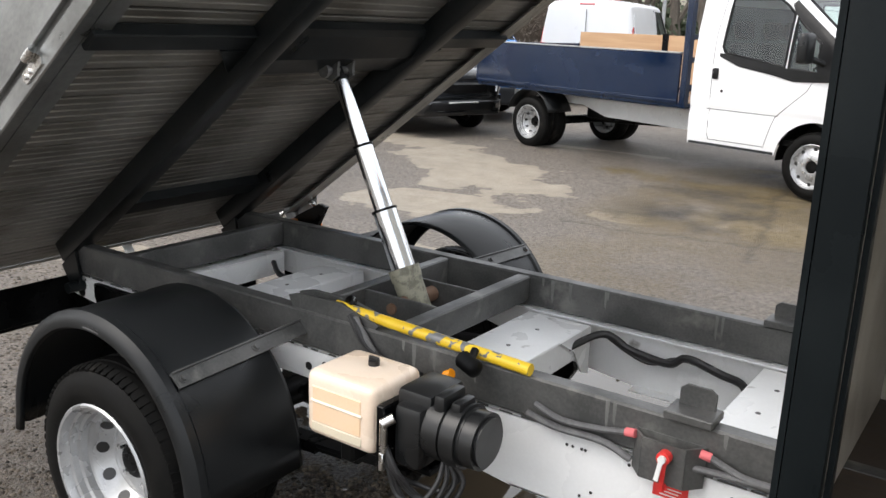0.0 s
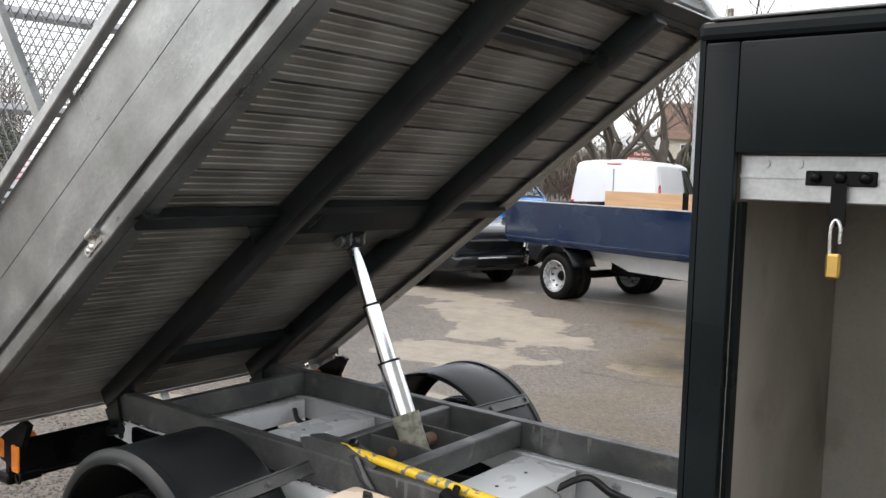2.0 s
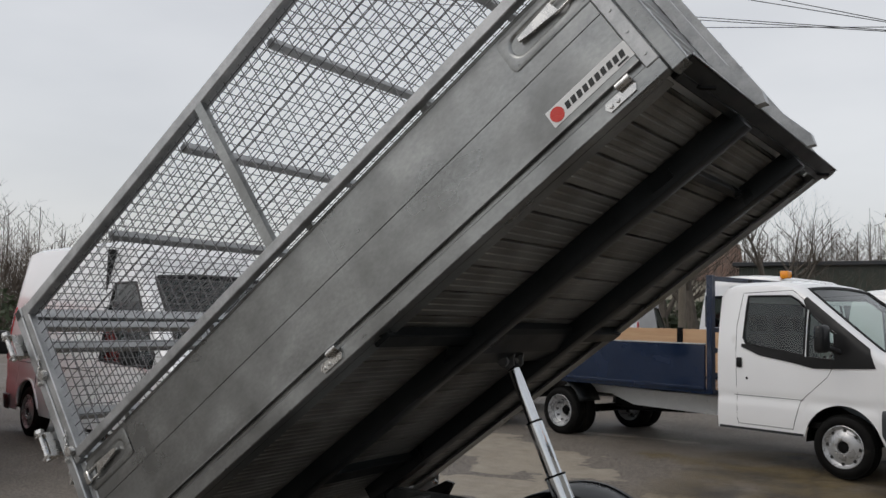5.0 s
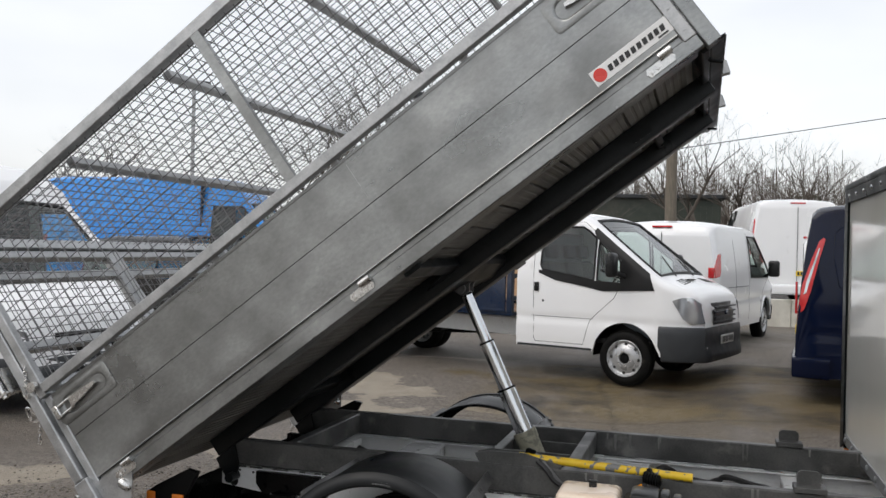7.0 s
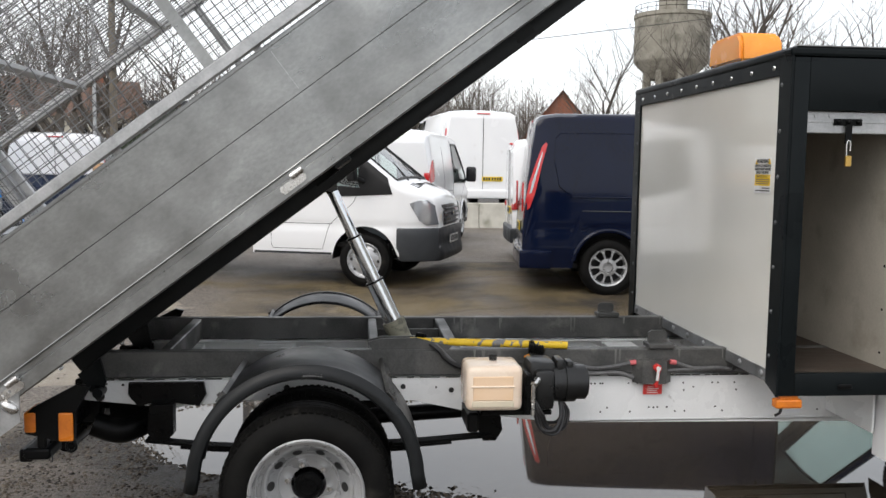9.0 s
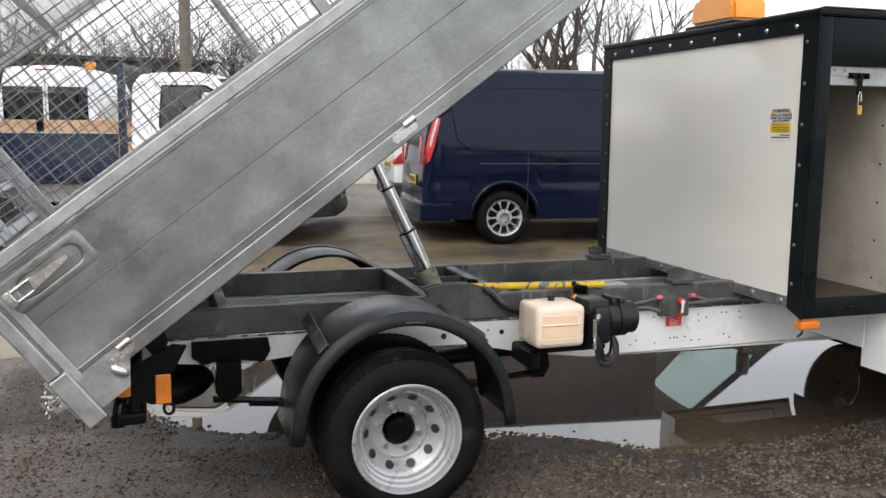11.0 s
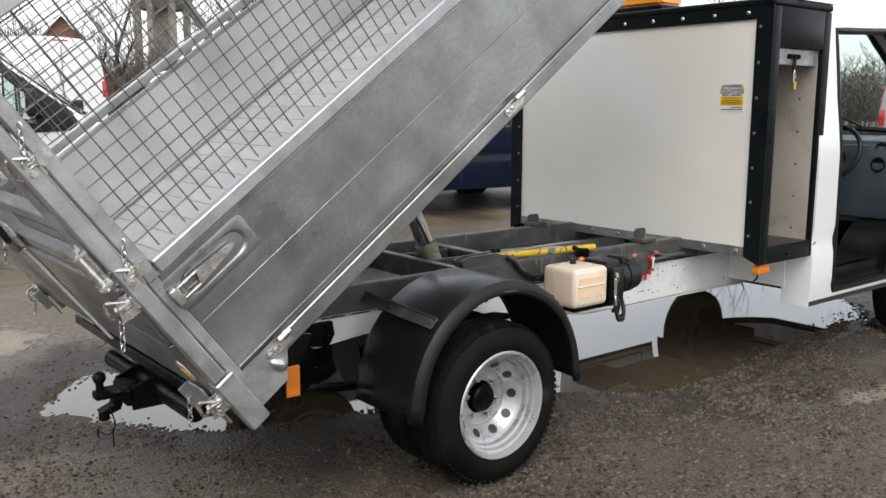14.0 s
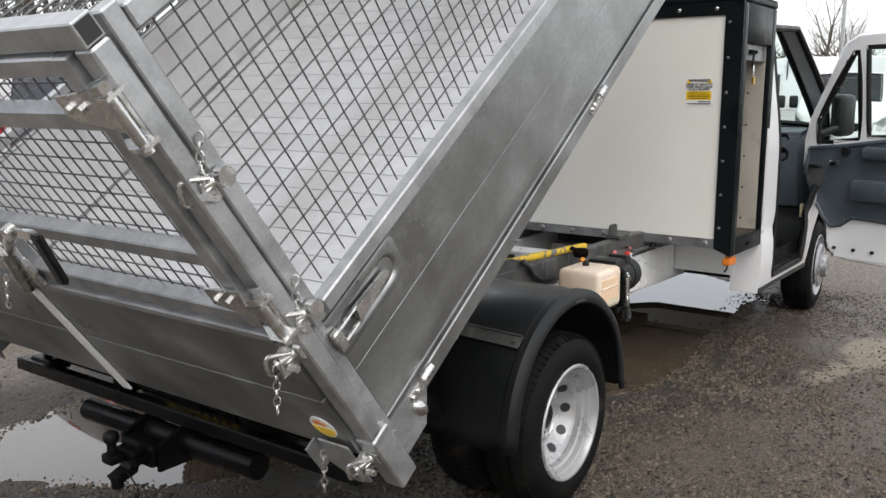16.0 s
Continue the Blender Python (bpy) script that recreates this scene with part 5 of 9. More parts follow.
for s in (-1, 1):
    # frame round each side opening, set between back and front panels
    y0, y1 = sorted((s * BY, s * (BY - 0.03)))
    for x0, x1, z0, z1 in ((BX0, BX0 + fr, BZ0, BZ1 - 0.04), (BX1 - 0.07, BX1, BZ0, BZ1 - 0.04), (BX0 + fr, BX1 - 0.07, 1.867, BZ1 - 0.04), (BX0 + fr, BX1 - 0.07, BZ0, 0.80)):
        b = bm_new()
        box(b, x0, x1, y0, y1, z0, z1, 0.005, seg=2)
        part("frame_bar", b, BOXBLACK, BOXP, "black powder-coated frame bar", smooth=True)
    # corner angle on the back face, its foot cut away
    b = bm_new()
    prism(b, [(s * (BY - 0.100), 0.742), (s * (BY - 0.002), BZ0 - 0.002), (s * (BY - 0.002), BZ1 - 0.035), (s * (BY - 0.100), BZ1 - 0.035)], "x", BX0 - 0.012, BX0 - 0.001)
    part("corner_angle", b, BOXBLACK, BOXP)
    b = bm_new()
    prism(b, [(BX0 + fr, 0.80), (BX0 + fr + 0.010, 0.80), (BX0 + fr + 0.010, 1.775), (BX0 + fr, 1.775)], "y", s * (BY - 0.03), s * (BY - 0.06))
    part("shutter_guide", b, BOXBLACK, BOXP)
b = bm_new()
box(b, BX0, BX0 + 0.02, -BY + 0.03, BY - 0.03, 0.775, BZ1 - 0.05)
part("back_panel", b, CREAM, BOXP, "glossy cream panel")
# inner faces use the darkened cream, so the box's inner shade is in the colour
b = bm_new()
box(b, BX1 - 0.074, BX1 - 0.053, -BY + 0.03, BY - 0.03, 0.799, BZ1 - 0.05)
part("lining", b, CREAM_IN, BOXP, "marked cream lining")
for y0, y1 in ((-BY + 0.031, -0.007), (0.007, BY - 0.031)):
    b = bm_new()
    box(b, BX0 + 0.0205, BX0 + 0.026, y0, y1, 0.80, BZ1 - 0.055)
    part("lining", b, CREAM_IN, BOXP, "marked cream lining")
b = bm_new()
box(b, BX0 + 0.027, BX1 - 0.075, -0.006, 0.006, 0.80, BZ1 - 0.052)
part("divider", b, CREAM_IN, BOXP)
b = bm_new()
box(b, BX0 + 0.02, BX1 - 0.02, -BY + 0.03, BY - 0.03, 0.775, 0.798)
part("box_floor", b, PLYFLOOR, BOXP, "worn brown ply floor")
b = bm_new()
box(b, BX0 - 0.016, BX1 + 0.006, -BY - 0.004, BY + 0.004, BZ1 - 0.038, BZ1, 0.012, seg=2)
part("box_roof", b, BOXBLACK, BOXP, "black box lid with rolled edge")
for s in (-1, 1):
    b = bm_new()
    box(b, BX0 + 0.01, BX1 + 0.004, min(s * (BY + 0.0045), s * (BY - 0.03)), max(s * (BY + 0.0045), s * (BY - 0.03)), BZ1 + 0.0005, BZ1 + 0.006, 0.002)
    part("lid_edge", b, TRIMSTEEL, BOXP, "pale rubbed lid edge")
b = bm_new()
box(b, BX0 - 0.006, BX0 + 0.0, -BY + 0.101, BY - 0.101, 0.742, 0.795, 0.001)
box(b, BX0, BX1, -BY + 0.1, BY - 0.1, 0.742, 0.774, 0.004)
part("lower_trim", b, TRIMSTEEL, BOXP, "grey steel trim with dome bolts")
def dots(name, material, parent, places, radius, flat=(0.6, 1, 1)):
    """Alike dome heads at the places given, on one mesh."""
    q = bm_new()
    bmesh.ops.create_uvsphere(q, u_segments=10, v_segments=6, radius=radius, matrix=Matrix.Diagonal((*flat, 1)))
    head = part(name, q, material, parent, smooth=True)
    head.location = places[0]
    for p in places[1:]:
        piece(name, head.data, parent, Matrix.Translation(p))


ROW9 = [-BY + 0.15 + k * (2 * BY - 0.3) / 8 for k in range(9)]
dots("dome_bolt", TRIMSTEEL, BOXP, [(BX0 - 0.006, y, 0.768) for y in ROW9], 0.0165)
dots("dome_bolt", ZINC, BOXP, [(BX0 - 0.012, y, BZ1 - 0.07) for y in ROW9], 0.011)
dots("frame_rivet", BOXEDGE, BOXP, [(BX0 - 0.012, s * (BY - 0.075), 0.86 + k * 0.185) for k in range(7) for s in (-1, 1)], 0.009)
dots("lining_bolt", BLACKSTEEL, BOXP, [(BX1 - 0.0745, s * (BY - 0.12), 0.86 + k * 0.185) for k in range(6) for s in (-1, 1)], 0.006)
for s in (-1, 1):
    b = bm_new()
    y0, y1 = sorted((s * (BY - 0.033), s * (BY - 0.075)))
    box(b, BX0 + fr + 0.001, BX1 - 0.071, y0, y1, 1.778, 1.866, 0.003)
    box(b, BX0 + fr + 0.002, BX1 - 0.072, min(s * (BY - 0.029), y1), max(s * (BY - 0.029), y0), 1.822, 1.829, 0.0)
    for dx in (0.05, 0.11, 0.36):
        rod(b, (BX0 + fr + dx, s * (BY - 0.033), 1.848), (BX0 + fr + dx, s * (BY - 0.030), 1.848), 0.008, 10)
    part("shutter_rail", b, GALV, BOXP, "aluminium shutter rail")
    b = bm_new()
    xc = BX0 + 0.250
    box(b, xc - 0.06, xc + 0.06, min(s * (BY - 0.025), s * (BY - 0.032)), max(s * (BY - 0.025), s * (BY - 0.032)), 1.810, 1.837, 0.002)
    for dx in (-0.042, 0, 0.042):
        bmesh.ops.create_uvsphere(b, u_segments=12, v_segments=8, radius=0.011, matrix=Matrix.Translation((xc + dx, s * (BY - 0.022), 1.825)))
    bar(b, (xc, s * (BY - 0.02), 1.815), (xc, s * (BY - 0.022), 1.738), 0.026, 0.006, up=(0, 1, 0))
    hasp = part("hasp", b, BLACKSTEEL, BOXP, "black hasp with dome bolts", smooth=True)
    b = bm_new()
    tube(b, bend([(xc - 0.008, s * (BY - 0.016), 1.686), (xc - 0.008, s * (BY - 0.016), 1.735), (xc, s * (BY - 0.016), 1.750), (xc + 0.008, s * (BY - 0.016), 1.735), (xc + 0.008, s * (BY - 0.016), 1.708)]), 0.0035, 8)
    part("shackle", b, ZINC, BOXP, smooth=True)
    b = bm_new()
    box(b, xc - 0.0125, xc + 0.0125, min(s * (BY - 0.006), s * (BY - 0.024)), max(s * (BY - 0.006), s * (BY - 0.024)), 1.645, 1.690, 0.004)
    part("padlock", b, BRASS, BOXP, "small brass padlock hanging open")
    b = bm_new()
    box(b, BX0 + 0.25, BX0 + 0.31, min(s * BY, s * (BY + 0.012)), max(s * BY, s * (BY + 0.012)), 0.735, 0.755, 0.004)
    part("catch", b, BLACKSTEEL, BOXP)
    b = bm_new()
    box(b, BX0 - 0.005, BX0 + 0.108, min(s * (BY - 0.05), s * (BY - 0.004)), max(s * (BY - 0.05), s * (BY - 0.004)), 0.652, 0.690, 0.008, seg=2)
    box(b, BX0 + 0.01, BX0 + 0.09, min(s * (BY - 0.04), s * (BY - 0.012)), max(s * (BY - 0.04), s * (BY - 0.012)), 0.689, 0.706, 0.002)
    part("marker_lamp", b, ORANGEDULL, BOXP, "amber side marker under the box")
    b = bm_new()
    tube(b, bend([(BX0 + 0.03, s * (BY - 0.03), 0.655), (BX0 + 0.025, s * (BY - 0.03), 0.63), (BX0 + 0.005, s * (BY - 0.035), 0.615)]), 0.006, 6)
    part("lamp_wire", b, CABLE, BOXP)
# warning label on the back panel
b = bm_new()
LY0, LY1, LZ0, LZ1 = -0.832, -0.678, 1.530, 1.680
box(b, BX0 - 0.0022, BX0 - 0.0006, LY0, LY1, LZ0, LZ1)
part("warning_label", b, STICKER, BOXP, "white and yellow warning label with black print")
b = bm_new()
box(b, BX0 - 0.003, BX0 - 0.0024, LY0 + 0.006, LY1 - 0.006, 1.561, 1.609)
part("label_band", b, STICKERY, BOXP)
for yt in (LY1 - 0.018, LY0 + 0.018):
    b = bm_new()
    prism(b, [(yt - 0.014, 1.653), (yt + 0.014, 1.653), (yt, 1.676)], "x", BX0 - 0.0032, BX0 - 0.0024)
    part("label_triangle", b, STICKERY, BOXP)
face = pose(BX0 - 0.0030, (LY0 + LY1) / 2, 0, 90, 0, -90)
for words, size, z in (("WARNING", 0.024, 1.665), ("NEVER GO BENEATH", 0.0158, 1.645), ("RAISED BODY UNLESS", 0.0150, 1.631), ("SAFELY PROPPED", 0.0155, 1.617), ("I M P O R T A N T", 0.0140, 1.600)):
    text_part("label_lettering", words, size, INK, BOXP, Matrix.Translation((0, 0, z)) @ face)
b = bm_new()
for k, w in enumerate((0.12, 0.125, 0.11)):
    box(b, BX0 - 0.0034, BX0 - 0.003, (LY0 + LY1) / 2 - w / 2, (LY0 + LY1) / 2 + w / 2, 1.586 - k * 0.009, 1.590 - k * 0.009)
for k, w in enumerate((0.07, 0.13)):
    box(b, BX0 - 0.0030, BX0 - 0.0024, LY0 + 0.008, LY0 + 0.008 + w, 1.549 - k * 0.011, 1.554 - k * 0.011)
part("label_bar", b, INK, BOXP)
# amber beacon bar on the box roof
b = bm_new()
prism(b, [(-0.13, BZ1 + 0.045), (0.27, BZ1 + 0.045), (0.265, BZ1 + 0.15), (0.23, BZ1 + 0.195), (-0.09, BZ1 + 0.195), (-0.125, BZ1 + 0.15)], "x", 2.08, 2.30)
bmesh.ops.bevel(b, geom=b.edges[:], offset=0.018, segments=2, affect="EDGES")
bea = part("beacon", b, ORANGE, TRUCK, "amber beacon on the box roof", smooth=True)
bea.location = (-0.016, 0.016, 0)
b = bm_new()
box(b, 2.06, 2.32, -0.15, 0.29, BZ1 + 0.002, BZ1 + 0.046, 0.006)
part("beacon_foot", b, BLACKSTEEL, bea)

# ==== vehicles: a lofted shell with cut windows, shared by all vans and cabs ====
def inside(poly, x, z):
    hit = False
    for (x0, z0), (x1, z1) in zip(poly, poly[1:] + poly[:1]):
        if (z0 > z) != (z1 > z) and x < (x1 - x0) * (z - z0) / (z1 - z0) + x0:
            hit = not hit
    return hit


class Shell:
    """A vehicle's skin. top: (x, z) along the roofline from tail to nose; arches: (x, radius); windows: outlines in (x, z)."""

    def __init__(self, top, z0, width, arches, belt=1.05, tumble=0.10, nose=0.55, pinch=0.30, corner=0.10, step=0.035, tail=0.25, tail_pinch=0.05, notch=None):
        self.top, self.z0, self.w, self.arches = top, z0, width / 2, arches
        self.belt, self.tumble, self.nose, self.pinch, self.corner, self.tail, self.tail_pinch = belt, tumble, nose, pinch, corner, tail, tail_pinch
        self.xr, self.xf = top[0][0], top[-1][0]
        n = int((self.xf - self.xr) / step)
        self.xs = [self.xr + (self.xf - self.xr) * k / n for k in range(n + 1)]
        self.rows, self.cols, self.notch = 44, 14, notch

    def zt(self, x):
        return float(np.interp(x, [p[0] for p in self.top], [p[1] for p in self.top]))

    def zb(self, x):
        z = self.z0
        for ax, ar in self.arches:
            if abs(x - ax) < ar:
                z = max(z, 0.34 + math.sqrt(ar * ar - (x - ax) ** 2) * 1.02)
        return z

    def y(self, x, z):
        """Half width of the side at a place."""
        w = self.w
        f = max(0.0, (x - (self.xf - self.nose)) / self.nose)
        w *= 1 - self.pinch * f ** 2.6
        r = max(0.0, ((self.xr + self.tail) - x) / self.tail)
        w *= 1 - self.tail_pinch * r ** 2
        if z > self.belt:
            w -= self.tumble * ((z - self.belt) / 0.9) ** 1.4
        if z < 0.55:
            w -= (0.55 - z) * 0.10
        w -= 0.012 * math.exp(-((z - 0.78) / 0.05) ** 2)
        return w

    def side(self, x, j):
        zb, zt = self.zb(x), self.zt(x)
        c = min(self.corner, (zt - zb) * 0.4)
        z = zb + (zt - zb) * j / self.rows
        y = self.y(x, min(z, zt - c))
        if z > zt - c:
            q = (z - (zt - c)) / c
            y -= c * (1 - math.sqrt(max(0.0, 1 - q * q)))
        return y, z

    def build(self, parent, paint, windows=(), screen=None, skip=(), label="", name="body_shell"):
        """The skin; windows on both sides, screen as (x0, x1, margin) in the roofline, skip: outlines left open on the right side only."""
        b = bm_new()
        S = []
        for x in self.xs:
            ring = []
            for s in (-1, 1):
                ring.append([b.verts.new((x, s * self.side(x, j)[0], self.side(x, j)[1])) for j in range(self.rows + 1)])
            S.append(ring)
        T = []
        for i, x in enumerate(self.xs):
            y0, z0 = self.side(x, self.rows)
            row = [S[i][0][-1]]
            for k in range(1, self.cols):
                t = -1 + 2 * k / self.cols
                row.append(b.verts.new((x, y0 * t, z0 + 0.035 * (1 - t * t))))
            row.append(S[i][1][-1])
            T.append(row)
        for i in range(len(self.xs) - 1):
            xc = (self.xs[i] + self.xs[i + 1]) / 2
            for j in range(self.rows):
                for s in (0, 1):
                    q = (S[i][s][j], S[i + 1][s][j], S[i + 1][s][j + 1], S[i][s][j + 1])
                    b.faces.new(q)
            for k in range(self.cols):
                if screen and screen[0] < xc < screen[1] and 0 < k < self.cols - 1:
                    continue
                b.faces.new((T[i][k], T[i][k + 1], T[i + 1][k + 1], T[i + 1][k]))
        for i in (0, -1):
            for j in range(self.rows):
                lo, hi = (S[i][0][j], S[i][1][j]), (S[i][0][j + 1], S[i][1][j + 1])
                if i == 0 and self.notch and hi[0].co.z < self.notch[1]:
                    # open under the rear wall, but for a strip at each side
                    for s, p, q in ((-1, lo[0], hi[0]), (1, lo[1], hi[1])):
                        b.faces.new((p, b.verts.new((p.co.x, s * self.notch[0], p.co.z)), b.verts.new((q.co.x, s * self.notch[0], q.co.z)), q))
                    continue
                b.faces.new((lo[0], lo[1], hi[1], hi[0]))
            b.faces.new([*T[i]])
        for poly, sides in [(p, (-1, 1)) for p in windows] + [(p, (-1,)) for p in skip]:
            self.cut(b, poly, sides)
        return part(name, b, paint, parent, label, smooth=True)

    def cut(self, b, poly, sides):
        """Cuts an opening with clean edges into the sides."""
        x0, x1, z0, z1 = min(p[0] for p in poly), max(p[0] for p in poly), min(p[1] for p in poly), max(p[1] for p in poly)
        for s in sides:
            def near():
                return [f for f in b.faces if f.calc_center_median().y * s > 0.3 and abs(f.normal.y) > 0.15 and x0 - 0.06 < f.calc_center_median().x < x1 + 0.06 and z0 - 0.06 < f.calc_center_median().z < z1 + 0.06]
            b.normal_update()
            for (ax_, az), (bx, bz) in zip(poly, poly[1:] + poly[:1]):
                lo, hi = (min(ax_, bx) - 0.06, max(ax_, bx) + 0.06), (min(az, bz) - 0.06, max(az, bz) + 0.06)
                fs = [f for f in near() if lo[0] < f.calc_center_median().x < lo[1] and hi[0] < f.calc_center_median().z < hi[1]]
                es, vs = {e for f in fs for e in f.edges}, {v for f in fs for v in f.verts}
                bmesh.ops.bisect_plane(b, geom=[*vs, *es, *fs], plane_co=(ax_, 0, az), plane_no=(bz - az, 0, ax_ - bx))
            b.normal_update()
            gone = [f for f in near() if inside(poly, f.calc_center_median().x, f.calc_center_median().z)]
            bmesh.ops.delete(b, geom=gone, context="FACES")

    def skin(self, x, z):
        """Half width at a place, with the rounded roof edge."""
        zt = self.zt(x)
        c = min(self.corner, (zt - self.zb(x)) * 0.4)
        z = min(z, zt - 0.004)
        y = self.y(x, min(z, zt - c))
        if z > zt - c:
            q = (z - (zt - c)) / c
            y -= c * (1 - math.sqrt(max(0.0, 1 - q * q)))
        return y

    def panel(self, parent, name, material, poly, push=0.010, label="", sides=(-1, 1), step=0.06):
        """A moulded piece on each side, set proud of the skin, with clean edges; poly in (x, z)."""
        x0, x1, z0, z1 = min(p[0] for p in poly), max(p[0] for p in poly), min(p[1] for p in poly), max(p[1] for p in poly)
        for s in sides:
            b = bm_new()
            b.faces.new([b.verts.new((x, 0, z)) for x, z in poly])
            for k in range(1, int((x1 - x0) / step) + 1):
                bmesh.ops.bisect_plane(b, geom=[*b.verts, *b.edges, *b.faces], plane_co=(x0 + k * step, 0, 0), plane_no=(1, 0, 0))
            for k in range(1, int((z1 - z0) / step) + 1):
                bmesh.ops.bisect_plane(b, geom=[*b.verts, *b.edges, *b.faces], plane_co=(0, 0, z0 + k * step), plane_no=(0, 0, 1))
            got = bmesh.ops.extrude_face_region(b, geom=b.faces[:])
            outer = {v for v in got["geom"] if isinstance(v, bmesh.types.BMVert)}
            for v in b.verts:
                x, z = v.co.x, min(v.co.z, self.zt(v.co.x) - 0.006)
                f = max(0.0, (x - (self.xf - self.nose)) / self.nose)
                d = push if v in outer else -0.006
                v.co = (x + d * f, s * (self.skin(x, z) + d * (1 - 0.5 * f)), z)
            part(name, b, material, parent, label, smooth=True)

    def tip(self, z, d):
        """Where the nose (d 1) or tail (d -1) stands at a height."""
        if d < 0:
            return self.xr
        return max(x for x in self.xs if self.zt(x) >= z - 1e-6) if self.zt(self.xf) < z else self.xf

    def wrap(self, parent, name, material, reach, z0, z1, push, d=1, label="", lip=0.05, half=None):
        """A band round the nose or tail, reaching back along both sides (or, with half, only across the middle)."""
        b = bm_new()
        rows = []
        levels = [(z0, -0.004), (z0 + 0.012, push * 0.8)] + [(z0 + 0.03 + (z1 - z0 - 0.06) * k / 5, push) for k in range(6)] + [(z1 - 0.012, push * 0.8), (z1, -0.004)]
        for z, p in levels:
            xe = self.tip(z, d)
            xs_ = [] if half else [xe - d * reach * (1 - k / 9) for k in range(10)]
            left = []
            for x in xs_:
                f = max(0.0, (d * (x - xe) + reach) / reach)
                left.append((x + d * p * f, self.skin(x, z) + p, z))
            w = half or self.skin(xe, z)
            across = [(xe + d * p * (1 + 1.2 * (1 - t * t)), t * w, z) for t in [-1 + 2 * k / 12 for k in range(1 if not half else 0, 12 if not half else 13)]]
            rows.append([b.verts.new((x, -y, zz)) for x, y, zz in left] + [b.verts.new(q) for q in across] + [b.verts.new(q) for q in left[::-1]])
        for r0, r1 in zip(rows, rows[1:]):
            for k in range(len(r0) - 1):
                b.faces.new((r0[k], r0[k + 1], r1[k + 1], r1[k]))
        return part(name, b, material, parent, label, smooth=True)

    def line(self, pts, s, off=0.004, n=8):
        """Points of a line on the skin, from (x, z) corners."""
        out = []
        for (x0, z0), (x1, z1) in zip(pts, pts[1:]):
            for k in range(n):
                x, z = x0 + (x1 - x0) * k / n, z0 + (z1 - z0) * k / n
                out.append((x, s * (self.y(x, z) + off), z))
        x, z = pts[-1]
        return out + [(x, s * (self.y(x, z) + off), z)]

    def glaze(self, parent, windows, glass, sides=(-1, 1), seal=0.014):
        for poly in windows:
            for s in sides:
                b = bm_new()
                pts = self.line(poly + poly[:1], s, -0.004, 4)[:-1]
                c = Vector(np.mean(pts, axis=0))
                c.y = s * (self.y(c.x, c.z) - 0.004)
                vs, cv = [b.verts.new(p) for p in pts], b.verts.new(c)
                for k in range(len(vs)):
                    b.faces.new((vs[k], vs[(k + 1) % len(vs)], cv))
                w = part("window", b, glass, parent, "tinted side window", smooth=True)
                w.visible_shadow = False
                b = bm_new()
                tube(b, self.line(poly + poly[:1], s, 0.0, 6)[:-1], seal, 6, close=True)
                part("window_seal", b, DARKTRIM, parent, smooth=True)

    def windscreen(self, parent, x0, x1, glass, seal=0.022):
        b = bm_new()
        grid = []
        n, m = 10, 12
        for i in range(n + 1):
            x = x0 + (x1 - x0) * i / n
            y0, z0 = self.side(x, self.rows)
            y0 -= (y0 * 2 / self.cols) * 0.8
            grid.append([b.verts.new((x, y0 * (-1 + 2 * k / m), z0 + 0.035 * (1 - (-1 + 2 * k / m) ** 2) + 0.003)) for k in range(m + 1)])
        for r0, r1 in zip(grid, grid[1:]):
            for k in range(m):
                b.faces.new((r0[k], r0[k + 1], r1[k + 1], r1[k]))
        ring = [v.co.copy() for v in grid[0]] + [r[-1].co.copy() for r in grid[1:-1]] + [v.co.copy() for v in grid[-1][::-1]] + [r[0].co.copy() for r in grid[-2:0:-1]]
        w = part("windscreen", b, glass, parent, "raked windscreen", smooth=True)
        w.visible_shadow = False
        b = bm_new()
        tube(b, ring, seal, 6, close=True)
        part("windscreen_seal", b, DARKTRIM, parent, smooth=True)

    def seams(self, parent, lines, r=0.0035, material=None):
        for pts in lines:
            for s in (-1, 1):
                b = bm_new()
                tube(b, self.line(pts, s, -0.001, 10), r, 5)
                part("panel_seam", b, material or DARKTRIM, parent)


def seat(parent, x, y, z):
    b = bm_new()
    box(b, x - 0.05, x + 0.45, y - 0.24, y + 0.24, z, z + 0.16, 0.05, seg=2)
    box(b, -0.09, 0.07, y - 0.24, y + 0.24, 0, 0.62, 0.06, m=pose(x - 0.02, 0, z + 0.10, 0, -12, 0), seg=2)
    box(b, -0.055, 0.055, y - 0.14, y + 0.14, 0.66, 0.86, 0.045, m=pose(x - 0.02, 0, z + 0.10, 0, -12, 0), seg=2)
    part("seat", b, SEATCLOTH, parent, "dark cloth seat with headrest", smooth=True)


def mirror(parent, x, y, z, s, arm=0.12):
    b = bm_new()
    box(b, x - 0.05, x + 0.06, min(y + s * arm, y + s * (arm + 0.20)), max(y + s * arm, y + s * (arm + 0.20)), z, z + 0.30, 0.045, seg=3)
    rod(b, (x + 0.10, y - s * 0.02, z + 0.0), (x, y + s * (arm + 0.02), z + 0.06), 0.03, 10)
    part("door_mirror", b, PLASTIC, parent, "black door mirror", smooth=True)


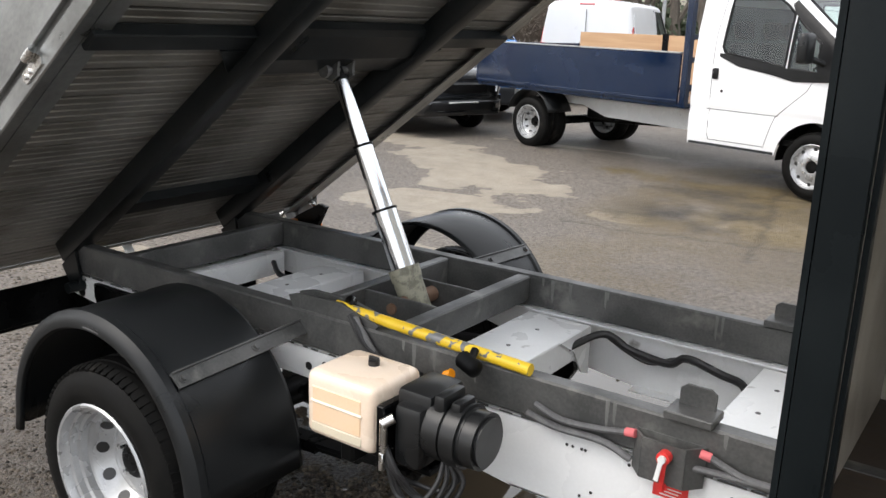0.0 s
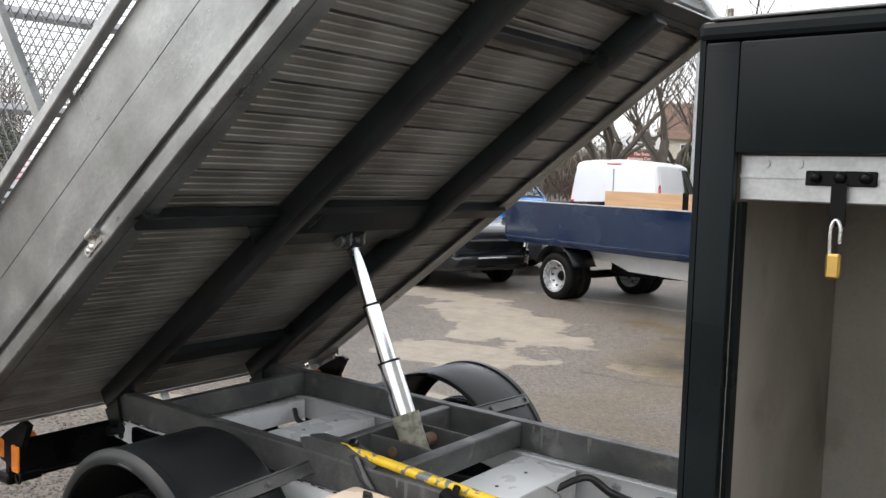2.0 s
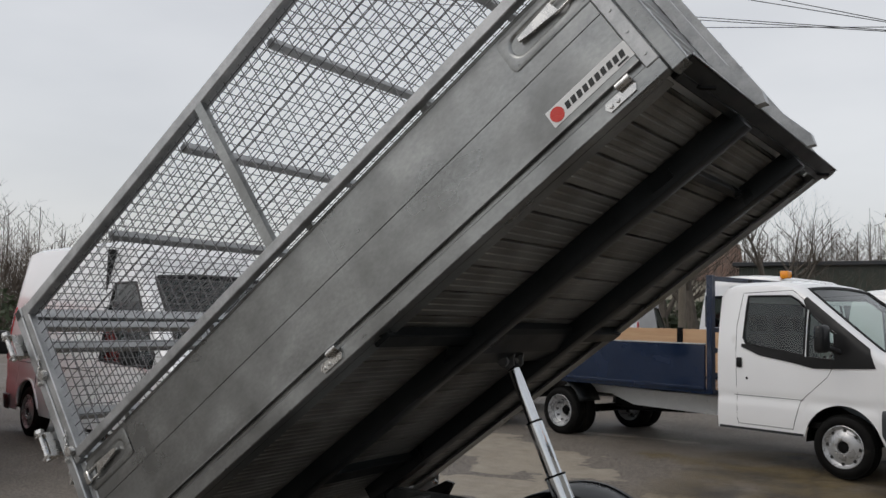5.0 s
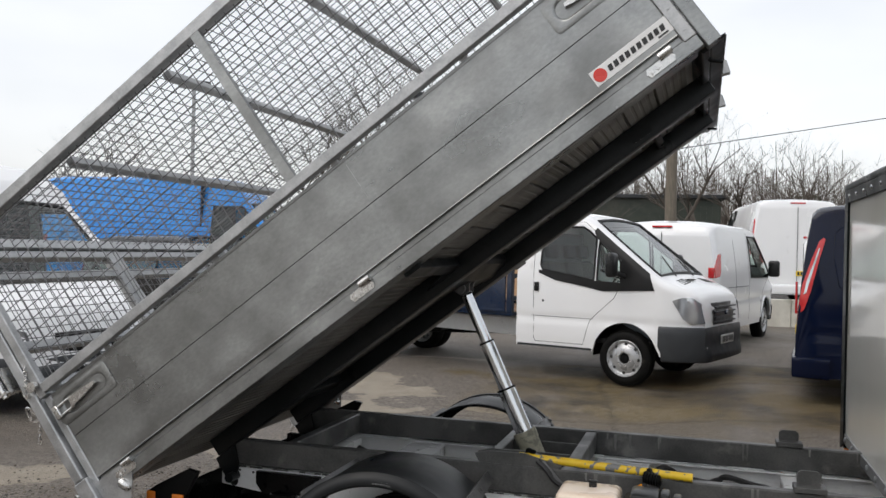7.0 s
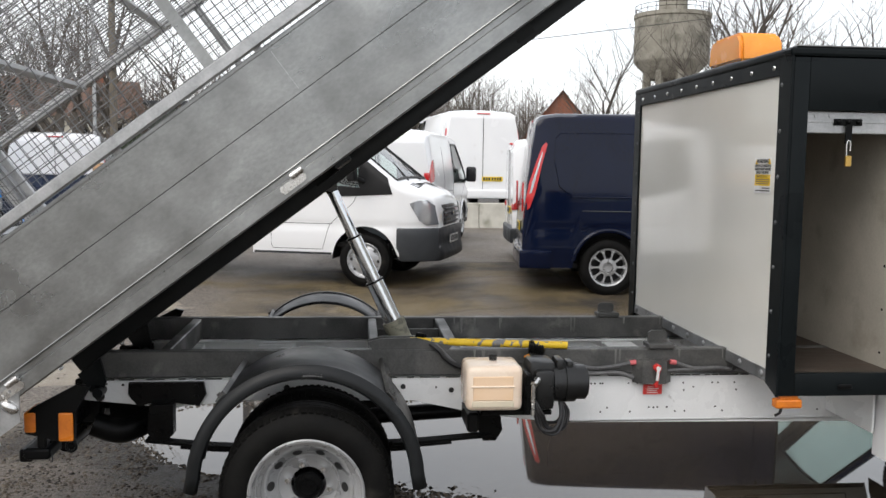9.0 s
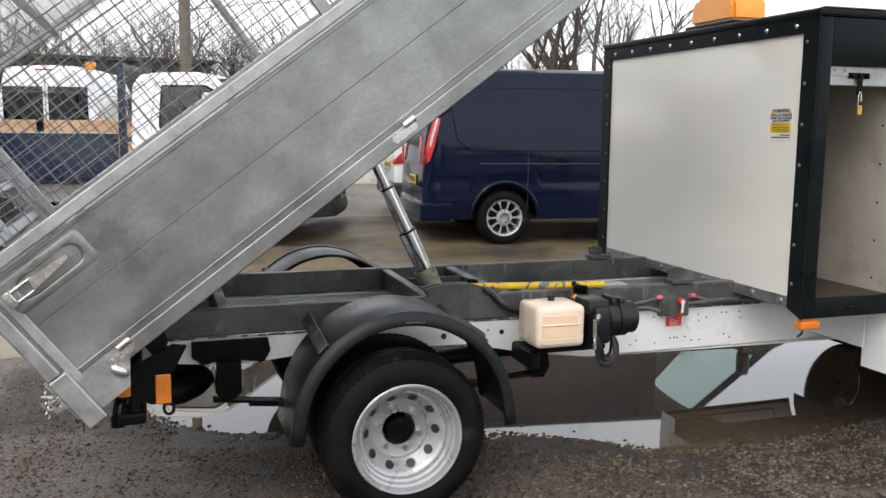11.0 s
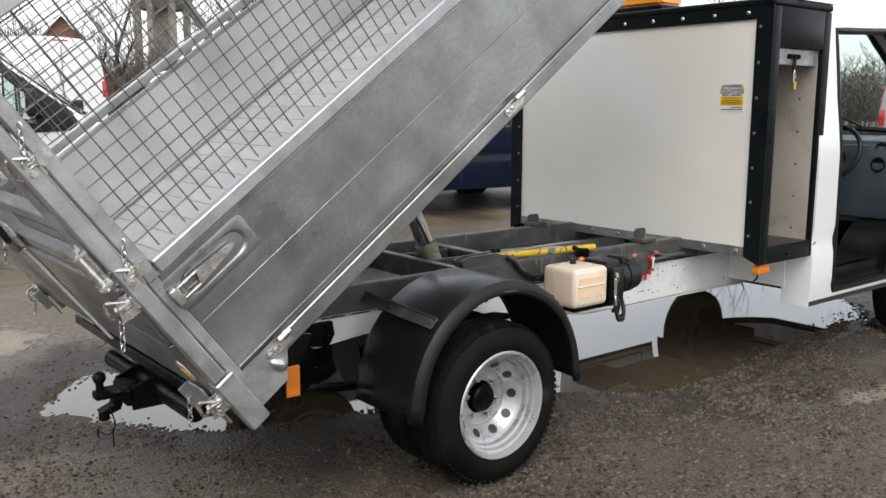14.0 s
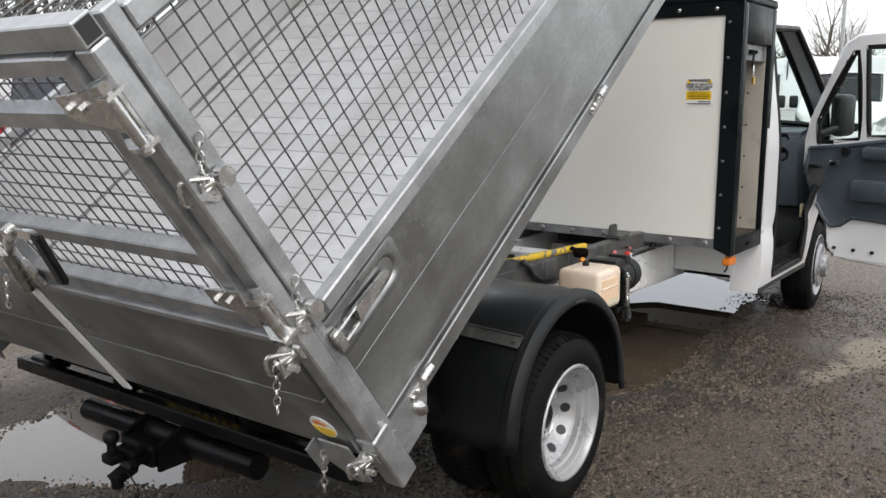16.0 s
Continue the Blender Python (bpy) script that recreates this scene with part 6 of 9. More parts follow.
def plate_bars(parent, x, y, z, d, material, w=0.52, h=0.11, turn=0.0):
    """A number plate facing d along x, its characters as plain bars."""
    b = bm_new()
    box(b, min(x, x + d * 0.008), max(x, x + d * 0.008), y - w / 2, y + w / 2, z - h / 2, z + h / 2, 0.002)
    p = part("number_plate", b, material, parent, "number plate with dark bars")
    b = bm_new()
    for k in range(7):
        yy = y - w * 0.42 + k * w * 0.125 + (w * 0.03 if k > 3 else 0)
        box(b, min(x + d * 0.009, x + d * 0.0105), max(x + d * 0.009, x + d * 0.0105), yy, yy + w * 0.08, z - h * 0.32, z + h * 0.32)
    part("plate_bar", b, INK, p)


CAB_TOP = [(-1.52, 1.93), (-1.46, 2.02), (-1.30, 2.05), (-0.85, 2.06), (-0.62, 2.02), (-0.50, 1.96), (0.36, 1.26), (0.46, 1.205), (0.72, 1.115), (0.83, 1.04), (0.89, 0.93), (0.925, 0.66), (0.935, 0.45)]
CAB_WIN = [[(-1.16, 1.88), (-0.62, 1.88), (-0.52, 1.82), (-0.42, 1.73), (-0.42, 1.19), (-1.14, 1.29), (-1.18, 1.36)], [(-0.38, 1.69), (-0.08, 1.44), (-0.06, 1.16), (-0.38, 1.18)]]
DOOR = [(-1.26, 0.50), (-1.28, 1.50), (-1.23, 1.92), (-0.60, 1.95), (-0.04, 1.49), (-0.03, 1.20), (-0.15, 0.98), (-0.30, 0.84), (-0.47, 0.68), (-0.56, 0.47), (-1.24, 0.47)]



def lift(z):
    """Heights of the cab's waist and roof over its sill."""
    return float(np.interp(z, (0.30, 0.47, 0.665, 1.09, 1.29, 2.06), (0.30, 0.47, 0.77, 1.18, 1.40, 2.13)))


CAB_TOP = [(x, lift(z)) for x, z in CAB_TOP]
CAB_WIN = [[(x, lift(z)) for x, z in p] for p in CAB_WIN]
DOOR = [(x, lift(z)) for x, z in DOOR]


def cab(parent, ax, z=0.0, open_door=False, name="cab"):
    """A white light-truck cab whose front axle stands at ax; with open_door the right door hangs open."""
    sh = Shell([(ax + x, zz) for x, zz in CAB_TOP], 0.40, 1.96, [(ax, 0.43)], belt=1.25, tumble=0.14, nose=0.62, pinch=0.30, corner=0.09, tail=0.1, tail_pinch=0.0, notch=(0.80, 0.74) if open_door else None)
    wins = [[(ax + x, zz) for x, zz in p] for p in CAB_WIN]
    # dark floor and walls added so the open space under the cab stays dark
    under = bm_new()
    box(under, ax - 1.515, ax - 1.24, -0.80, 0.80, 0.725, 0.745)
    box(under, ax - 1.24, ax - 1.22, -0.80, 0.80, 0.42, 0.745)
    for s in (-1, 1):
        box(under, ax - 1.515, ax - 1.22, s * 0.81 - 0.01, s * 0.81 + 0.01, 0.42, 0.745)
    door = [(ax + x, zz) for x, zz in DOOR]
    body = sh.build(parent, WHITEPAINT, wins, (ax - 0.52, ax + 0.38), [door] if open_door else (), "white painted cab", name)
    part("dark_recess", under, DARKTRIM, body)
    for s in (-1, 1):
        b = bm_new()
        box(b, ax - 1.545, ax - 1.535, min(s * 0.45, s * 0.83), max(s * 0.45, s * 0.83), 0.50, 0.70, 0.003)
        part("back_skirt", b, CHASSIS, body, "white steel skirt behind the cab")
    sh.glaze(body, wins, GLASS, (1,) if open_door else (-1, 1))
    sh.windscreen(body, ax - 0.50, ax + 0.37, GLASS)
    sides = (1,) if open_door else (-1, 1)
    sh.panel(body, "window_surround", DARKTRIM, [(ax + x, lift(zz)) for x, zz in ((-1.20, 1.29), (-0.42, 1.186), (-0.06, 1.156), (-0.062, 1.45), (-0.38, 1.70), (-0.42, 1.745), (-0.46, 1.82), (-0.43, 1.87), (0.30, 1.285), (0.37, 1.10), (-0.10, 1.075), (-0.30, 1.065), (-0.55, 1.115), (-0.95, 1.17), (-1.2, 1.255))], 0.011, "", sides, step=0.04)
    sh.wrap(body, "bumper", TRIM, 0.47, 0.34, 0.77, 0.024, 1, "dark grey plastic bumper")
    sh.wrap(body, "grille", DARKTRIM, 0.0, 0.775, 1.06, 0.020, 1, "black slatted grille", half=0.42)
    sh.panel(body, "headlamp", HEADLAMP, [(ax + x, lift(zz)) for x, zz in ((0.58, 0.985), (0.68, 1.025), (0.78, 1.03), (0.86, 0.96), (0.905, 0.71), (0.77, 0.70), (0.70, 0.76))], 0.014, "clear tall headlamp", step=0.03)
    for s in (-1, 1):
        b = bm_new()
        for k in range(4):
            x0 = ax + 0.48 + 0.032 * k
            bar(b, (x0, s * 0.30, sh.zt(x0) + 0.030), (x0 + 0.02, s * 0.58, sh.zt(x0 + 0.02) + 0.016), 0.024, 0.010)
        part("bonnet_vent", b, DARKTRIM, body, "black slatted bonnet vent")
    sh.panel(body, "sill", TRIM, [(ax - 1.50, 0.402), (ax - 0.44, 0.402), (ax - 0.44, 0.43), (ax - 1.50, 0.43)], 0.006)
    for s in sides:
        for pts in ([*door, door[0]], [(ax - 1.30, 0.80), (ax - 0.42, 0.80)]):
            b = bm_new()
            tube(b, sh.line(pts, s, -0.001, 8), 0.004, 5)
            part("panel_seam", b, TRIM, body)
        b = bm_new()
        yy = s * (sh.y(ax - 1.2, 1.17) + 0.012)
        box(b, ax - 1.255, ax - 1.19, yy - 0.014, yy + 0.014, 1.12, 1.24, 0.012, seg=2)
        part("door_handle", b, DARKTRIM, body, smooth=True)
        b = bm_new()
        rod(b, (ax - 1.13, s * (sh.y(ax - 1.13, 1.0) - 0.004), 1.0), (ax - 1.13, s * (sh.y(ax - 1.13, 1.0) + 0.003), 1.0), 0.016, 12)
        part("lock_barrel", b, DARKTRIM, body)
        b = bm_new()
        for k in range(7):
            x0 = ax - 0.98 + k * 0.055
            yq = s * (sh.y(x0, 1.335 - k * 0.008) + 0.008)
            box(b, x0, x0 + 0.042, yq - 0.001, yq + 0.001, 1.298 - k * 0.011, 1.328 - k * 0.011)
        part("model_mark", b, STICKER, body)
        mirror(body, ax - 0.10, s * sh.y(ax - 0.1, 1.35), 1.34, s)
    for k in range(4):
        b = bm_new()
        box(b, ax + 0.925, ax + 0.952, -0.42, 0.42, 0.81 + k * 0.06, 0.832 + k * 0.06, 0.004)
        part("grille_slat", b, TRIM, body)
    b = bm_new()
    bmesh.ops.create_uvsphere(b, u_segments=20, v_segments=8, radius=0.075, matrix=Matrix.Translation((ax + 0.955, 0, 0.93)) @ Matrix.Diagonal((0.14, 1, 0.45, 1)))
    part("nose_badge", b, NAVYBED, body, "plain oval badge", smooth=True)
    plate_bars(body, ax + 0.968, 0, 0.60, 1, PLATEW)
    for y0 in (-0.35, 0.30):
        b = bm_new()
        rod(b, (ax + 0.42, y0, sh.zt(ax + 0.42) + 0.035), (ax + 0.10, y0 + 0.35, sh.zt(ax + 0.10) + 0.035), 0.008, 6)
        part("wiper", b, DARKTRIM, body)
    b = bm_new()
    for k in range(8):
        box(b, ax + 0.46, ax + 0.56, 0.45 + k * 0.03 - 0.7, 0.465 + k * 0.03 - 0.7, sh.zt(ax + 0.51) + 0.025, sh.zt(ax + 0.51) + 0.040)
    part("bonnet_vent", b, DARKTRIM, body)
    # inside: floor, bulkhead, dash, wheel, seats, roof lining
    b = bm_new()
    box(b, ax - 1.46, ax + 0.30, -0.86, 0.86, 0.50, 0.56)
    box(b, ax + 0.30, ax + 0.34, -0.80, 0.80, 0.40, 1.15)
    box(b, ax - 0.46, ax + 0.50, -0.62, 0.62, 0.42, 0.50)
    part("cab_floor", b, DARKTRIM, body)
    b = bm_new()
    box(b, ax - 1.47, ax - 1.44, -0.86, 0.86, 0.56, 1.90, 0.005)
    part("cab_bulkhead", b, DASH, body)
    b = bm_new()
    prism(b, [(ax - 0.12, 0.76), (ax + 0.28, 0.58), (ax + 0.30, 1.30), (ax + 0.10, 1.36), (ax - 0.16, 1.32), (ax - 0.22, 1.19)], "y", -0.84, 0.84)
    bmesh.ops.bevel(b, geom=b.edges[:], offset=0.03, segments=2, affect="EDGES")
    part("dashboard", b, DASH, body, "blue-grey moulded dashboard", smooth=True)
    b = bm_new()
    tube(b, [(ax - 0.32 + 0.08 * math.sin(a), -0.42 + 0.20 * math.cos(a), 1.24 + 0.185 * math.sin(a)) for a in [k * math.tau / 24 for k in range(24)]], 0.016, 8, close=True)
    rod(b, (ax - 0.30, -0.42, 1.24), (ax - 0.10, -0.42, 1.17), 0.05, 12)
    part("steering_wheel", b, DARKTRIM, body, smooth=True)
    for y0 in () if open_door else (-0.45, 0.12, 0.52):
        seat(body, ax - 1.12, y0, 0.80)
        b = bm_new()
        box(b, ax - 1.15, ax - 0.7, y0 - 0.2, y0 + 0.2, 0.56, 0.80, 0.01)
        part("seat_base", b, DARKTRIM, body)
    # wheel-arch liners
    for s in (-1, 1):
        b = bm_new()
        pts = [(ax + 0.45 * math.cos(a), 0.34 + 0.45 * math.sin(a)) for a in [math.pi * k / 16 for k in range(17)]]
        for (x0, z0), (x1, z1) in zip(pts, pts[1:]):
            b.faces.new([b.verts.new(p) for p in ((x0, s * 0.90, z0), (x1, s * 0.90, z1), (x1, s * 0.55, z1), (x0, s * 0.55, z0))])
        b.faces.new([b.verts.new((x, s * 0.55, zz)) for x, zz in pts])
        bmesh.ops.remove_doubles(b, verts=b.verts, dist=0.001)
        part("arch_liner", b, DARKTRIM, body, smooth=True)
    return body, sh


# our own truck's cab with the driver's door hanging open
own, own_sh = cab(TRUCK, WB, open_door=True, name="cab")
b = bm_new()
ax = WB
tube(b, own_sh.line([(ax + x, z) for x, z in DOOR + DOOR[:1]], -1, -0.012, 6)[:-1], 0.022, 8, close=True)
part("door_seal", b, DARKTRIM, own, "black rubber door seal", smooth=True)
b = bm_new()
box(b, ax - 1.28, ax - 0.46, -0.95, -0.80, 0.47, 0.50, 0.004)
box(b, ax - 1.26, ax - 0.48, -0.84, -0.80, 0.50, 0.56, 0.004)
part("step_plate", b, DARKTRIM, own, "ribbed black step plate")
b = bm_new()
box(b, ax - 0.36, ax - 0.30, -0.905, -0.892, 0.74, 0.83, 0.0)
part("paint_code_sticker", b, mat("pale_yellow_sticker", (0.62, 0.56, 0.36), (0.58, 0.52, 0.32), rough=0.5, bump=0), own)
for z in (0.98, 1.22):
    b = bm_new()
    box(b, ax - 0.24, ax - 0.17, -0.965, -0.91, z, z + 0.06, 0.006)
    part("door_hinge", b, DARKTRIM, own)
b = bm_new()
rod(b, (ax - 0.26, -0.92, 1.10), (ax - 0.40, -1.02, 1.10), 0.012, 8)
part("door_check", b, DARKTRIM, own)
for z, r in ((1.17, 0.045), (1.28, 0.035)):
    b = bm_new()
    tube(b, [(ax - 0.205 + (z - 1.19) * 0.3, -0.70 + r * math.cos(a), z + r * math.sin(a)) for a in [k * math.tau / 20 for k in range(20)]], 0.007, 6, close=True)
    rod(b, (ax - 0.19 + (z - 1.19) * 0.3, -0.70, z), (ax - 0.20 + (z - 1.19) * 0.3, -0.70, z), r * 0.9, 20)
    part("air_vent", b, DARKTRIM, own, "round black air vent", smooth=True)
# the open door: local frame with its hinge line at the origin, reaching along -x when shut
DM = pose(ax - 0.22, -0.955, 0, 0, 0, 74)
dsk = [(-1.16, 0.50), (-1.18, 1.55), (-1.14, 1.94), (-0.60, 1.985), (-0.32, 1.972), (-0.235, 1.93), (0.03, 1.42), (0.07, 1.28), (0.075, 1.08), (0.0, 0.90), (-0.10, 0.78), (-0.13, 0.68), (-0.15, 0.53), (-0.20, 0.49), (-0.28, 0.475), (-1.14, 0.445)]
dwin = [[(-1.06, 1.89), (-0.365, 1.905), (-0.365, 1.31), (-1.06, 1.34)], [(-0.315, 1.89), (-0.275, 1.885), (0.0, 1.40), (-0.01, 1.25), (-0.315, 1.30)]]
b = bm_new()


def door_y(z):
    return -0.012 + (0.14 * ((z - 1.15) / 0.9) ** 1.4 if z > 1.15 else 0.0) + (0.05 * (0.55 - z) if z < 0.55 else 0)


def flat_sheet(b, outline, holes, y_off, step=0.03):
    x0, x1 = min(p[0] for p in outline), max(p[0] for p in outline)
    z0, z1 = min(p[1] for p in outline), max(p[1] for p in outline)
    nx, nz = int((x1 - x0) / step) + 1, int((z1 - z0) / step) + 1
    V = {}

    def at(i, j):
        if (i, j) not in V:
            x, z = x0 + i * step, z0 + j * step
            V[i, j] = b.verts.new((x, door_y(z) + y_off, z))
        return V[i, j]
    for i in range(nx):
        for j in range(nz):
            xc, zc = x0 + (i + 0.5) * step, z0 + (j + 0.5) * step
            if inside(outline, xc, zc) and not any(inside(h, xc, zc) for h in holes):
                b.faces.new((at(i, j), at(i + 1, j), at(i + 1, j + 1), at(i, j + 1)))


flat_sheet(b, dsk, dwin, 0.0)
flat_sheet(b, dsk, dwin, 0.045)
tube(b, [(x, door_y(z) + 0.022, z) for x, z in dsk], 0.022, 8, close=True)
DOOROB = part("open_door", b, WHITEPAINT, TRUCK, "white driver's door standing open", smooth=True)
DOOROB.matrix_basis = DM
for poly in dwin:
    b = bm_new()
    b.faces.new([b.verts.new((x, door_y(z) + 0.02, z)) for x, z in poly])
    w = part("door_window", b, GLASS, DOOROB, "clear door window")
    w.visible_shadow = False
    b = bm_new()
    tube(b, [(x, door_y(z) + 0.022, z) for x, z in poly], 0.024, 8, close=True)
    part("window_seal", b, DARKTRIM, DOOROB, smooth=True)
b = bm_new()
trim_out = [(-1.12, 1.31), (-0.533, 1.295), (-0.25, 1.25), (0.033, 1.223), (0.060, 1.08), (-0.007, 0.894), (-0.10, 0.74), (-0.156, 0.685), (-0.22, 0.70), (-0.304, 0.761), (-0.581, 0.752), (-1.12, 0.78)]
flat_sheet(b, trim_out, (), 0.062)
tube(b, [(x, door_y(z) + 0.054, z) for x, z in trim_out], 0.016, 8, close=True)
box(b, -1.08, -0.30, 0.055, 0.13, 0.88, 1.03, 0.03, seg=2)
box(b, -1.02, -0.36, 0.055, 0.11, 1.16, 1.25, 0.025, seg=2)
part("door_card", b, DASH, DOOROB, "blue-grey moulded door card with pocket", smooth=True)
b = bm_new()
rod(b, (-0.035, 0.062, 1.02), (-0.035, 0.066, 1.02), 0.065, 28)
part("speaker_grille", b, SUBFRAME, DOOROB)
b = bm_new()
box(b, -0.20, -0.13, 0.066, 0.085, 1.115, 1.155, 0.012, seg=2)
part("door_lever", b, ZINC, DOOROB, smooth=True)
b = bm_new()
rod(b, (-0.245, 0.06, 1.215), (-0.245, 0.10, 1.215), 0.026, 16)
part("mirror_knob", b, PLASTIC, DOOROB, smooth=True)
for x in (-1.04, -0.92, -0.80, -0.60, -0.46, -0.33, -0.19):
    b = bm_new()
    rod(b, (x, 0.034, 0.535), (x, 0.0475, 0.535), 0.012, 12)
    part("drain_hole", b, INK, DOOROB)
mirror(DOOROB, -0.05, -0.02, 1.30, -1, 0.10)


# ==== the white and navy dropside truck across the yard ====
def dropside_truck(m):
    t = thing("dropside_truck", "white cab dropside truck with navy blue bed and plywood sides", "truck", m)
    wb2 = 4.15
    cab(t, wb2, name="cab")
    for sy, f in ((-0.87, 0), (0.87, 180)):
        wheel(t, pose(0, sy, 0.342, 0, 15, f))
        wheel(t, pose(wb2, sy, 0.342, 0, 15, f), dual=False)
    for sy, f in ((-0.65, 180), (0.65, 0)):
        wheel(t, pose(0, sy, 0.342, 0, 40, f))
    for s in (-1, 1):
        b = bm_new()
        prism(b, [(-0.9, 0.62), (0.5, 0.60), (0.9, 0.48), (2.7, 0.46), (2.7, 0.70), (-0.9, 0.70)], "y", s * 0.43, s * 0.40)
        part("chassis_rail", b, CHASSIS, t, "white chassis rail")
        b = bm_new()
        pts = [(0.43 * math.cos(a), 0.36 + 0.43 * math.sin(a)) for a in [radians(20 + 140 * k / 16) for k in range(17)]]
        for (x0, z0), (x1, z1) in zip(pts, pts[1:]):
            b.faces.new([b.verts.new(p) for p in ((x0, s * 0.99, z0), (x1, s * 0.99, z1), (x1, s * 0.56, z1), (x0, s * 0.56, z0))])
        bmesh.ops.remove_doubles(b, verts=b.verts, dist=0.001)
        gd = part("mudguard", b, GUARD, t, smooth=True)
        md = gd.modifiers.new("thick", "SOLIDIFY")
        md.thickness = 0.012
        # dropside
        b = bm_new()
        box(b, -1.05, 2.47, min(s * 1.02, s * 0.985), max(s * 1.02, s * 0.985), 0.85, 1.365, 0.006)
        box(b, -1.05, 2.47, min(s * 1.03, s * 0.985), max(s * 1.03, s * 0.985), 0.82, 0.855, 0.004)
        part("dropside", b, NAVYBED, t, "glossy navy steel dropside")
        for x in (0.0, 1.6):
            b = bm_new()
            box(b, x - 0.05, x + 0.05, min(s * 1.02, s * 1.035), max(s * 1.02, s * 1.035), 0.84, 0.87, 0.004)
            part("hinge", b, NAVYBED, t)
        if s > 0:
            for x0, x1 in ((-1.0, 0.60), (0.70, 2.24)):
                b = bm_new()
                box(b, x0, x1, min(s * 0.965, s * 0.983), max(s * 0.965, s * 0.983), 0.85, 1.54, 0.002)
                part("plywood_board", b, PLYWOOD, t, "pale plywood greedy board")
            b = bm_new()
            box(b, 0.60, 0.70, min(s * 0.95, s * 0.99), max(s * 0.95, s * 0.99), 0.83, 1.56, 0.004)
            part("centre_stake", b, BLACKSTEEL, t)
        b = bm_new()
        box(b, -1.05, 2.47, min(s * 1.024, s * 0.981), max(s * 1.024, s * 0.981), 1.366, 1.385, 0.004)
        part("dropside_cap", b, GALV, t, "grey capping on the dropside")
        b = bm_new()
        box(b, 2.48, 2.56, min(s * 1.0, s * 0.92), max(s * 1.0, s * 0.92), 0.80, 2.22, 0.006)
        part("headboard_post", b, NAVYBED, t, "navy headboard post")
    b = bm_new()
    box(b, -1.06, 2.57, -1.0, 1.0, 0.77, 0.825, 0.004)
    part("bed_floor", b, NAVYBED, t)
    b = bm_new()
    box(b, -1.09, -1.055, -1.02, 1.02, 0.83, 1.365, 0.006)
    part("tailboard", b, NAVYBED, t)
    for z in (1.0, 1.3, 1.55, 2.18):
        b = bm_new()
        box(b, 2.50, 2.54, -0.92, 0.92, z - 0.03, z + 0.03, 0.004)
        part("headboard_rail", b, NAVYBED, t)
    b = bm_new()
    rod(b, (0, -0.6, 0.342), (0, 0.6, 0.342), 0.06, 12)
    rod(b, (0, 0, 0.36), (2.6, 0, 0.5), 0.04, 12)
    box(b, 0.55, 1.15, 0.1, 0.38, 0.40, 0.62, 0.03)
    box(b, 0.5, 1.0, -0.38, -0.1, 0.42, 0.66, 0.03)
    part("running_gear", b, BLACKSTEEL, t)
    for s in (-0.55, 0.55):
        b = bm_new()
        rod(b, (2.8, s, 2.10), (2.8, s, 2.17), 0.03, 10)
        part("roof_lamp", b, DARKTRIM, t)
    return t


TW_HEAD = -17.5
tw_r = Vector((math.sin(radians(TW_HEAD)), -math.cos(radians(TW_HEAD)), 0))
tw_o = Vector((-3.692, 8.042, 0)) - tw_r * 0.96
dropside_truck(pose(tw_o.x, tw_o.y, 0.090, 0, 0, TW_HEAD))


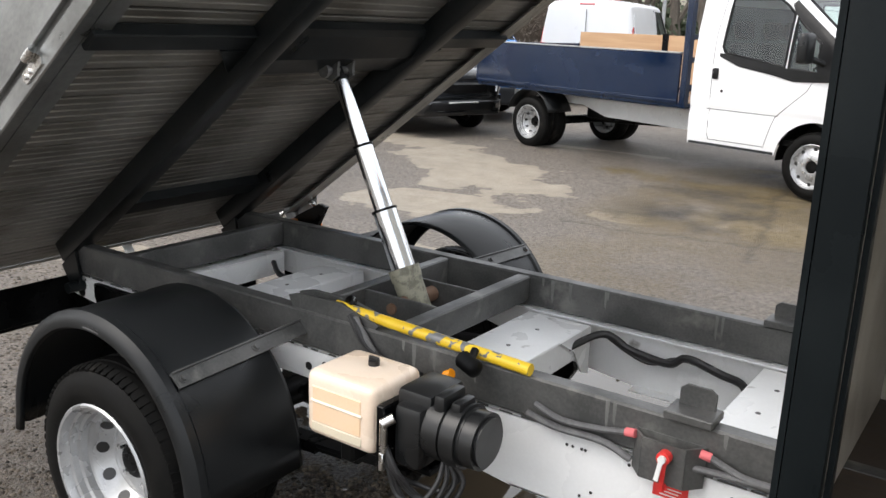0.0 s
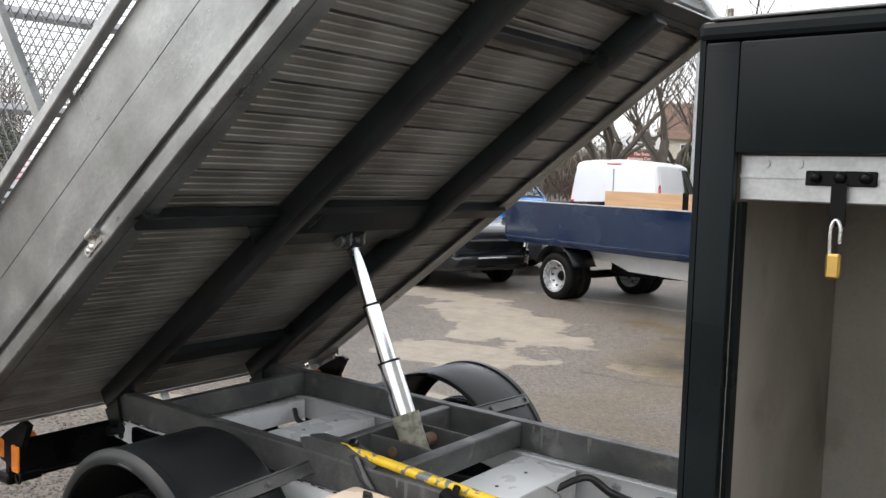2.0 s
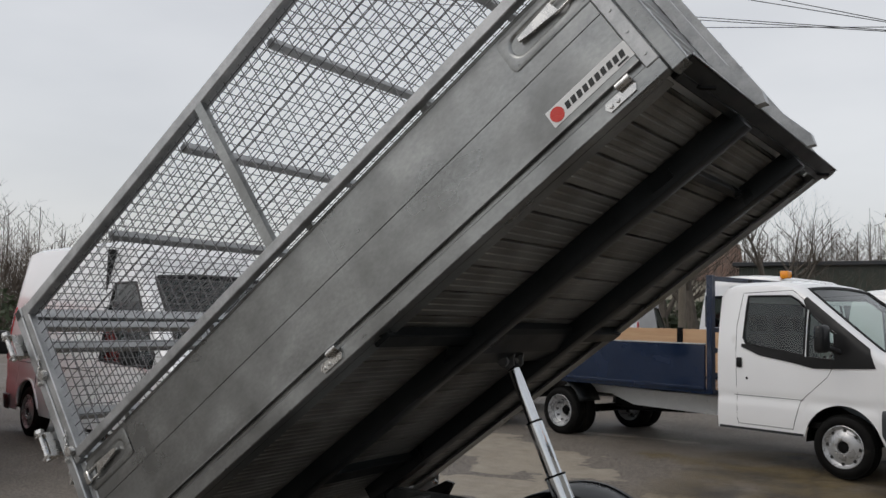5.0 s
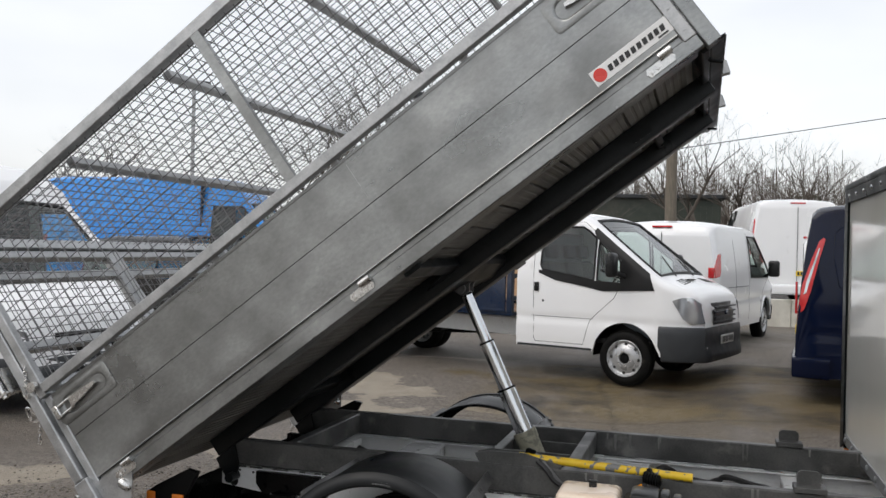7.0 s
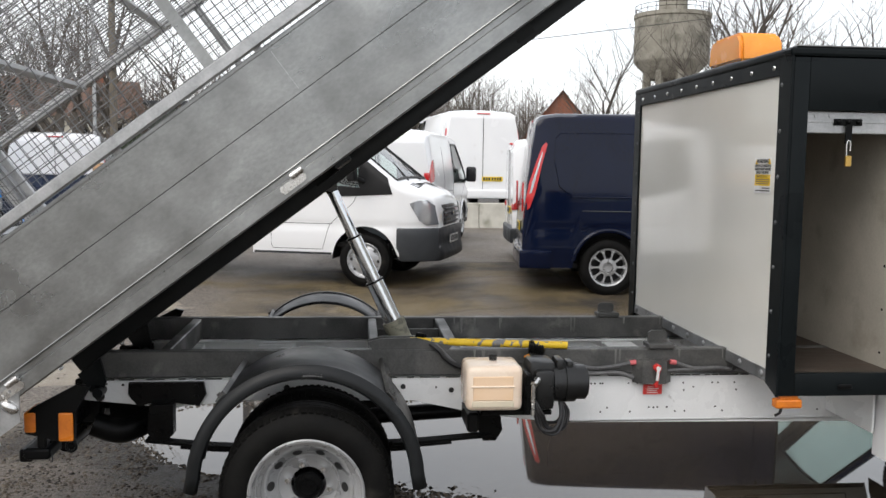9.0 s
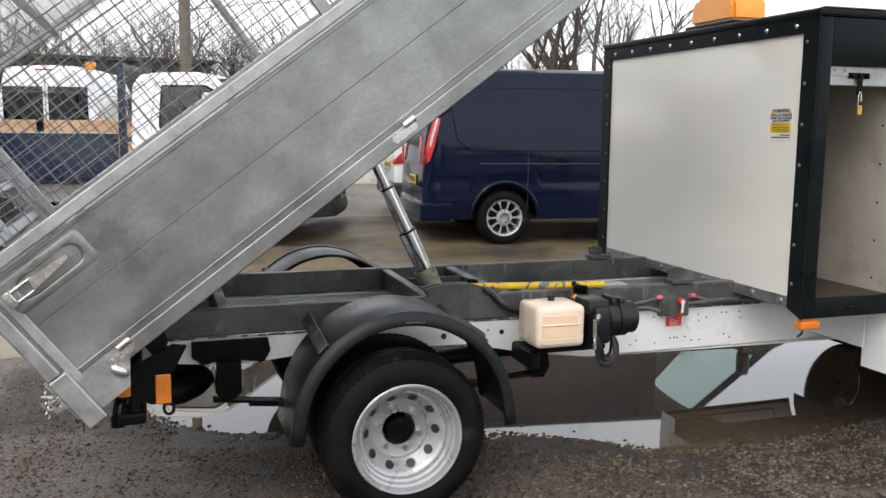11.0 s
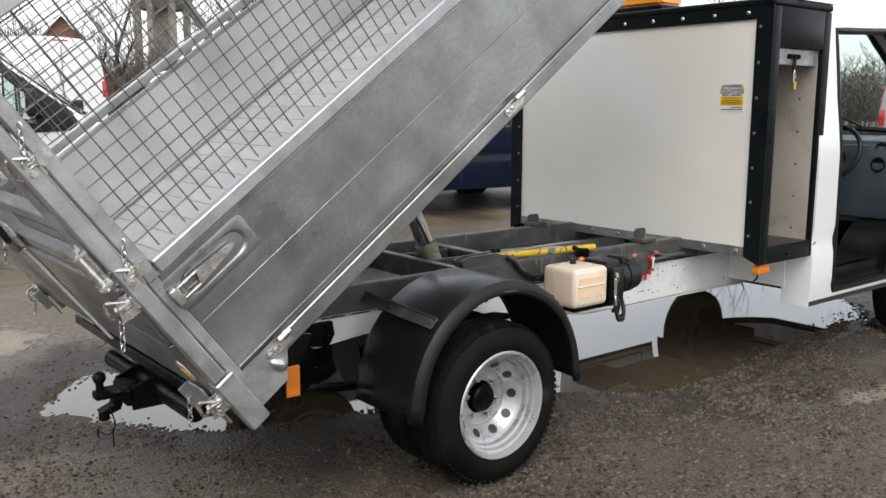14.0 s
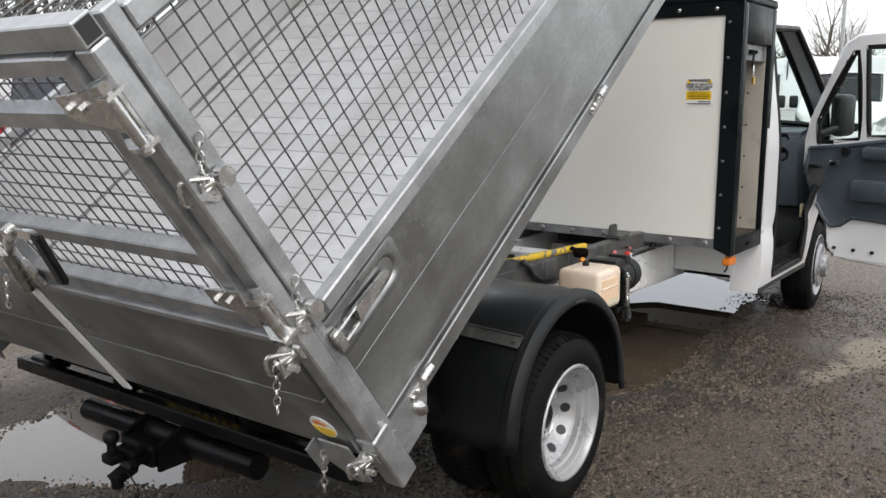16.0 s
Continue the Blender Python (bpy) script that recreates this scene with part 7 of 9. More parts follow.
# ==== panel vans and cars ====
def van(m, label, paint, L=4.97, W=1.99, H=1.98, wb=2.93, over_r=1.0, windows="cab", glass=None, alloy=False, name="panel_van", lamp_z=(1.0, 1.75), category="van", bump=None, plate=PLATEY, face="custom", lampw=0.16, rear_glass=False, lean=0.0):
    """A van, origin on the ground under the rear axle, nose to +x."""
    t = thing(name, label, category, m)
    xr, xf = -over_r, L - over_r
    ax = wb
    bump = bump or paint
    k = H / 1.98
    if face == "small":
        top = [(xr, H - 0.16), (xr + 0.07, H - 0.05), (xr + 0.4, H), (ax - 1.05, H), (ax - 0.62, H - 0.05), (ax + 0.05, 1.32), (ax + 0.18, 1.14), (xf - 0.15, 0.98), (xf - 0.06, 0.86), (xf, 0.50)]
    elif face == "car":
        top = [(xr, 0.98), (xr + 0.05, 1.05), (xr + 0.35, H - 0.06), (xr + 0.9, H), (ax - 1.2, H), (ax - 0.9, H - 0.04), (ax - 0.15, 1.10), (xf - 0.2, 0.92), (xf - 0.06, 0.84), (xf, 0.5)]
    elif H > 2.4:
        top = [(xr, H - 0.12), (xr + 0.05, H - 0.04), (xr + 0.4, H), (ax - 1.35, H), (ax - 1.0, H - 0.05), (ax - 0.72, H - 0.24), (ax - 0.58, H - 0.46), (ax + 0.32, 1.30), (ax + 0.42, 1.22), (xf - 0.18, 1.06), (xf - 0.06, 0.94), (xf, 0.48)]
    else:
        top = [(xr, H - 0.12), (xr + 0.05, H - 0.04), (xr + 0.4, H), (ax - 1.0, H), (ax - 0.75, H - 0.03), (ax - 0.58, 1.93 * k), (ax + 0.32, 1.28), (ax + 0.42, 1.20), (xf - 0.18, 1.04), (xf - 0.06, 0.92), (xf, 0.48)]
    if lean:
        top = [(xr, 0.80), (xr + lean * 0.12, 1.05), (xr + lean * 0.5, 1.60), (xr + lean * 0.85, H - 0.17), (xr + lean, H - 0.08), (xr + lean + 0.06, H - 0.035), (xr + lean + 0.25, H - 0.008)] + [p for p in top if p[0] > xr + lean + 0.3]
    sh = Shell(top, 0.32, W, [(0, 0.41), (ax, 0.41)], belt=1.1, tumble=0.13 if face != "car" else 0.22, nose=0.6, pinch=0.28, corner=0.10, step=0.045, tail=0.25, tail_pinch=0.05)
    zt = min(H - 0.14, sh.zt(ax - 0.6) - 0.10)
    if face == "car":
        wins = [[(xr + 0.55, 1.0), (xr + 0.75, H - 0.12), (ax - 1.15, H - 0.10), (ax - 0.85, H - 0.15), (ax - 0.25, 1.06)]]
    else:
        wins = [[(ax - 1.25, 1.14), (ax - 1.22, zt), (ax - 0.66, zt), (ax + 0.14, 1.26), (ax + 0.10, 1.12)]]
    if windows == "all":
        wins.append([(xr + 0.5, 1.14), (xr + 0.5, zt), (ax - 1.4, zt), (ax - 1.4, 1.14)])
    scr = (ax - 0.58, ax + 0.30) if face != "small" else (ax - 0.60, ax + 0.06)
    if face == "car":
        scr = (ax - 0.92, ax - 0.18)
    body = sh.build(t, paint, wins, scr, (), "", "body")
    g = glass or GLASS
    sh.glaze(body, wins, g)
    sh.windscreen(body, scr[0] + 0.02, scr[1] - 0.01, g)
    sh.wrap(body, "front_bumper", bump, 0.40, 0.30, 0.60, 0.022, 1)
    sh.wrap(body, "rear_bumper", TRIM if bump is not paint else paint, 0.34, 0.30, 0.53, 0.030, -1, "moulded rear bumper")
    sh.wrap(body, "lower_grille", DARKTRIM, 0.0, 0.37, 0.50, 0.030, 1, half=0.55)
    sh.wrap(body, "upper_grille", DARKTRIM, 0.0, 0.61, 0.84, 0.020, 1, half=0.46)
    sh.panel(body, "headlamp", HEADLAMP, [(xf - 0.44, 0.90), (xf - 0.36, 0.98), (xf - 0.16, 0.93), (xf - 0.05, 0.84), (xf - 0.025, 0.68), (xf - 0.14, 0.66)], 0.010, "clear swept headlamp")
    l0, l1, lw = lamp_z[0], lamp_z[1], lampw
    lh = l1 - l0
    sh.panel(body, "tail_lamp", RED, [(xr + lean * z + x * lw, l0 + z * lh) for x, z in ((0.06, 0.0), (0.75, 0.06), (1.05, 0.28), (1.25, 0.70), (1.45, 0.97), (1.25, 1.0), (0.85, 0.95), (0.45, 0.72), (0.06, 0.40))], 0.012, "tall red tail lamp", step=0.05)
    if face != "small":
        sh.panel(body, "lamp_clear", HEADLAMP, [(xr + lean * z + x * lw, l0 + z * lh) for x, z in ((0.38, 0.26), (0.62, 0.28), (0.85, 0.55), (1.08, 0.86), (0.98, 0.86), (0.66, 0.62), (0.40, 0.42))], 0.0155, step=0.05)
    for s in (-1, 1):
        b = bm_new()
        yw = sh.skin(xr, l0 + 0.2 * lh)
        box(b, xr - 0.014, xr + 0.01, min(s * (yw - 0.085), s * (yw + 0.004)), max(s * (yw - 0.085), s * (yw + 0.004)), l0, l0 + 0.42 * lh, 0.008, seg=2)
        part("lamp_corner", b, RED, body, smooth=True)
        for a0 in (0, ax):
            b = bm_new()
            arc = [(a0 + 0.425 * math.cos(a), 0.34 + 0.435 * math.sin(a)) for a in [math.pi * q / 20 for q in range(1, 20)]]
            tube(b, [(x, s * (sh.y(x, z) - 0.004), z) for x, z in arc], 0.030 if lean else 0.020, 8)
            part("arch_flare", b, paint, body, smooth=True)
    if face != "car":
        sh.seams(body, [[(ax - 1.32, 0.42), (ax - 1.34, 1.3), (ax - 1.28, zt + 0.06)], [(ax - 0.44, 0.42), (ax - 0.40, 0.80), (ax + 0.02, 1.1)], [(xr + 1.3, 0.45), (xr + 1.3, H - 0.25)] if L > 4.6 else [(xr + 1.2, 0.45), (xr + 1.2, H - 0.25)]], 0.004, TRIM)
        if L > 4.8:
            pz0, pz1, px0, px1 = 1.16, H - 0.24, xr + 0.36, ax - 1.52
            sh.panel(body, "pressed_panel", paint, [(px0 + 0.22, pz0), (px1, pz0), (px1, pz1 - 0.05), (px1 - 0.06, pz1), (px0 + 0.07, pz1), (px0 + 0.01, pz1 - 0.06), (px0, pz1 - 0.30), (px0 + 0.06, pz0 + 0.13)], 0.010)
            if lean:
                for s in (-1, 1):
                    b = bm_new()
                    tube(b, sh.line([(px0 + 0.22, pz0), (px1, pz0), (px1, pz1 - 0.05), (px1 - 0.06, pz1), (px0 + 0.07, pz1), (px0 + 0.01, pz1 - 0.06), (px0, pz1 - 0.30), (px0 + 0.06, pz0 + 0.13)], s, 0.006, 6), 0.009, 6, close=True)
                    part("panel_ridge", b, paint, body, smooth=True)
        for s in (-1, 1):
            b = bm_new()
            pts = sh.line([(xr + 0.7, 1.0), (ax - 1.38, 1.0)], s, 0.002, 8)
            tube(b, pts, 0.006, 5)
            part("slide_rail", b, TRIM, body)
    for s in (-1, 1):
        mirror(body, ax - 0.12, s * sh.y(ax - 0.1, 1.2), 1.14 if face != "car" else 1.0, s, 0.06)
        for a0 in (0, ax):
            b = bm_new()
            pts = [(a0 + 0.42 * math.cos(a), 0.34 + 0.42 * math.sin(a)) for a in [math.pi * q / 14 for q in range(15)]]
            for (x0, z0), (x1, z1) in zip(pts, pts[1:]):
                b.faces.new([b.verts.new(p) for p in ((x0, s * (W / 2 - 0.06), z0), (x1, s * (W / 2 - 0.06), z1), (x1, s * (W / 2 - 0.40), z1), (x0, s * (W / 2 - 0.40), z0))])
            b.faces.new([b.verts.new((x, s * (W / 2 - 0.40), z)) for x, z in pts])
            bmesh.ops.remove_doubles(b, verts=b.verts, dist=0.001)
            part("arch_liner", b, DARKTRIM, body, smooth=True)
        for a0 in (0, ax):
            wheel(t, pose(a0, s * (W / 2 - 0.13), 0.335, 0, 17 + 20 * a0, 0 if s < 0 else 180), dual=False, alloy=alloy)
    # two rear doors with their seam, brake lamp, plate
    b = bm_new()
    bar(b, (xr - 0.009, 0, 0.50), (xr + lean * 0.9 - 0.009, 0, H - 0.16), 0.008, 0.010, up=(0, 1, 0))
    part("door_gap", b, TRIM, body)
    b = bm_new()
    box(b, xr + lean - 0.012, xr + lean + 0.03, -0.16, 0.16, H - 0.085, H - 0.055, 0.006)
    part("brake_lamp", b, RED, body)
    plate_bars(body, xr - 0.014, -0.24, 0.78, -1, plate)
    if rear_glass:
        for s in (-1, 1):
            b = bm_new()
            box(b, xr - 0.016, xr - 0.006, min(s * 0.05, s * 0.80), max(s * 0.05, s * 0.80), H - 1.05, H - 0.40, 0.004)
            part("rear_window", b, GLASSDARK, body, "dark rear window")
    plate_bars(body, xf + 0.045, 0, 0.45, 1, PLATEW)
    b = bm_new()
    box(b, xr + 0.3, xf - 0.5, -W / 2 + 0.2, W / 2 - 0.2, 0.30, 0.36)
    box(b, ax - 1.45, ax - 1.42, -W / 2 + 0.12, W / 2 - 0.12, 0.36, H - 0.12) if windows != "all" and face != "car" else None
    box(b, ax - 0.10, ax + 0.05, -W / 2 + 0.15, W / 2 - 0.15, 0.6, 1.08, 0.03)
    part("floor_pan", b, DARKTRIM, body)
    for y0 in (-0.42, 0.42):
        seat(body, ax - 1.05, y0 * W / 1.99, 0.62 if face != "car" else 0.45)
    return t


def van_at(rear_right, heading, z, W, over_r):
    """The pose that puts a van's rear right corner at a place."""
    h = Vector((math.cos(radians(heading)), math.sin(radians(heading)), 0))
    l = Vector((-h.y, h.x, 0))
    o = Vector((*rear_right, 0)) + h * over_r + l * (W / 2)
    return pose(o.x, o.y, z, 0, 0, heading)


def van_front(front, heading, z, L, over_r):
    h = Vector((math.cos(radians(heading)), math.sin(radians(heading)), 0))
    o = Vector((*front, 0)) - h * (L - over_r)
    return pose(o.x, o.y, z, 0, 0, heading)


van(van_at((2.12, 5.80), -8, 0.14, 1.99, 1.02), "dark navy blue panel van with spoked alloy wheels", NAVY, alloy=True, lamp_z=(0.98, 1.80), over_r=1.02, H=2.15, lampw=0.095, lean=0.14, L=5.34, wb=3.30)
van(van_at((2.45, 8.35), -6, 0.22, 1.76, 0.72), "small white van with dark rear bumper", WHITEPAINT, L=4.39, W=1.76, H=1.86, wb=2.75, over_r=0.72, face="small", lamp_z=(0.80, 1.00), bump=TRIM, name="small_van")
van(van_at((1.38, 9.85), 74.5, 0.22, 1.76, 0.72), "small white panel van with red tail lamps", WHITEPAINT, L=4.39, W=1.76, H=2.02, wb=2.75, over_r=0.72, face="small", lamp_z=(1.16, 1.54), lampw=0.22, bump=TRIM, name="small_van")
van(van_at((4.15, 16.6), 97, 0.60, 2.03, 1.0), "white panel van parked behind a low wall", WHITEPAINT, L=5.3, wb=3.3, W=2.03, H=2.40, lamp_z=(1.15, 1.98), lampw=0.10)
van(van_front((-4.76, 3.39), -12, 0.0, 5.5, 1.0), "white high-roofed van with black grille", WHITEPAINT, L=5.5, W=2.05, H=2.58, wb=3.6, over_r=1.0, bump=TRIM)
van(van_front((-6.9, -0.1), -28, 0.0, 5.5, 1.0), "white high-roofed van with dark windscreen", WHITEPAINT, L=5.5, W=2.05, H=2.30, wb=3.6, over_r=1.0, bump=TRIM)
van(van_front((-8.5, 1.25), -24, 0.0, 5.2, 1.0), "red panel van with black bumper", REDPAINT, L=5.2, W=1.98, H=2.1, wb=3.3, over_r=1.0, bump=TRIM)
van(van_front((-11.6, 1.9), -30, 0.0, 5.2, 1.0), "white van with grey bumper", WHITEPAINT, L=5.2, W=1.98, H=2.06, wb=3.3, over_r=1.0, bump=TRIM)
van(pose(-9.9, 10.3, 0.095, 0, 0, 10), "bright blue high-roofed van", BRIGHTBLUE, L=5.6, W=2.05, H=2.85, wb=3.6, over_r=1.0, bump=TRIM)
van(van_front((-4.9, 8.2), -20, 0.095, 4.6, 0.9), "black pickup with a barred grille", BLACKPAINT, L=4.6, W=1.85, H=1.75, wb=2.8, over_r=0.9, windows="all", face="car", name="black_car", category="car")
van(van_at((-5.05, 14.5), 101, 0.095, 1.98, 1.0), "white panel van with plain rear doors", WHITEPAINT, L=4.97, W=1.98, H=2.13, wb=2.93, lamp_z=(1.0, 1.64), lampw=0.20)
WINVAN = van(van_at((-1.95, 14.6), 80, 0.20, 2.03, 1.0), "white window van with amber roof lamp", WHITEPAINT, L=5.3, W=2.03, H=2.50, wb=3.4, windows="all", glass=GLASSDARK, rear_glass=True, lamp_z=(1.0, 1.62))
b = bm_new()
box(b, -0.88, -0.70, -0.92, -0.74, 2.45, 2.60, 0.02, seg=2)
part("roof_lamp", b, ORANGE, WINVAN, "amber roof lamp", smooth=True)
van(van_front((18.4, 2.1), 186, 0.20, 4.97, 1.0), "white panel van with dark grille", WHITEPAINT)
van(van_front((21.8, 6.4), 184, 0.21, 4.97, 1.0), "white panel van with dark grille", WHITEPAINT)
van(van_at((15.5, 2.7), 16, 0.20, 1.99, 1.0), "silver panel van seen from behind", SILVERPAINT, H=1.95)
van(van_front((22.0, -3.6), 186, 0.20, 4.97, 1.0), "white panel van parked at the far fence", WHITEPAINT)
van(pose(27.5, 3.4, 0.20, 0, 0, 97), "long white high-roofed van parked across the yard", WHITEPAINT, L=5.8, W=2.05, H=2.65, wb=3.6, over_r=1.0)

# ==== ground: one sheet of worn tarmac, hollowed where the puddle stands ====
def axis_steps(a, b, step, far):
    xs = list(np.arange(a, b + 1e-6, step))
    d = step
    while xs[0] > -far:
        d *= 1.35
        xs.insert(0, xs[0] - d)
    d = step
    while xs[-1] < far:
        d *= 1.35
        xs.append(xs[-1] + d)
    return np.array(xs)


def fbm(x, y, s, k=0):
    return noise.fractal(Vector((x * s, y * s, 3.7 + k)), 0.8, 2.0, 4)


PUD_X = (-1.34, -1.2, -0.85, -0.6, 0.0, 0.86, 1.45, 2.0, 2.75, 3.6, 4.4, 4.9)
PUD_N = (1.12, 0.95, 0.38, 0.14, 0.02, -0.28, -0.72, -0.80, -0.66, -0.60, -0.42, 0.25)
PUD_F = (1.28, 1.40, 1.66, 1.64, 1.66, 1.75, 1.7, 1.7, 1.6, 1.5, 1.2, 0.5)


def basin(x, y):
    """How far inside the puddle's outline a point lies, in metres; negative outside."""
    if x < -1.9 or x > 5.3:
        return -1.0
    n, f = np.interp(x, PUD_X, PUD_N), np.interp(x, PUD_X, PUD_F)
    return min(y - n, f - y, x + 1.34, 4.95 - x)


# centre, half sizes, turn: worn pale concrete; the last three are moss-brown damp
PATCHES = ((-3.2, 6.05, 1.75, 0.72, -32), (-5.2, 7.2, 1.3, 0.5, -15), (0.62, 5.35, 0.85, 0.42, -8), (-1.85, 2.6, 0.9, 0.45, 20), (-2.6, 4.3, 0.9, 0.6, 0), (2.25, -1.38, 0.60, 0.13, -22), (2.95, -1.56, 0.42, 0.20, 8),
           (-3.3, 8.45, 1.3, 0.22, 0), (-0.9, 5.0, 0.35, 0.2, 0), (-6.5, 5.0, 1.6, 0.9, 10), (5.2, -2.6, 0.9, 0.4, 20), (-3.6, 1.0, 0.8, 0.4, 40))
MOSS = ((-0.7, 6.75, 1.5, 0.48, -18), (2.4, 5.3, 2.6, 0.9, -5), (4.8, 5.4, 2.4, 0.7, 5), (1.2, 7.6, 2.0, 1.2, 0))


def blob(x, y, shapes):
    v = -1.0
    for cx, cy, a, c, r in shapes:
        dx, dy, q = x - cx, y - cy, radians(r)
        u, w = (dx * math.cos(q) + dy * math.sin(q)) / a, (-dx * math.sin(q) + dy * math.cos(q)) / c
        v = max(v, 1 - math.hypot(u, w))
    return v


def rise(x, y):
    """The yard climbs gently behind the truck's far side."""
    def ease(v):
        v = min(1.0, max(0.0, v))
        return v * v * (3 - 2 * v)
    return min(0.23, 0.05 * max(0.0, y - 3.0)) * max(ease((x - 0.3) / 1.4), ease((y - 8.3) / 1.4) * ease((x + 1.2) / 1.2), 0.42 * ease((y - 4.8) / 1.5)) + 0.20 * ease((x - 9.0) / 6.0) * (1 - ease((y - 3.0) / 4.0))


xs, ys = axis_steps(-6.2, 5.6, 0.05, 600), axis_steps(-3.6, 8.4, 0.05, 600)
verts, tint = [], []
for yv in ys:
    for xv in xs:
        near = -6.3 < xv < 5.7 and -3.7 < yv < 8.5
        z, c, g, w, mud = 0.0, 0.0, 0.0, 0.0, 0.0
        if near:
            d = basin(xv, yv)
            low = fbm(xv, yv, 1.3)
            z = 0.006 + 0.004 * low + 0.003 * fbm(xv, yv, 9, 5)
            if d > -0.6:
                z -= 0.018 * min(1.0, max(0.0, (d + 0.12) / 0.30)) ** 1.0 + 0.004 * (d > 0.2)
                z += 0.008 * fbm(xv, yv, 3.5, 9) * max(0.0, 1 - abs(d) / 0.6)
                z += 0.006 * fbm(xv, yv, 14, 2) * max(0.0, 1 - abs(d) / 0.45)
            if min(math.hypot(xv - wx, yv - wy) for wx in (0, WB) for wy in (-0.88, -0.66, 0.66, 0.88)) < 0.14:
                z = min(z, 0.0)
            wob = 0.45 * fbm(xv, yv, 1.1, 3) + 0.22 * fbm(xv, yv, 6, 4)
            mud = min(1.0, max(0.0, (1.15 - abs(d + 0.15) / 0.55 + 0.5 * fbm(xv, yv, 2.6, 12)) if d > -1.0 else 0.0))
            mud = max(mud, min(0.9, max(0.0, (yv - 4.3) / 1.0)) * min(1.0, max(0.0, xv + 1.6)) * min(1.0, max(0.0, 0.32 + 0.8 * fbm(xv, yv, 0.9, 14) + 0.3 * fbm(xv, yv, 4.5, 15))))
            if yv > 4.2 and xv > -1.4:
                # joints and cracks of the old concrete bays
                e1 = abs((xv + 0.17 * yv + 0.10 * fbm(xv, yv, 1.4, 21) + 0.3) % 2.9 - 1.45)
                e2 = abs((yv - 0.15 * xv + 0.10 * fbm(xv, yv, 1.6, 22)) % 1.9 - 0.95)
                if min(e1, e2) < 0.035:
                    mud, z = max(mud, 0.45), z - 0.008
            c = min(1.0, max(0.0, (blob(xv, yv, PATCHES) + wob) * 4.0))
            g = min(1.0, max(0.0, (blob(xv, yv, MOSS) + wob) * 1.6))
            g = max(g, min(0.75, max(0.0, 0.55 + 1.2 * fbm(xv, yv, 0.8, 17))) * max(min(1.0, max(0.0, (yv - 4.4) / 0.6)), 0.55 * min(1.0, max(0.0, (yv - 2.2) / 0.8))) * min(1.0, max(0.0, xv + 1.8)))
            w = min(1.0, max(0.0, 0.75 + 1.1 * d)) if d > -0.7 else 0.0
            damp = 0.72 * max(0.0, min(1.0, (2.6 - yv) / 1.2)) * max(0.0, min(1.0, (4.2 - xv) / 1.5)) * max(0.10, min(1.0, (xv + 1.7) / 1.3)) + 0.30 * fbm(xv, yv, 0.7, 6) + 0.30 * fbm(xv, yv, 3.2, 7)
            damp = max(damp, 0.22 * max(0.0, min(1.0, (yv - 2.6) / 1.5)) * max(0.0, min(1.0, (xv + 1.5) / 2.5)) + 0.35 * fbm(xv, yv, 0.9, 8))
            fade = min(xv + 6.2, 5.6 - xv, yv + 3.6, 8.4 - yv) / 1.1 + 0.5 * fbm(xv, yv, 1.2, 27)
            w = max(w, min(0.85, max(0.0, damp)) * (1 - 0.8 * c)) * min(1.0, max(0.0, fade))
        else:
            z = 0.003
        verts.append((xv, yv, z + rise(xv, yv)))
        tint.append((c, g, w, mud))
nx = len(xs)
faces = [(j * nx + i, j * nx + i + 1, (j + 1) * nx + i + 1, (j + 1) * nx + i) for j in range(len(ys) - 1) for i in range(nx - 1)]
me = bpy.data.meshes.new("ground")
me.from_pydata(verts, [], faces)
col = me.color_attributes.new("wear", "FLOAT_COLOR", "POINT")
col.data.foreach_set("color", np.array(tint, dtype=np.float32).ravel())
me.shade_smooth()
tagged(new("ground", me), "worn wet tarmac yard with pale concrete patches and loose grit", "ground", kind="structure")

gm = bpy.data.materials.new("worn_tarmac")
gm.use_nodes = True
gn, gl = gm.node_tree.nodes, gm.node_tree.links
gb = gn["Principled BSDF"]
g_co, g_at, g_sep = gn.new("ShaderNodeTexCoord"), gn.new("ShaderNodeAttribute"), gn.new("ShaderNodeSeparateColor")
g_at.attribute_name = "wear"
gl.new(g_at.outputs["Color"], g_sep.inputs[0])


def g_noise(s, d=6.0, rough=0.6):
    n = gn.new("ShaderNodeTexNoise")
    n.inputs["Scale"].default_value, n.inputs["Detail"].default_value, n.inputs["Roughness"].default_value = s, d, rough
    gl.new(g_co.outputs["Object"], n.inputs["Vector"])
    return n.outputs["Fac"]


def g_ramp(fac, p0, c0, p1, c1):
    r = gn.new("ShaderNodeValToRGB")
    r.color_ramp.elements[0].position, r.color_ramp.elements[0].color = p0, (*c0, 1)
    r.color_ramp.elements[1].position, r.color_ramp.elements[1].color = p1, (*c1, 1)
    gl.new(fac, r.inputs["Fac"])
    return r.outputs["Color"]


def g_mix(fac, a, b, mode="MIX"):
    m = gn.new("ShaderNodeMix")
    m.data_type, m.blend_type = "RGBA", mode
    if isinstance(fac, float):
        m.inputs["Factor"].default_value = fac
    else:
        gl.new(fac, m.inputs["Factor"])
    gl.new(a, m.inputs["A"])
    gl.new(b, m.inputs["B"])
    return m.outputs["Result"]


n_big, n_mid, n_grit, n_edge = g_noise(0.55), g_noise(5.0), g_noise(70.0, 4.0, 0.75), g_noise(14.0, 5.0, 0.7)
vor = gn.new("ShaderNodeTexVoronoi")
vor.inputs["Scale"].default_value, vor.inputs["Randomness"].default_value = 62.0, 1.0
warp = gn.new("ShaderNodeVectorMath")
warp.operation = "MULTIPLY_ADD"
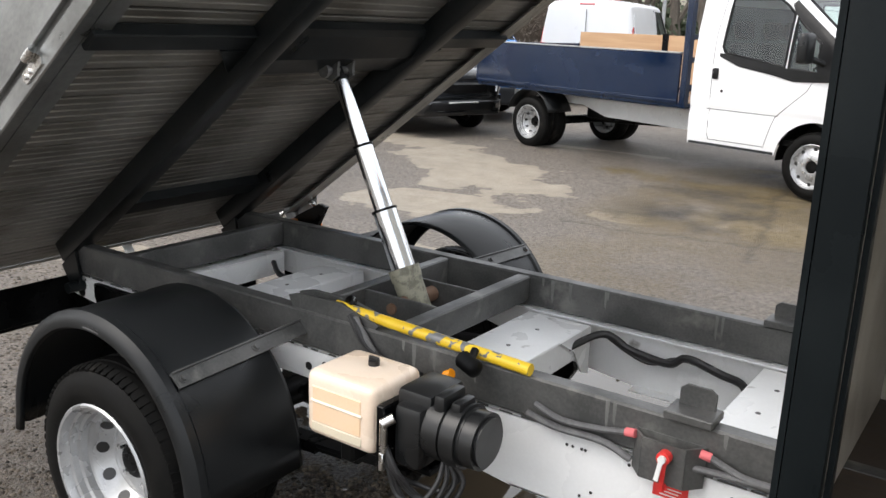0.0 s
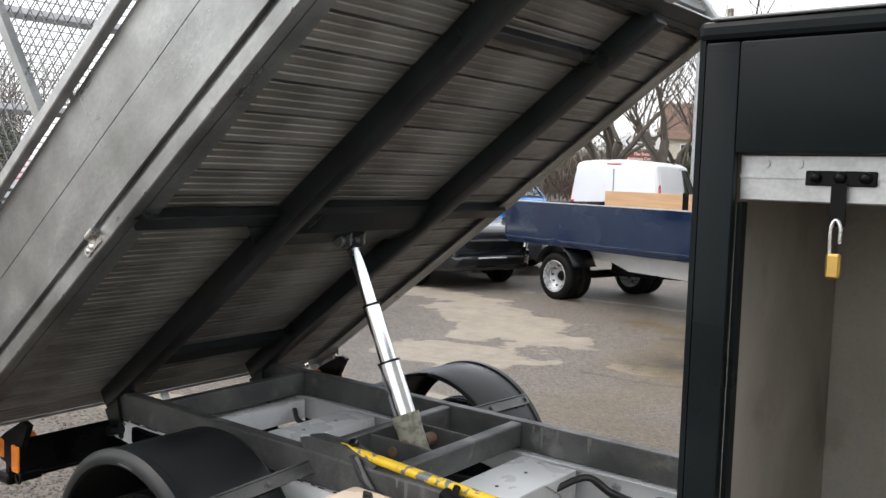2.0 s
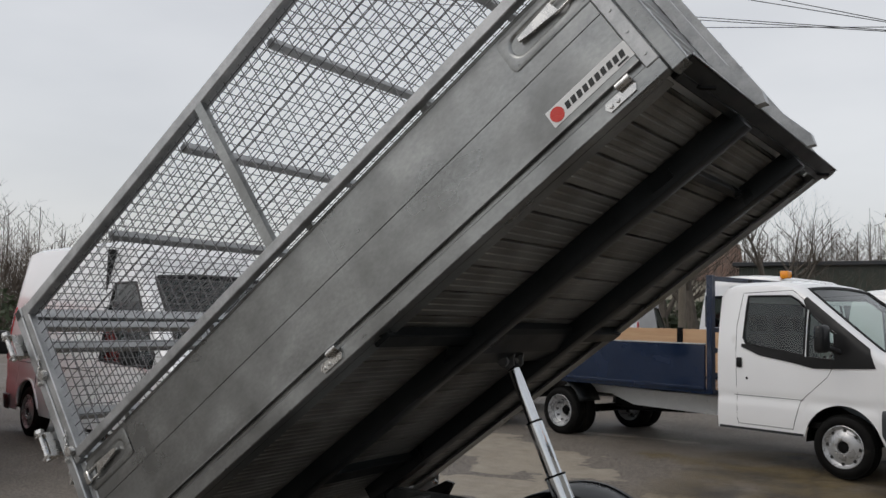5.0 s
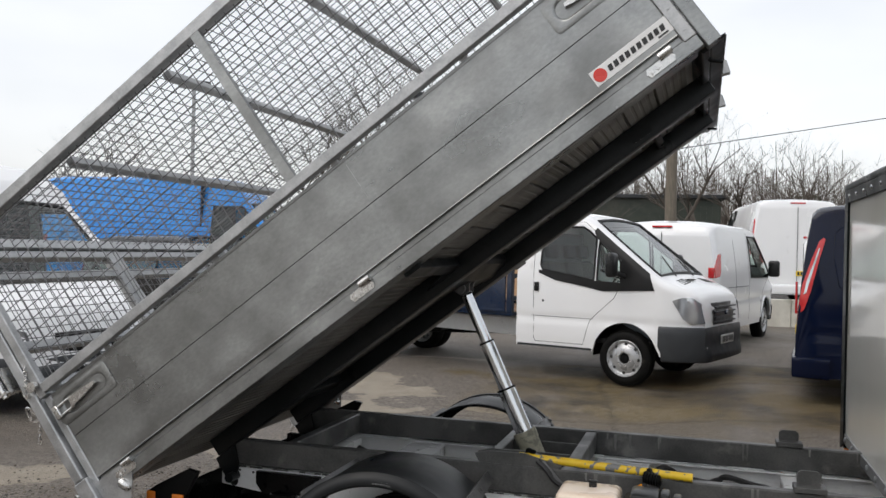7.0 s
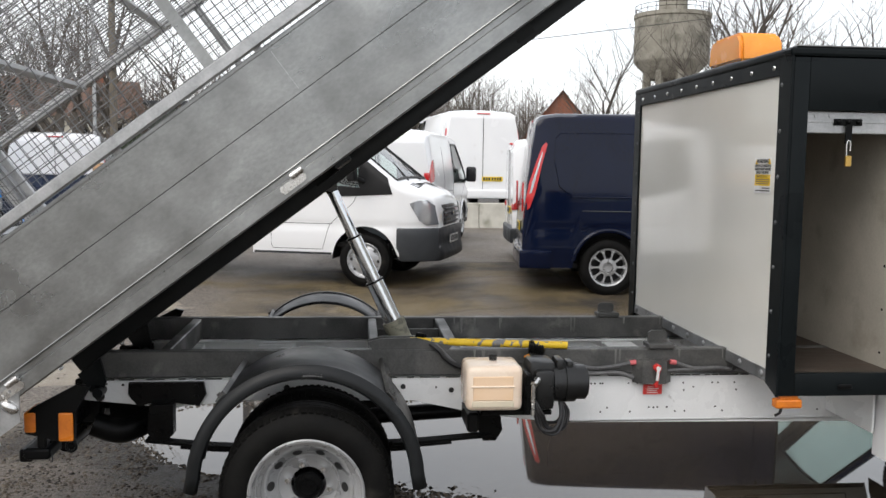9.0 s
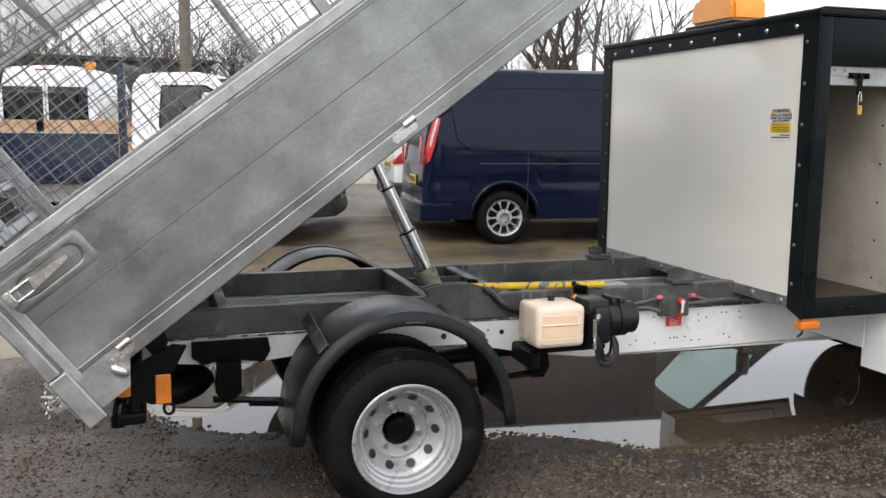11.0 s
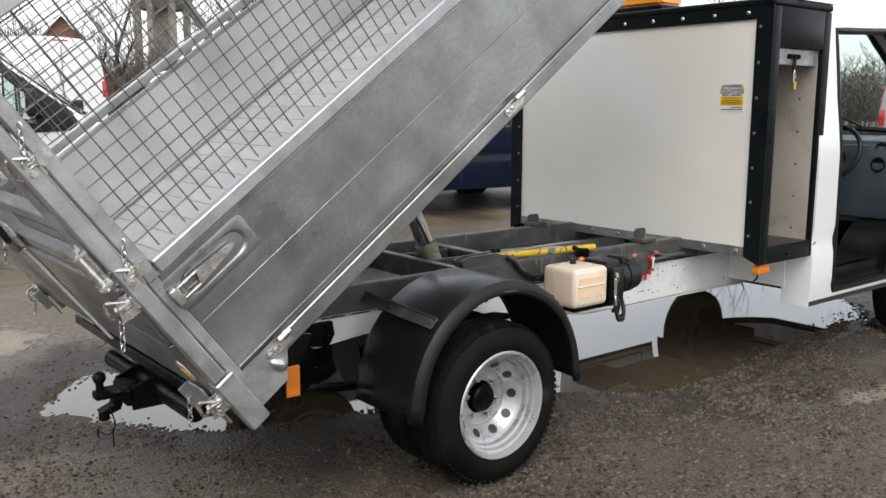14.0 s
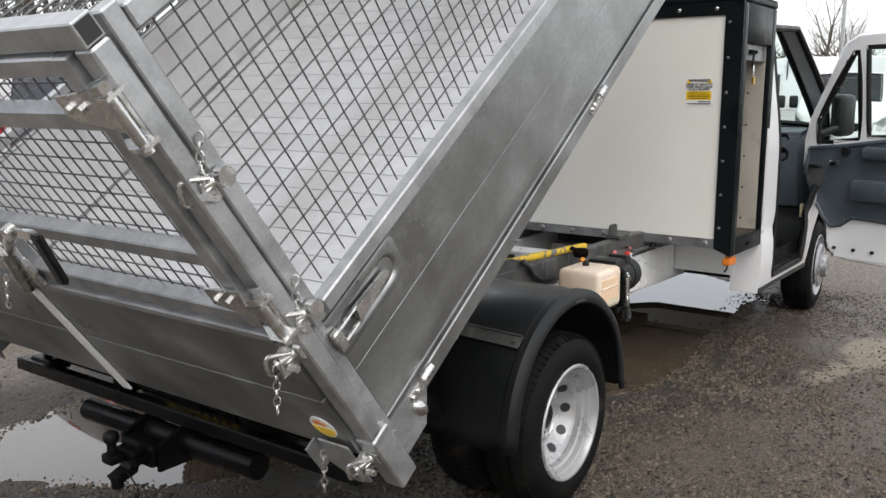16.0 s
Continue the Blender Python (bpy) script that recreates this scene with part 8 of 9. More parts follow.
w_n = gn.new("ShaderNodeTexNoise")
w_n.inputs["Scale"].default_value = 30.0
gl.new(g_co.outputs["Object"], w_n.inputs["Vector"])
gl.new(w_n.outputs["Color"], warp.inputs[0])
warp.inputs[1].default_value = (0.02, 0.02, 0.02)
gl.new(g_co.outputs["Object"], warp.inputs[2])
gl.new(warp.outputs[0], vor.inputs["Vector"])
v_sep = gn.new("ShaderNodeSeparateColor")
gl.new(vor.outputs["Color"], v_sep.inputs[0])


def g_edge(mask, lo, hi, k):
    """Breaks a soft mask into a ragged edge."""
    m = gn.new("ShaderNodeMath")
    m.operation, m.inputs[1].default_value = "MULTIPLY_ADD", k
    gl.new(n_edge, m.inputs[0])
    gl.new(mask, m.inputs[2])
    r = gn.new("ShaderNodeMapRange")
    r.inputs["From Min"].default_value, r.inputs["From Max"].default_value = lo + k * 0.5, hi + k * 0.5
    gl.new(m.outputs[0], r.inputs["Value"])
    return r.outputs[0]


tar = g_mix(0.5, g_ramp(n_big, 0.35, (0.138, 0.118, 0.098), 0.65, (0.212, 0.184, 0.155)), g_ramp(n_mid, 0.3, (0.112, 0.095, 0.078), 0.7, (0.236, 0.205, 0.172)))
tar = g_mix(0.5, tar, g_ramp(n_grit, 0.41, (0.022, 0.018, 0.014), 0.58, (0.24, 0.208, 0.174)))
tar = g_mix(0.30, tar, g_ramp(v_sep.outputs[0], 0.15, (0.03, 0.025, 0.02), 0.9, (0.27, 0.24, 0.205)))
n_pebble = g_noise(32.0, 3.0, 0.65)
tar = g_mix(0.40, tar, g_ramp(n_pebble, 0.40, (0.030, 0.025, 0.020), 0.58, (0.285, 0.245, 0.205)))
con = g_mix(0.5, g_ramp(n_mid, 0.3, (0.24, 0.205, 0.158), 0.7, (0.40, 0.352, 0.283)), g_ramp(n_grit, 0.35, (0.16, 0.135, 0.10), 0.7, (0.45, 0.395, 0.318)))
mos = g_ramp(n_grit, 0.35, (0.055, 0.040, 0.016), 0.7, (0.25, 0.185, 0.085))
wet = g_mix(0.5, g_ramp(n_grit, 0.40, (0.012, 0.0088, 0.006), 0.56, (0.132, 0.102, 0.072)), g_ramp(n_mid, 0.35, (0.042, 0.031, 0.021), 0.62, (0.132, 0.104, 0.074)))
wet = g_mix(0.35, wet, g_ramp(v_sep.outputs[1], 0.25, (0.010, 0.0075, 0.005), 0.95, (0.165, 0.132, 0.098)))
colour = g_mix(g_edge(g_sep.outputs[0], 0.35, 0.60, 0.9), tar, con)
colour = g_mix(g_edge(g_sep.outputs[1], 0.15, 0.85, 0.6), colour, mos)
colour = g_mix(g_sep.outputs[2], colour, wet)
colour = g_mix(g_edge(g_at.outputs["Alpha"], 0.15, 0.75, 0.6), colour, g_ramp(n_grit, 0.40, (0.010, 0.008, 0.006), 0.60, (0.070, 0.057, 0.043)))
gl.new(colour, gb.inputs["Base Color"])
gb.inputs["Specular IOR Level"].default_value = 0.42
g_r = gn.new("ShaderNodeMapRange")
g_r.inputs["From Min"].default_value, g_r.inputs["From Max"].default_value = 0.35, 0.65
g_r.inputs["To Min"].default_value, g_r.inputs["To Max"].default_value = 0.46, 0.74
gl.new(n_big, g_r.inputs["Value"])
g_dry = gn.new("ShaderNodeMath")
g_dry.operation, g_dry.inputs[1].default_value, g_dry.inputs[2].default_value = "MULTIPLY_ADD", -0.55, 1.0
gl.new(g_sep.outputs[2], g_dry.inputs[0])
g_rr = gn.new("ShaderNodeMath")
g_rr.operation = "MULTIPLY"
gl.new(g_r.outputs[0], g_rr.inputs[0])
gl.new(g_dry.outputs[0], g_rr.inputs[1])
gl.new(g_rr.outputs[0], gb.inputs["Roughness"])
g_bump = gn.new("ShaderNodeBump")
g_bump.inputs["Strength"].default_value, g_bump.inputs["Distance"].default_value = 1.0, 0.011
g_h = gn.new("ShaderNodeMath")
g_h.operation = "MULTIPLY_ADD"
g_h.inputs[1].default_value = 0.7
g_h2 = gn.new("ShaderNodeMath")
g_h2.operation, g_h2.inputs[1].default_value = "MULTIPLY_ADD", 1.1
gl.new(n_edge, g_h2.inputs[0])
gl.new(n_grit, g_h2.inputs[2])
gl.new(vor.outputs["Distance"], g_h.inputs[0])
gl.new(g_h2.outputs[0], g_h.inputs[2])
gl.new(g_h.outputs[0], g_bump.inputs["Height"])
gl.new(g_bump.outputs[0], gb.inputs["Normal"])
me.materials.append(gm)

# puddle
WATER = bpy.data.materials.new("puddle_water")
WATER.use_nodes = True
wb = WATER.node_tree.nodes["Principled BSDF"]
wb.inputs["Base Color"].default_value = (0.080, 0.062, 0.042, 1)
wb.inputs["Roughness"].default_value = 0.015
wb.inputs["IOR"].default_value = 1.48
wb.inputs["Specular IOR Level"].default_value = 1.0
b = bm_new()
for x0, x1 in zip(PUD_X, PUD_X[1:]):
    n0, n1, f0, f1 = (np.interp(v, PUD_X, arr) for arr in (PUD_N, PUD_F) for v in (x0, x1))
    b.faces.new([b.verts.new(p) for p in ((x0, n0 - 0.30, -0.0035), (x1, n1 - 0.30, -0.0035), (x1, f1 + 0.3, -0.0035), (x0, f0 + 0.3, -0.0035))])
bmesh.ops.remove_doubles(b, verts=b.verts, dist=0.001)
tagged(part("puddle", b, WATER), "still brown puddle mirroring the sky", "water", kind="structure")

# loose grit
rnd = random.Random(5)
verts, faces = [], []
count = 0
while count < 52000:
    x, y = rnd.uniform(-3.8, 4.9), rnd.triangular(-3.0, 2.6, -0.9)
    d = basin(x, y)
    if min(x + 3.8, 4.9 - x, y + 3.0) / 1.3 < rnd.random() or (x < -0.6 and rnd.random() < min(0.5, -0.6 - x)):
        continue
    if d > 0.35 or (d > 0.02 and rnd.random() < 0.55 + 1.6 * d) or (d < -0.45 and rnd.random() < 0.30):
        continue
    if fbm(x, y, 1.7, 31) + rnd.uniform(-0.5, 0.5) < -0.15:
        continue
    r = rnd.choice((0.002, 0.0025, 0.003, 0.003, 0.004, 0.005, 0.006, 0.010)) * rnd.uniform(0.7, 1.3)
    z = 0.004 + (0.0 if d < -0.1 else -0.008)
    q = rnd.uniform(0, 6.28)
    i = len(verts)
    for a in (0, 1.5, 3.1, 4.7):
        verts.append((x + r * 1.25 * math.cos(q + a) * rnd.uniform(0.7, 1.2), y + r * math.sin(q + a) * rnd.uniform(0.7, 1.2), z))
    verts.append((x + r * rnd.uniform(-0.3, 0.3), y + r * rnd.uniform(-0.3, 0.3), z + r * rnd.uniform(0.7, 1.2)))
    for k in range(4):
        faces.append((i + k, i + (k + 1) % 4, i + 4))
    count += 1
me = bpy.data.meshes.new("loose_grit")
me.from_pydata(verts, [], faces)
GRIT = mat("grit_stone", (0.022, 0.019, 0.0155), (0.085, 0.073, 0.059), rough=0.7, scale=9, spot=0.5, spec=0.35)
q_n, q_l = GRIT.node_tree.nodes, GRIT.node_tree.links
q_geo, q_ramp = q_n.new("ShaderNodeNewGeometry"), q_n.new("ShaderNodeValToRGB")
q_ramp.color_ramp.elements[0].position, q_ramp.color_ramp.elements[0].color = 0.1, (0.010, 0.0082, 0.006, 1)
q_ramp.color_ramp.elements[1].position, q_ramp.color_ramp.elements[1].color = 1.0, (0.125, 0.100, 0.075, 1)
q_l.new(q_geo.outputs["Random Per Island"], q_ramp.inputs["Fac"])
q_l.new(q_ramp.outputs["Color"], q_n["Principled BSDF"].inputs["Base Color"])
me.materials.append(GRIT)
tagged(new("loose_grit", me), "small loose stones on the wet tarmac", "gravel", kind="stuff")

# half-sunk stones of the worn surface
rnd = random.Random(11)
verts, faces = [], []
count = 0
while count < 42000:
    x, y = rnd.uniform(-3.9, 4.9), rnd.triangular(-3.0, 2.6, -0.9)
    d = basin(x, y)
    if min(x + 3.9, 4.9 - x, y + 3.0) / 1.3 < rnd.random() or (x < -0.6 and rnd.random() < min(0.6, -0.6 - x)):
        continue
    if d > 0.10 or fbm(x, y, 2.3, 41) + rnd.uniform(-0.6, 0.6) < -0.1 or (blob(x, y, PATCHES) > 0 and rnd.random() < 0.6):
        continue
    r = rnd.choice((0.006, 0.007, 0.008, 0.009, 0.011, 0.014)) * rnd.uniform(0.8, 1.2)
    z, h, q, i = (0.004 if d < -0.1 else -0.003), r * rnd.uniform(0.35, 0.7), rnd.uniform(0, 6.28), len(verts)
    for rr, zz in ((1.0, -0.3), (0.6, 0.8)):
        for a in range(5):
            v = rr * r * rnd.uniform(0.75, 1.2)
            verts.append((x + v * math.cos(q + a * 1.257), y + v * math.sin(q + a * 1.257), z + zz * h))
    for a in range(5):
        c = (a + 1) % 5
        faces.append((i + a, i + c, i + 5 + c, i + 5 + a))
    faces.append(tuple(range(i + 5, i + 10)))
    count += 1
me = bpy.data.meshes.new("sunk_stones")
me.from_pydata(verts, [], faces)
me.shade_smooth()
SUNK = mat("sunk_stone", (0.05, 0.04, 0.03), (0.12, 0.10, 0.08), rough=0.55, scale=9, spot=0.5, spec=0.28)
q_n, q_l = SUNK.node_tree.nodes, SUNK.node_tree.links
q_geo, q_ramp = q_n.new("ShaderNodeNewGeometry"), q_n.new("ShaderNodeValToRGB")
q_ramp.color_ramp.elements[0].position, q_ramp.color_ramp.elements[0].color = 0.0, (0.016, 0.0125, 0.009, 1)
q_ramp.color_ramp.elements[1].position, q_ramp.color_ramp.elements[1].color = 1.0, (0.150, 0.123, 0.092, 1)
q_l.new(q_geo.outputs["Random Per Island"], q_ramp.inputs["Fac"])
q_l.new(q_ramp.outputs["Color"], q_n["Principled BSDF"].inputs["Base Color"])
me.materials.append(SUNK)
tagged(new("sunk_stones", me), "brown half-sunk stones in the worn tarmac", "gravel", kind="stuff")

# ==== walls, buildings, poles ====
b = bm_new()
for k in range(12):
    box(b, -1 + k * 2.0, 0.99 + k * 2.0, 15.9, 16.15, 0.0, 0.82, 0.012)
WALLP = mat("whitewashed_block", (0.62, 0.60, 0.53), (0.50, 0.48, 0.42), rough=0.8, scale=3, fine=40, bump=0.08, stain=(0.20, 0.20, 0.14), stain_at=(0.58, 0.72), stain_scale=1.5)
tagged(part("low_wall", b, WALLP), "low whitewashed block wall with mossy foot", "wall", kind="structure")
b = bm_new()
box(b, -0.99, 40, 16.15, 60, 0.0, 0.60)
tagged(part("raised_yard", b, gm), "raised yard behind the wall", "ground", kind="structure")

GREENCLAD = mat("dark_green_cladding", (0.035, 0.045, 0.035), (0.055, 0.065, 0.05), rough=0.5, scale=2, fine=30, bump=0.03)
BRICK = mat("red_brick", (0.22, 0.085, 0.05), (0.30, 0.12, 0.075), rough=0.85, scale=6, fine=30, bump=0.06)
TILES = mat("brown_roof_tiles", (0.10, 0.06, 0.045), (0.15, 0.09, 0.065), rough=0.8, scale=4, fine=25, bump=0.08)
RENDERP = mat("cream_render", (0.60, 0.56, 0.46), (0.52, 0.48, 0.40), rough=0.85, scale=2, fine=60, bump=0.03)
CONCRETE = mat("stained_concrete", (0.23, 0.215, 0.175), (0.33, 0.31, 0.26), rough=0.85, scale=0.8, fine=8, bump=0.04, stain=(0.13, 0.125, 0.10), stain_at=(0.5, 0.75), stain_scale=0.6)
BARK = mat("bark", (0.060, 0.050, 0.040), (0.11, 0.095, 0.078), rough=0.9, scale=5, fine=60, stretch=(3, 3, 0.6), bump=0.1)
TWIG = mat("winter_twigs", (0.085, 0.068, 0.055), (0.13, 0.108, 0.088), rough=0.9, scale=3, fine=30, bump=0)
EVERGREEN = mat("evergreen_leaf", (0.030, 0.045, 0.020), (0.060, 0.080, 0.038), rough=0.7, scale=0.8, fine=10, bump=0)
POLEWOOD = mat("weathered_pole", (0.13, 0.11, 0.085), (0.19, 0.165, 0.13), rough=0.85, scale=6, fine=60, stretch=(4, 4, 0.5), bump=0.06)


def shed(m, L, W, H, label):
    t = thing("shed", label, "building", m)
    b = bm_new()
    box(b, 0, L, 0, W, 0, H)
    part("wall", b, GREENCLAD, t)
    b = bm_new()
    k = 0.0
    while k < L:
        box(b, k, k + 0.14, -0.035, -0.002, 0.1, H - 0.05)
        k += 0.3
    part("cladding_rib", b, GREENCLAD, t)
    b = bm_new()
    box(b, -0.3, L + 0.3, -0.3, W + 0.3, H, H + 0.22, 0.03)
    part("roof", b, TRIM, t)
    return t


shed(pose(-11, 44, 0.3, 0, 0, 4), 13, 9, 4.5, "long dark green clad shed with flat roof")


def house(m, L, W, H, wall, label, R=2.6, stack=True):
    t = thing("house", label, "building", m)
    b = bm_new()
    box(b, 0, L, 0, W, 0, H)
    prism(b, [(0.0, H), (W, H), (W / 2, H + R)], "x", 0.0, L)
    part("wall", b, wall, t)
    for y0, y1, d in ((-0.35, W / 2, 1), (W + 0.35, W / 2, -1)):
        b = bm_new()
        sl = R / (W / 2)
        z0, z1 = H - 0.35 * sl, H + R
        for k in range(12):
            a, c = k / 12, (k + 1) / 12
            ya, yb = y0 + (y1 - y0) * a, y0 + (y1 - y0) * c
            za, zb = z0 + (z1 - z0) * a + 0.06, z0 + (z1 - z0) * c + 0.03
            b.faces.new([b.verts.new(p) for p in ((-0.3, ya, za), (L + 0.3, ya, za), (L + 0.3, yb, zb), (-0.3, yb, zb))])
            b.faces.new([b.verts.new(p) for p in ((-0.3, ya, za), (L + 0.3, ya, za), (L + 0.3, ya, za - 0.05), (-0.3, ya, za - 0.05))])
        bmesh.ops.remove_doubles(b, verts=b.verts, dist=0.06)
        part("roof", b, TILES, t)
    b = bm_new() if stack else None
    if stack:
        box(b, L * 0.7, L * 0.7 + 0.6, W / 2 - 0.3, W / 2 + 0.3, H + R * 0.7, H + R + 1.0)
        part("chimney", b, BRICK, t)
    for x in (L * 0.2, L * 0.55, L * 0.8):
        for z in ((0.9, 3.3) if H > 4 else (1.0,)):
            b = bm_new()
            box(b, x - 0.55, x + 0.55, -0.04, 0.02, z, z + 1.2, 0.01)
            w = part("window", b, STICKER, t)
            for q in (-0.27, 0.27):
                b = bm_new()
                box(b, x + q - 0.22, x + q + 0.22, -0.055, -0.042, z + 0.08, z + 1.12)
                part("pane", b, GLASSDARK, w)
            b = bm_new()
            box(b, x - 0.6, x + 0.6, -0.12, 0.0, z - 0.08, z - 0.01)
            part("sill", b, CONCRETE, w)
    return t


house(pose(-23.5, 56, 0, 0, 0, 20), 9, 7, 5.0, RENDERP, "cream rendered house with brown tiled roof")
house(pose(18.9, 61.5, 0.4, 0, 0, 80), 10, 6.5, 3.4, BRICK, "red brick outbuilding with steep tiled gable", 3.9, False)

# water tower
wt = thing("water_tower", "stained concrete water tower with railed top", "tower", pose(42.2, 112, 0))
b = bm_new()
R = 5.0
prof = [(R * 0.55, 14.0), (R * 0.98, 16.2), (R, 16.6), (R, 22.0), (R * 1.03, 22.1), (R * 1.03, 22.6), (R * 0.4, 22.8), (0.01, 22.9)]
rings = [[b.verts.new((r * math.cos(k * math.tau / 40), r * math.sin(k * math.tau / 40), z)) for k in range(40)] for r, z in prof]
for r0, r1 in zip(rings, rings[1:]):
    for k in range(40):
        b.faces.new((r0[k], r0[(k + 1) % 40], r1[(k + 1) % 40], r1[k]))
part("tank", b, CONCRETE, wt, smooth=True)
for k in range(8):
    a = k * math.tau / 8
    b = bm_new()
    bar(b, (3.4 * math.cos(a), 3.4 * math.sin(a), 0), (3.4 * math.cos(a), 3.4 * math.sin(a), 15.2), 0.75, 0.75, up=(math.cos(a), math.sin(a), 0))
    part("leg", b, CONCRETE, wt)
b = bm_new()
rod(b, (0, 0, 0), (0, 0, 14.5), 1.1, 16)
part("stair_shaft", b, CONCRETE, wt)
b = bm_new()
rod(b, (0, 0, 22.6), (0, 0, 25.2), 1.9, 24)
part("lantern", b, CONCRETE, wt, smooth=True)
b = bm_new()
for rr, z0 in ((R, 22.6), (1.9, 25.2)):
    for z in (0.55, 1.1):
        tube(b, [(rr * math.cos(k * math.tau / 32), rr * math.sin(k * math.tau / 32), z0 + z) for k in range(32)], 0.04, 5, close=True)
    for k in range(24):
        a = k * math.tau / 24
        rod(b, (rr * math.cos(a), rr * math.sin(a), z0), (rr * math.cos(a), rr * math.sin(a), z0 + 1.1), 0.035, 5)
part("railing", b, BLACKSTEEL, wt)
b = bm_new()
for dx, dy in ((-0.7, -0.7), (0.7, -0.7), (0.7, 0.7), (-0.7, 0.7)):
    rod(b, (dx, dy, 25.2), (dx * 0.35, dy * 0.35, 32.0), 0.07, 5)
for k in range(6):
    z0, z1, w0, w1 = 25.2 + k * 1.13, 26.33 + k * 1.13, 0.7 - k * 0.076, 0.7 - (k + 1) * 0.076
    for (ax_, ay), (bx, by) in (((-1, -1), (1, -1)), ((1, -1), (1, 1)), ((1, 1), (-1, 1)), ((-1, 1), (-1, -1))):
        rod(b, (ax_ * w0, ay * w0, z0), (bx * w1, by * w1, z1), 0.045, 4)
for a in (0, 2.1, 4.2):
    box(b, 0.9 * math.cos(a) - 0.12, 0.9 * math.cos(a) + 0.12, 0.9 * math.sin(a) - 0.12, 0.9 * math.sin(a) + 0.12, 29.6, 31.6)
part("aerial_mast", b, GALV, wt, "lattice aerial mast")


def pole(m, h, label, flood=False, name="utility_pole", r=0.14):
    t = thing(name, label, "pole", m)
    b = bm_new()
    rod(b, (0, 0, 0), (0, 0, h), r if not flood else 0.06, 14, r * 0.75 if not flood else 0.05)
    part("shaft", b, POLEWOOD if not flood else GALV, t, smooth=True)
    if flood:
        for y in (-0.22, 0.22):
            b = bm_new()
            box(b, -0.15, 0.22, y - 0.20, y + 0.20, h - 0.02, h + 0.16, 0.03, m=pose(0, 0, 0, 0, 0, 0))
            part("floodlight", b, TRIM, t, "grey floodlight head")
        b = bm_new()
        box(b, -0.06, 0.06, -0.45, 0.45, h - 0.08, h - 0.02)
        part("bracket", b, GALV, t)
    else:
        b = bm_new()
        box(b, -0.06, 0.06, -0.7, 0.7, h - 0.5, h - 0.38)
        part("crossarm", b, POLEWOOD, t)
        for y in (-0.6, -0.2, 0.2, 0.6):
            b = bm_new()
            rod(b, (0, y, h - 0.38), (0, y, h - 0.22), 0.04, 8, 0.025)
            part("insulator", b, CONCRETE, t, smooth=True)
    return t


pole(pose(0.1, 25.5, 0.4), 12.5, "weathered wooden utility pole", r=0.20)
pole(pose(-8.0, 26.0, 0, 0, 0, 20), 7.5, "wooden pole with cables")
pole(pose(-12.8, 17.5, 0, 0, 0, -40), 6.2, "steel pole with twin floodlights", True, "floodlight_pole")
pole(pose(-7.6, 22.5, 0, 0, 0, -60), 6.6, "steel pole with twin floodlights", True, "floodlight_pole")
pole(pose(24.6, 3.5, 0, 0, 0, 180), 5.4, "tall steel pole with lamp head", True, "floodlight_pole")
for a, c, sag in (((0.1, 25.5, 5.2), (15.3, 33.0, 8.27), 0.0), ((0.04, 25.5, 10.44), (-26.7, 24.54, 19.94), 0.0), ((0.04, 25.5, 10.43), (-26.7, 24.5, 20.98), 0.0), ((0.04, 25.5, 10.36), (-26.6, 24.6, 16.82), 0.0),
                  ((0.04, 25.5, 10.34), (-26.6, 24.6, 16.51), 0.0), ((0.05, 25.5, 10.58), (-26.5, 24.7, 14.9), 0.0)):
    b = bm_new()
    pts = []
    for k in range(25):
        t = k / 24
        p = Vector(a).lerp(Vector(c), t)
        pts.append((p.x, p.y, p.z - sag * 4 * t * (1 - t)))
    tube(b, pts, 0.014, 5)
    tagged(part("overhead_cable", b, CABLE), "thin black overhead cable against the sky", "cable", "overhead cables")

# road signs
sg = thing("road_sign", "white direction sign over a brown tourist sign on a post", "sign", pose(-15.3, 35.5, 0, 0, 0, 26))
b = bm_new()
for x in (-0.5, 0.5):
    rod(b, (x, 0, 0), (x, 0, 3.9), 0.045, 10)
part("post", b, GALV, sg)
b = bm_new()
prism(b, [(-0.75, 3.30), (-0.95, 3.65), (-0.75, 4.0), (0.75, 4.0), (0.75, 3.30)], "y", -0.08, -0.05)
part("direction_board", b, STICKER, sg)
b = bm_new()
prism(b, [(-0.85, 2.70), (-1.05, 2.95), (-0.85, 3.2), (0.85, 3.2), (0.85, 2.70)], "y", -0.08, -0.05)
part("tourist_board", b, mat("brown_sign", (0.23, 0.05, 0.03), (0.26, 0.06, 0.04), rough=0.4, bump=0), sg)
b = bm_new()
for k in range(3):
    box(b, -0.45, 0.55 - 0.15 * (k % 2), -0.084, -0.081, 3.80 - k * 0.16, 3.88 - k * 0.16)
box(b, -0.3, 0.0, -0.084, -0.081, 3.34, 3.42)
prism(b, [(-0.85, 3.65), (-0.62, 3.40), (-0.56, 3.40), (-0.74, 3.65), (-0.56, 3.90), (-0.62, 3.90)], "y", -0.084, -0.081)
part("sign_bar", b, INK, sg)
for words, z in (("The Swan", 3.06), ("Antiques Centre", 2.84)):
    text_part("sign_lettering", words, 0.20, STICKER, sg, pose(-0.05, -0.083, z, 90, 0, 0))


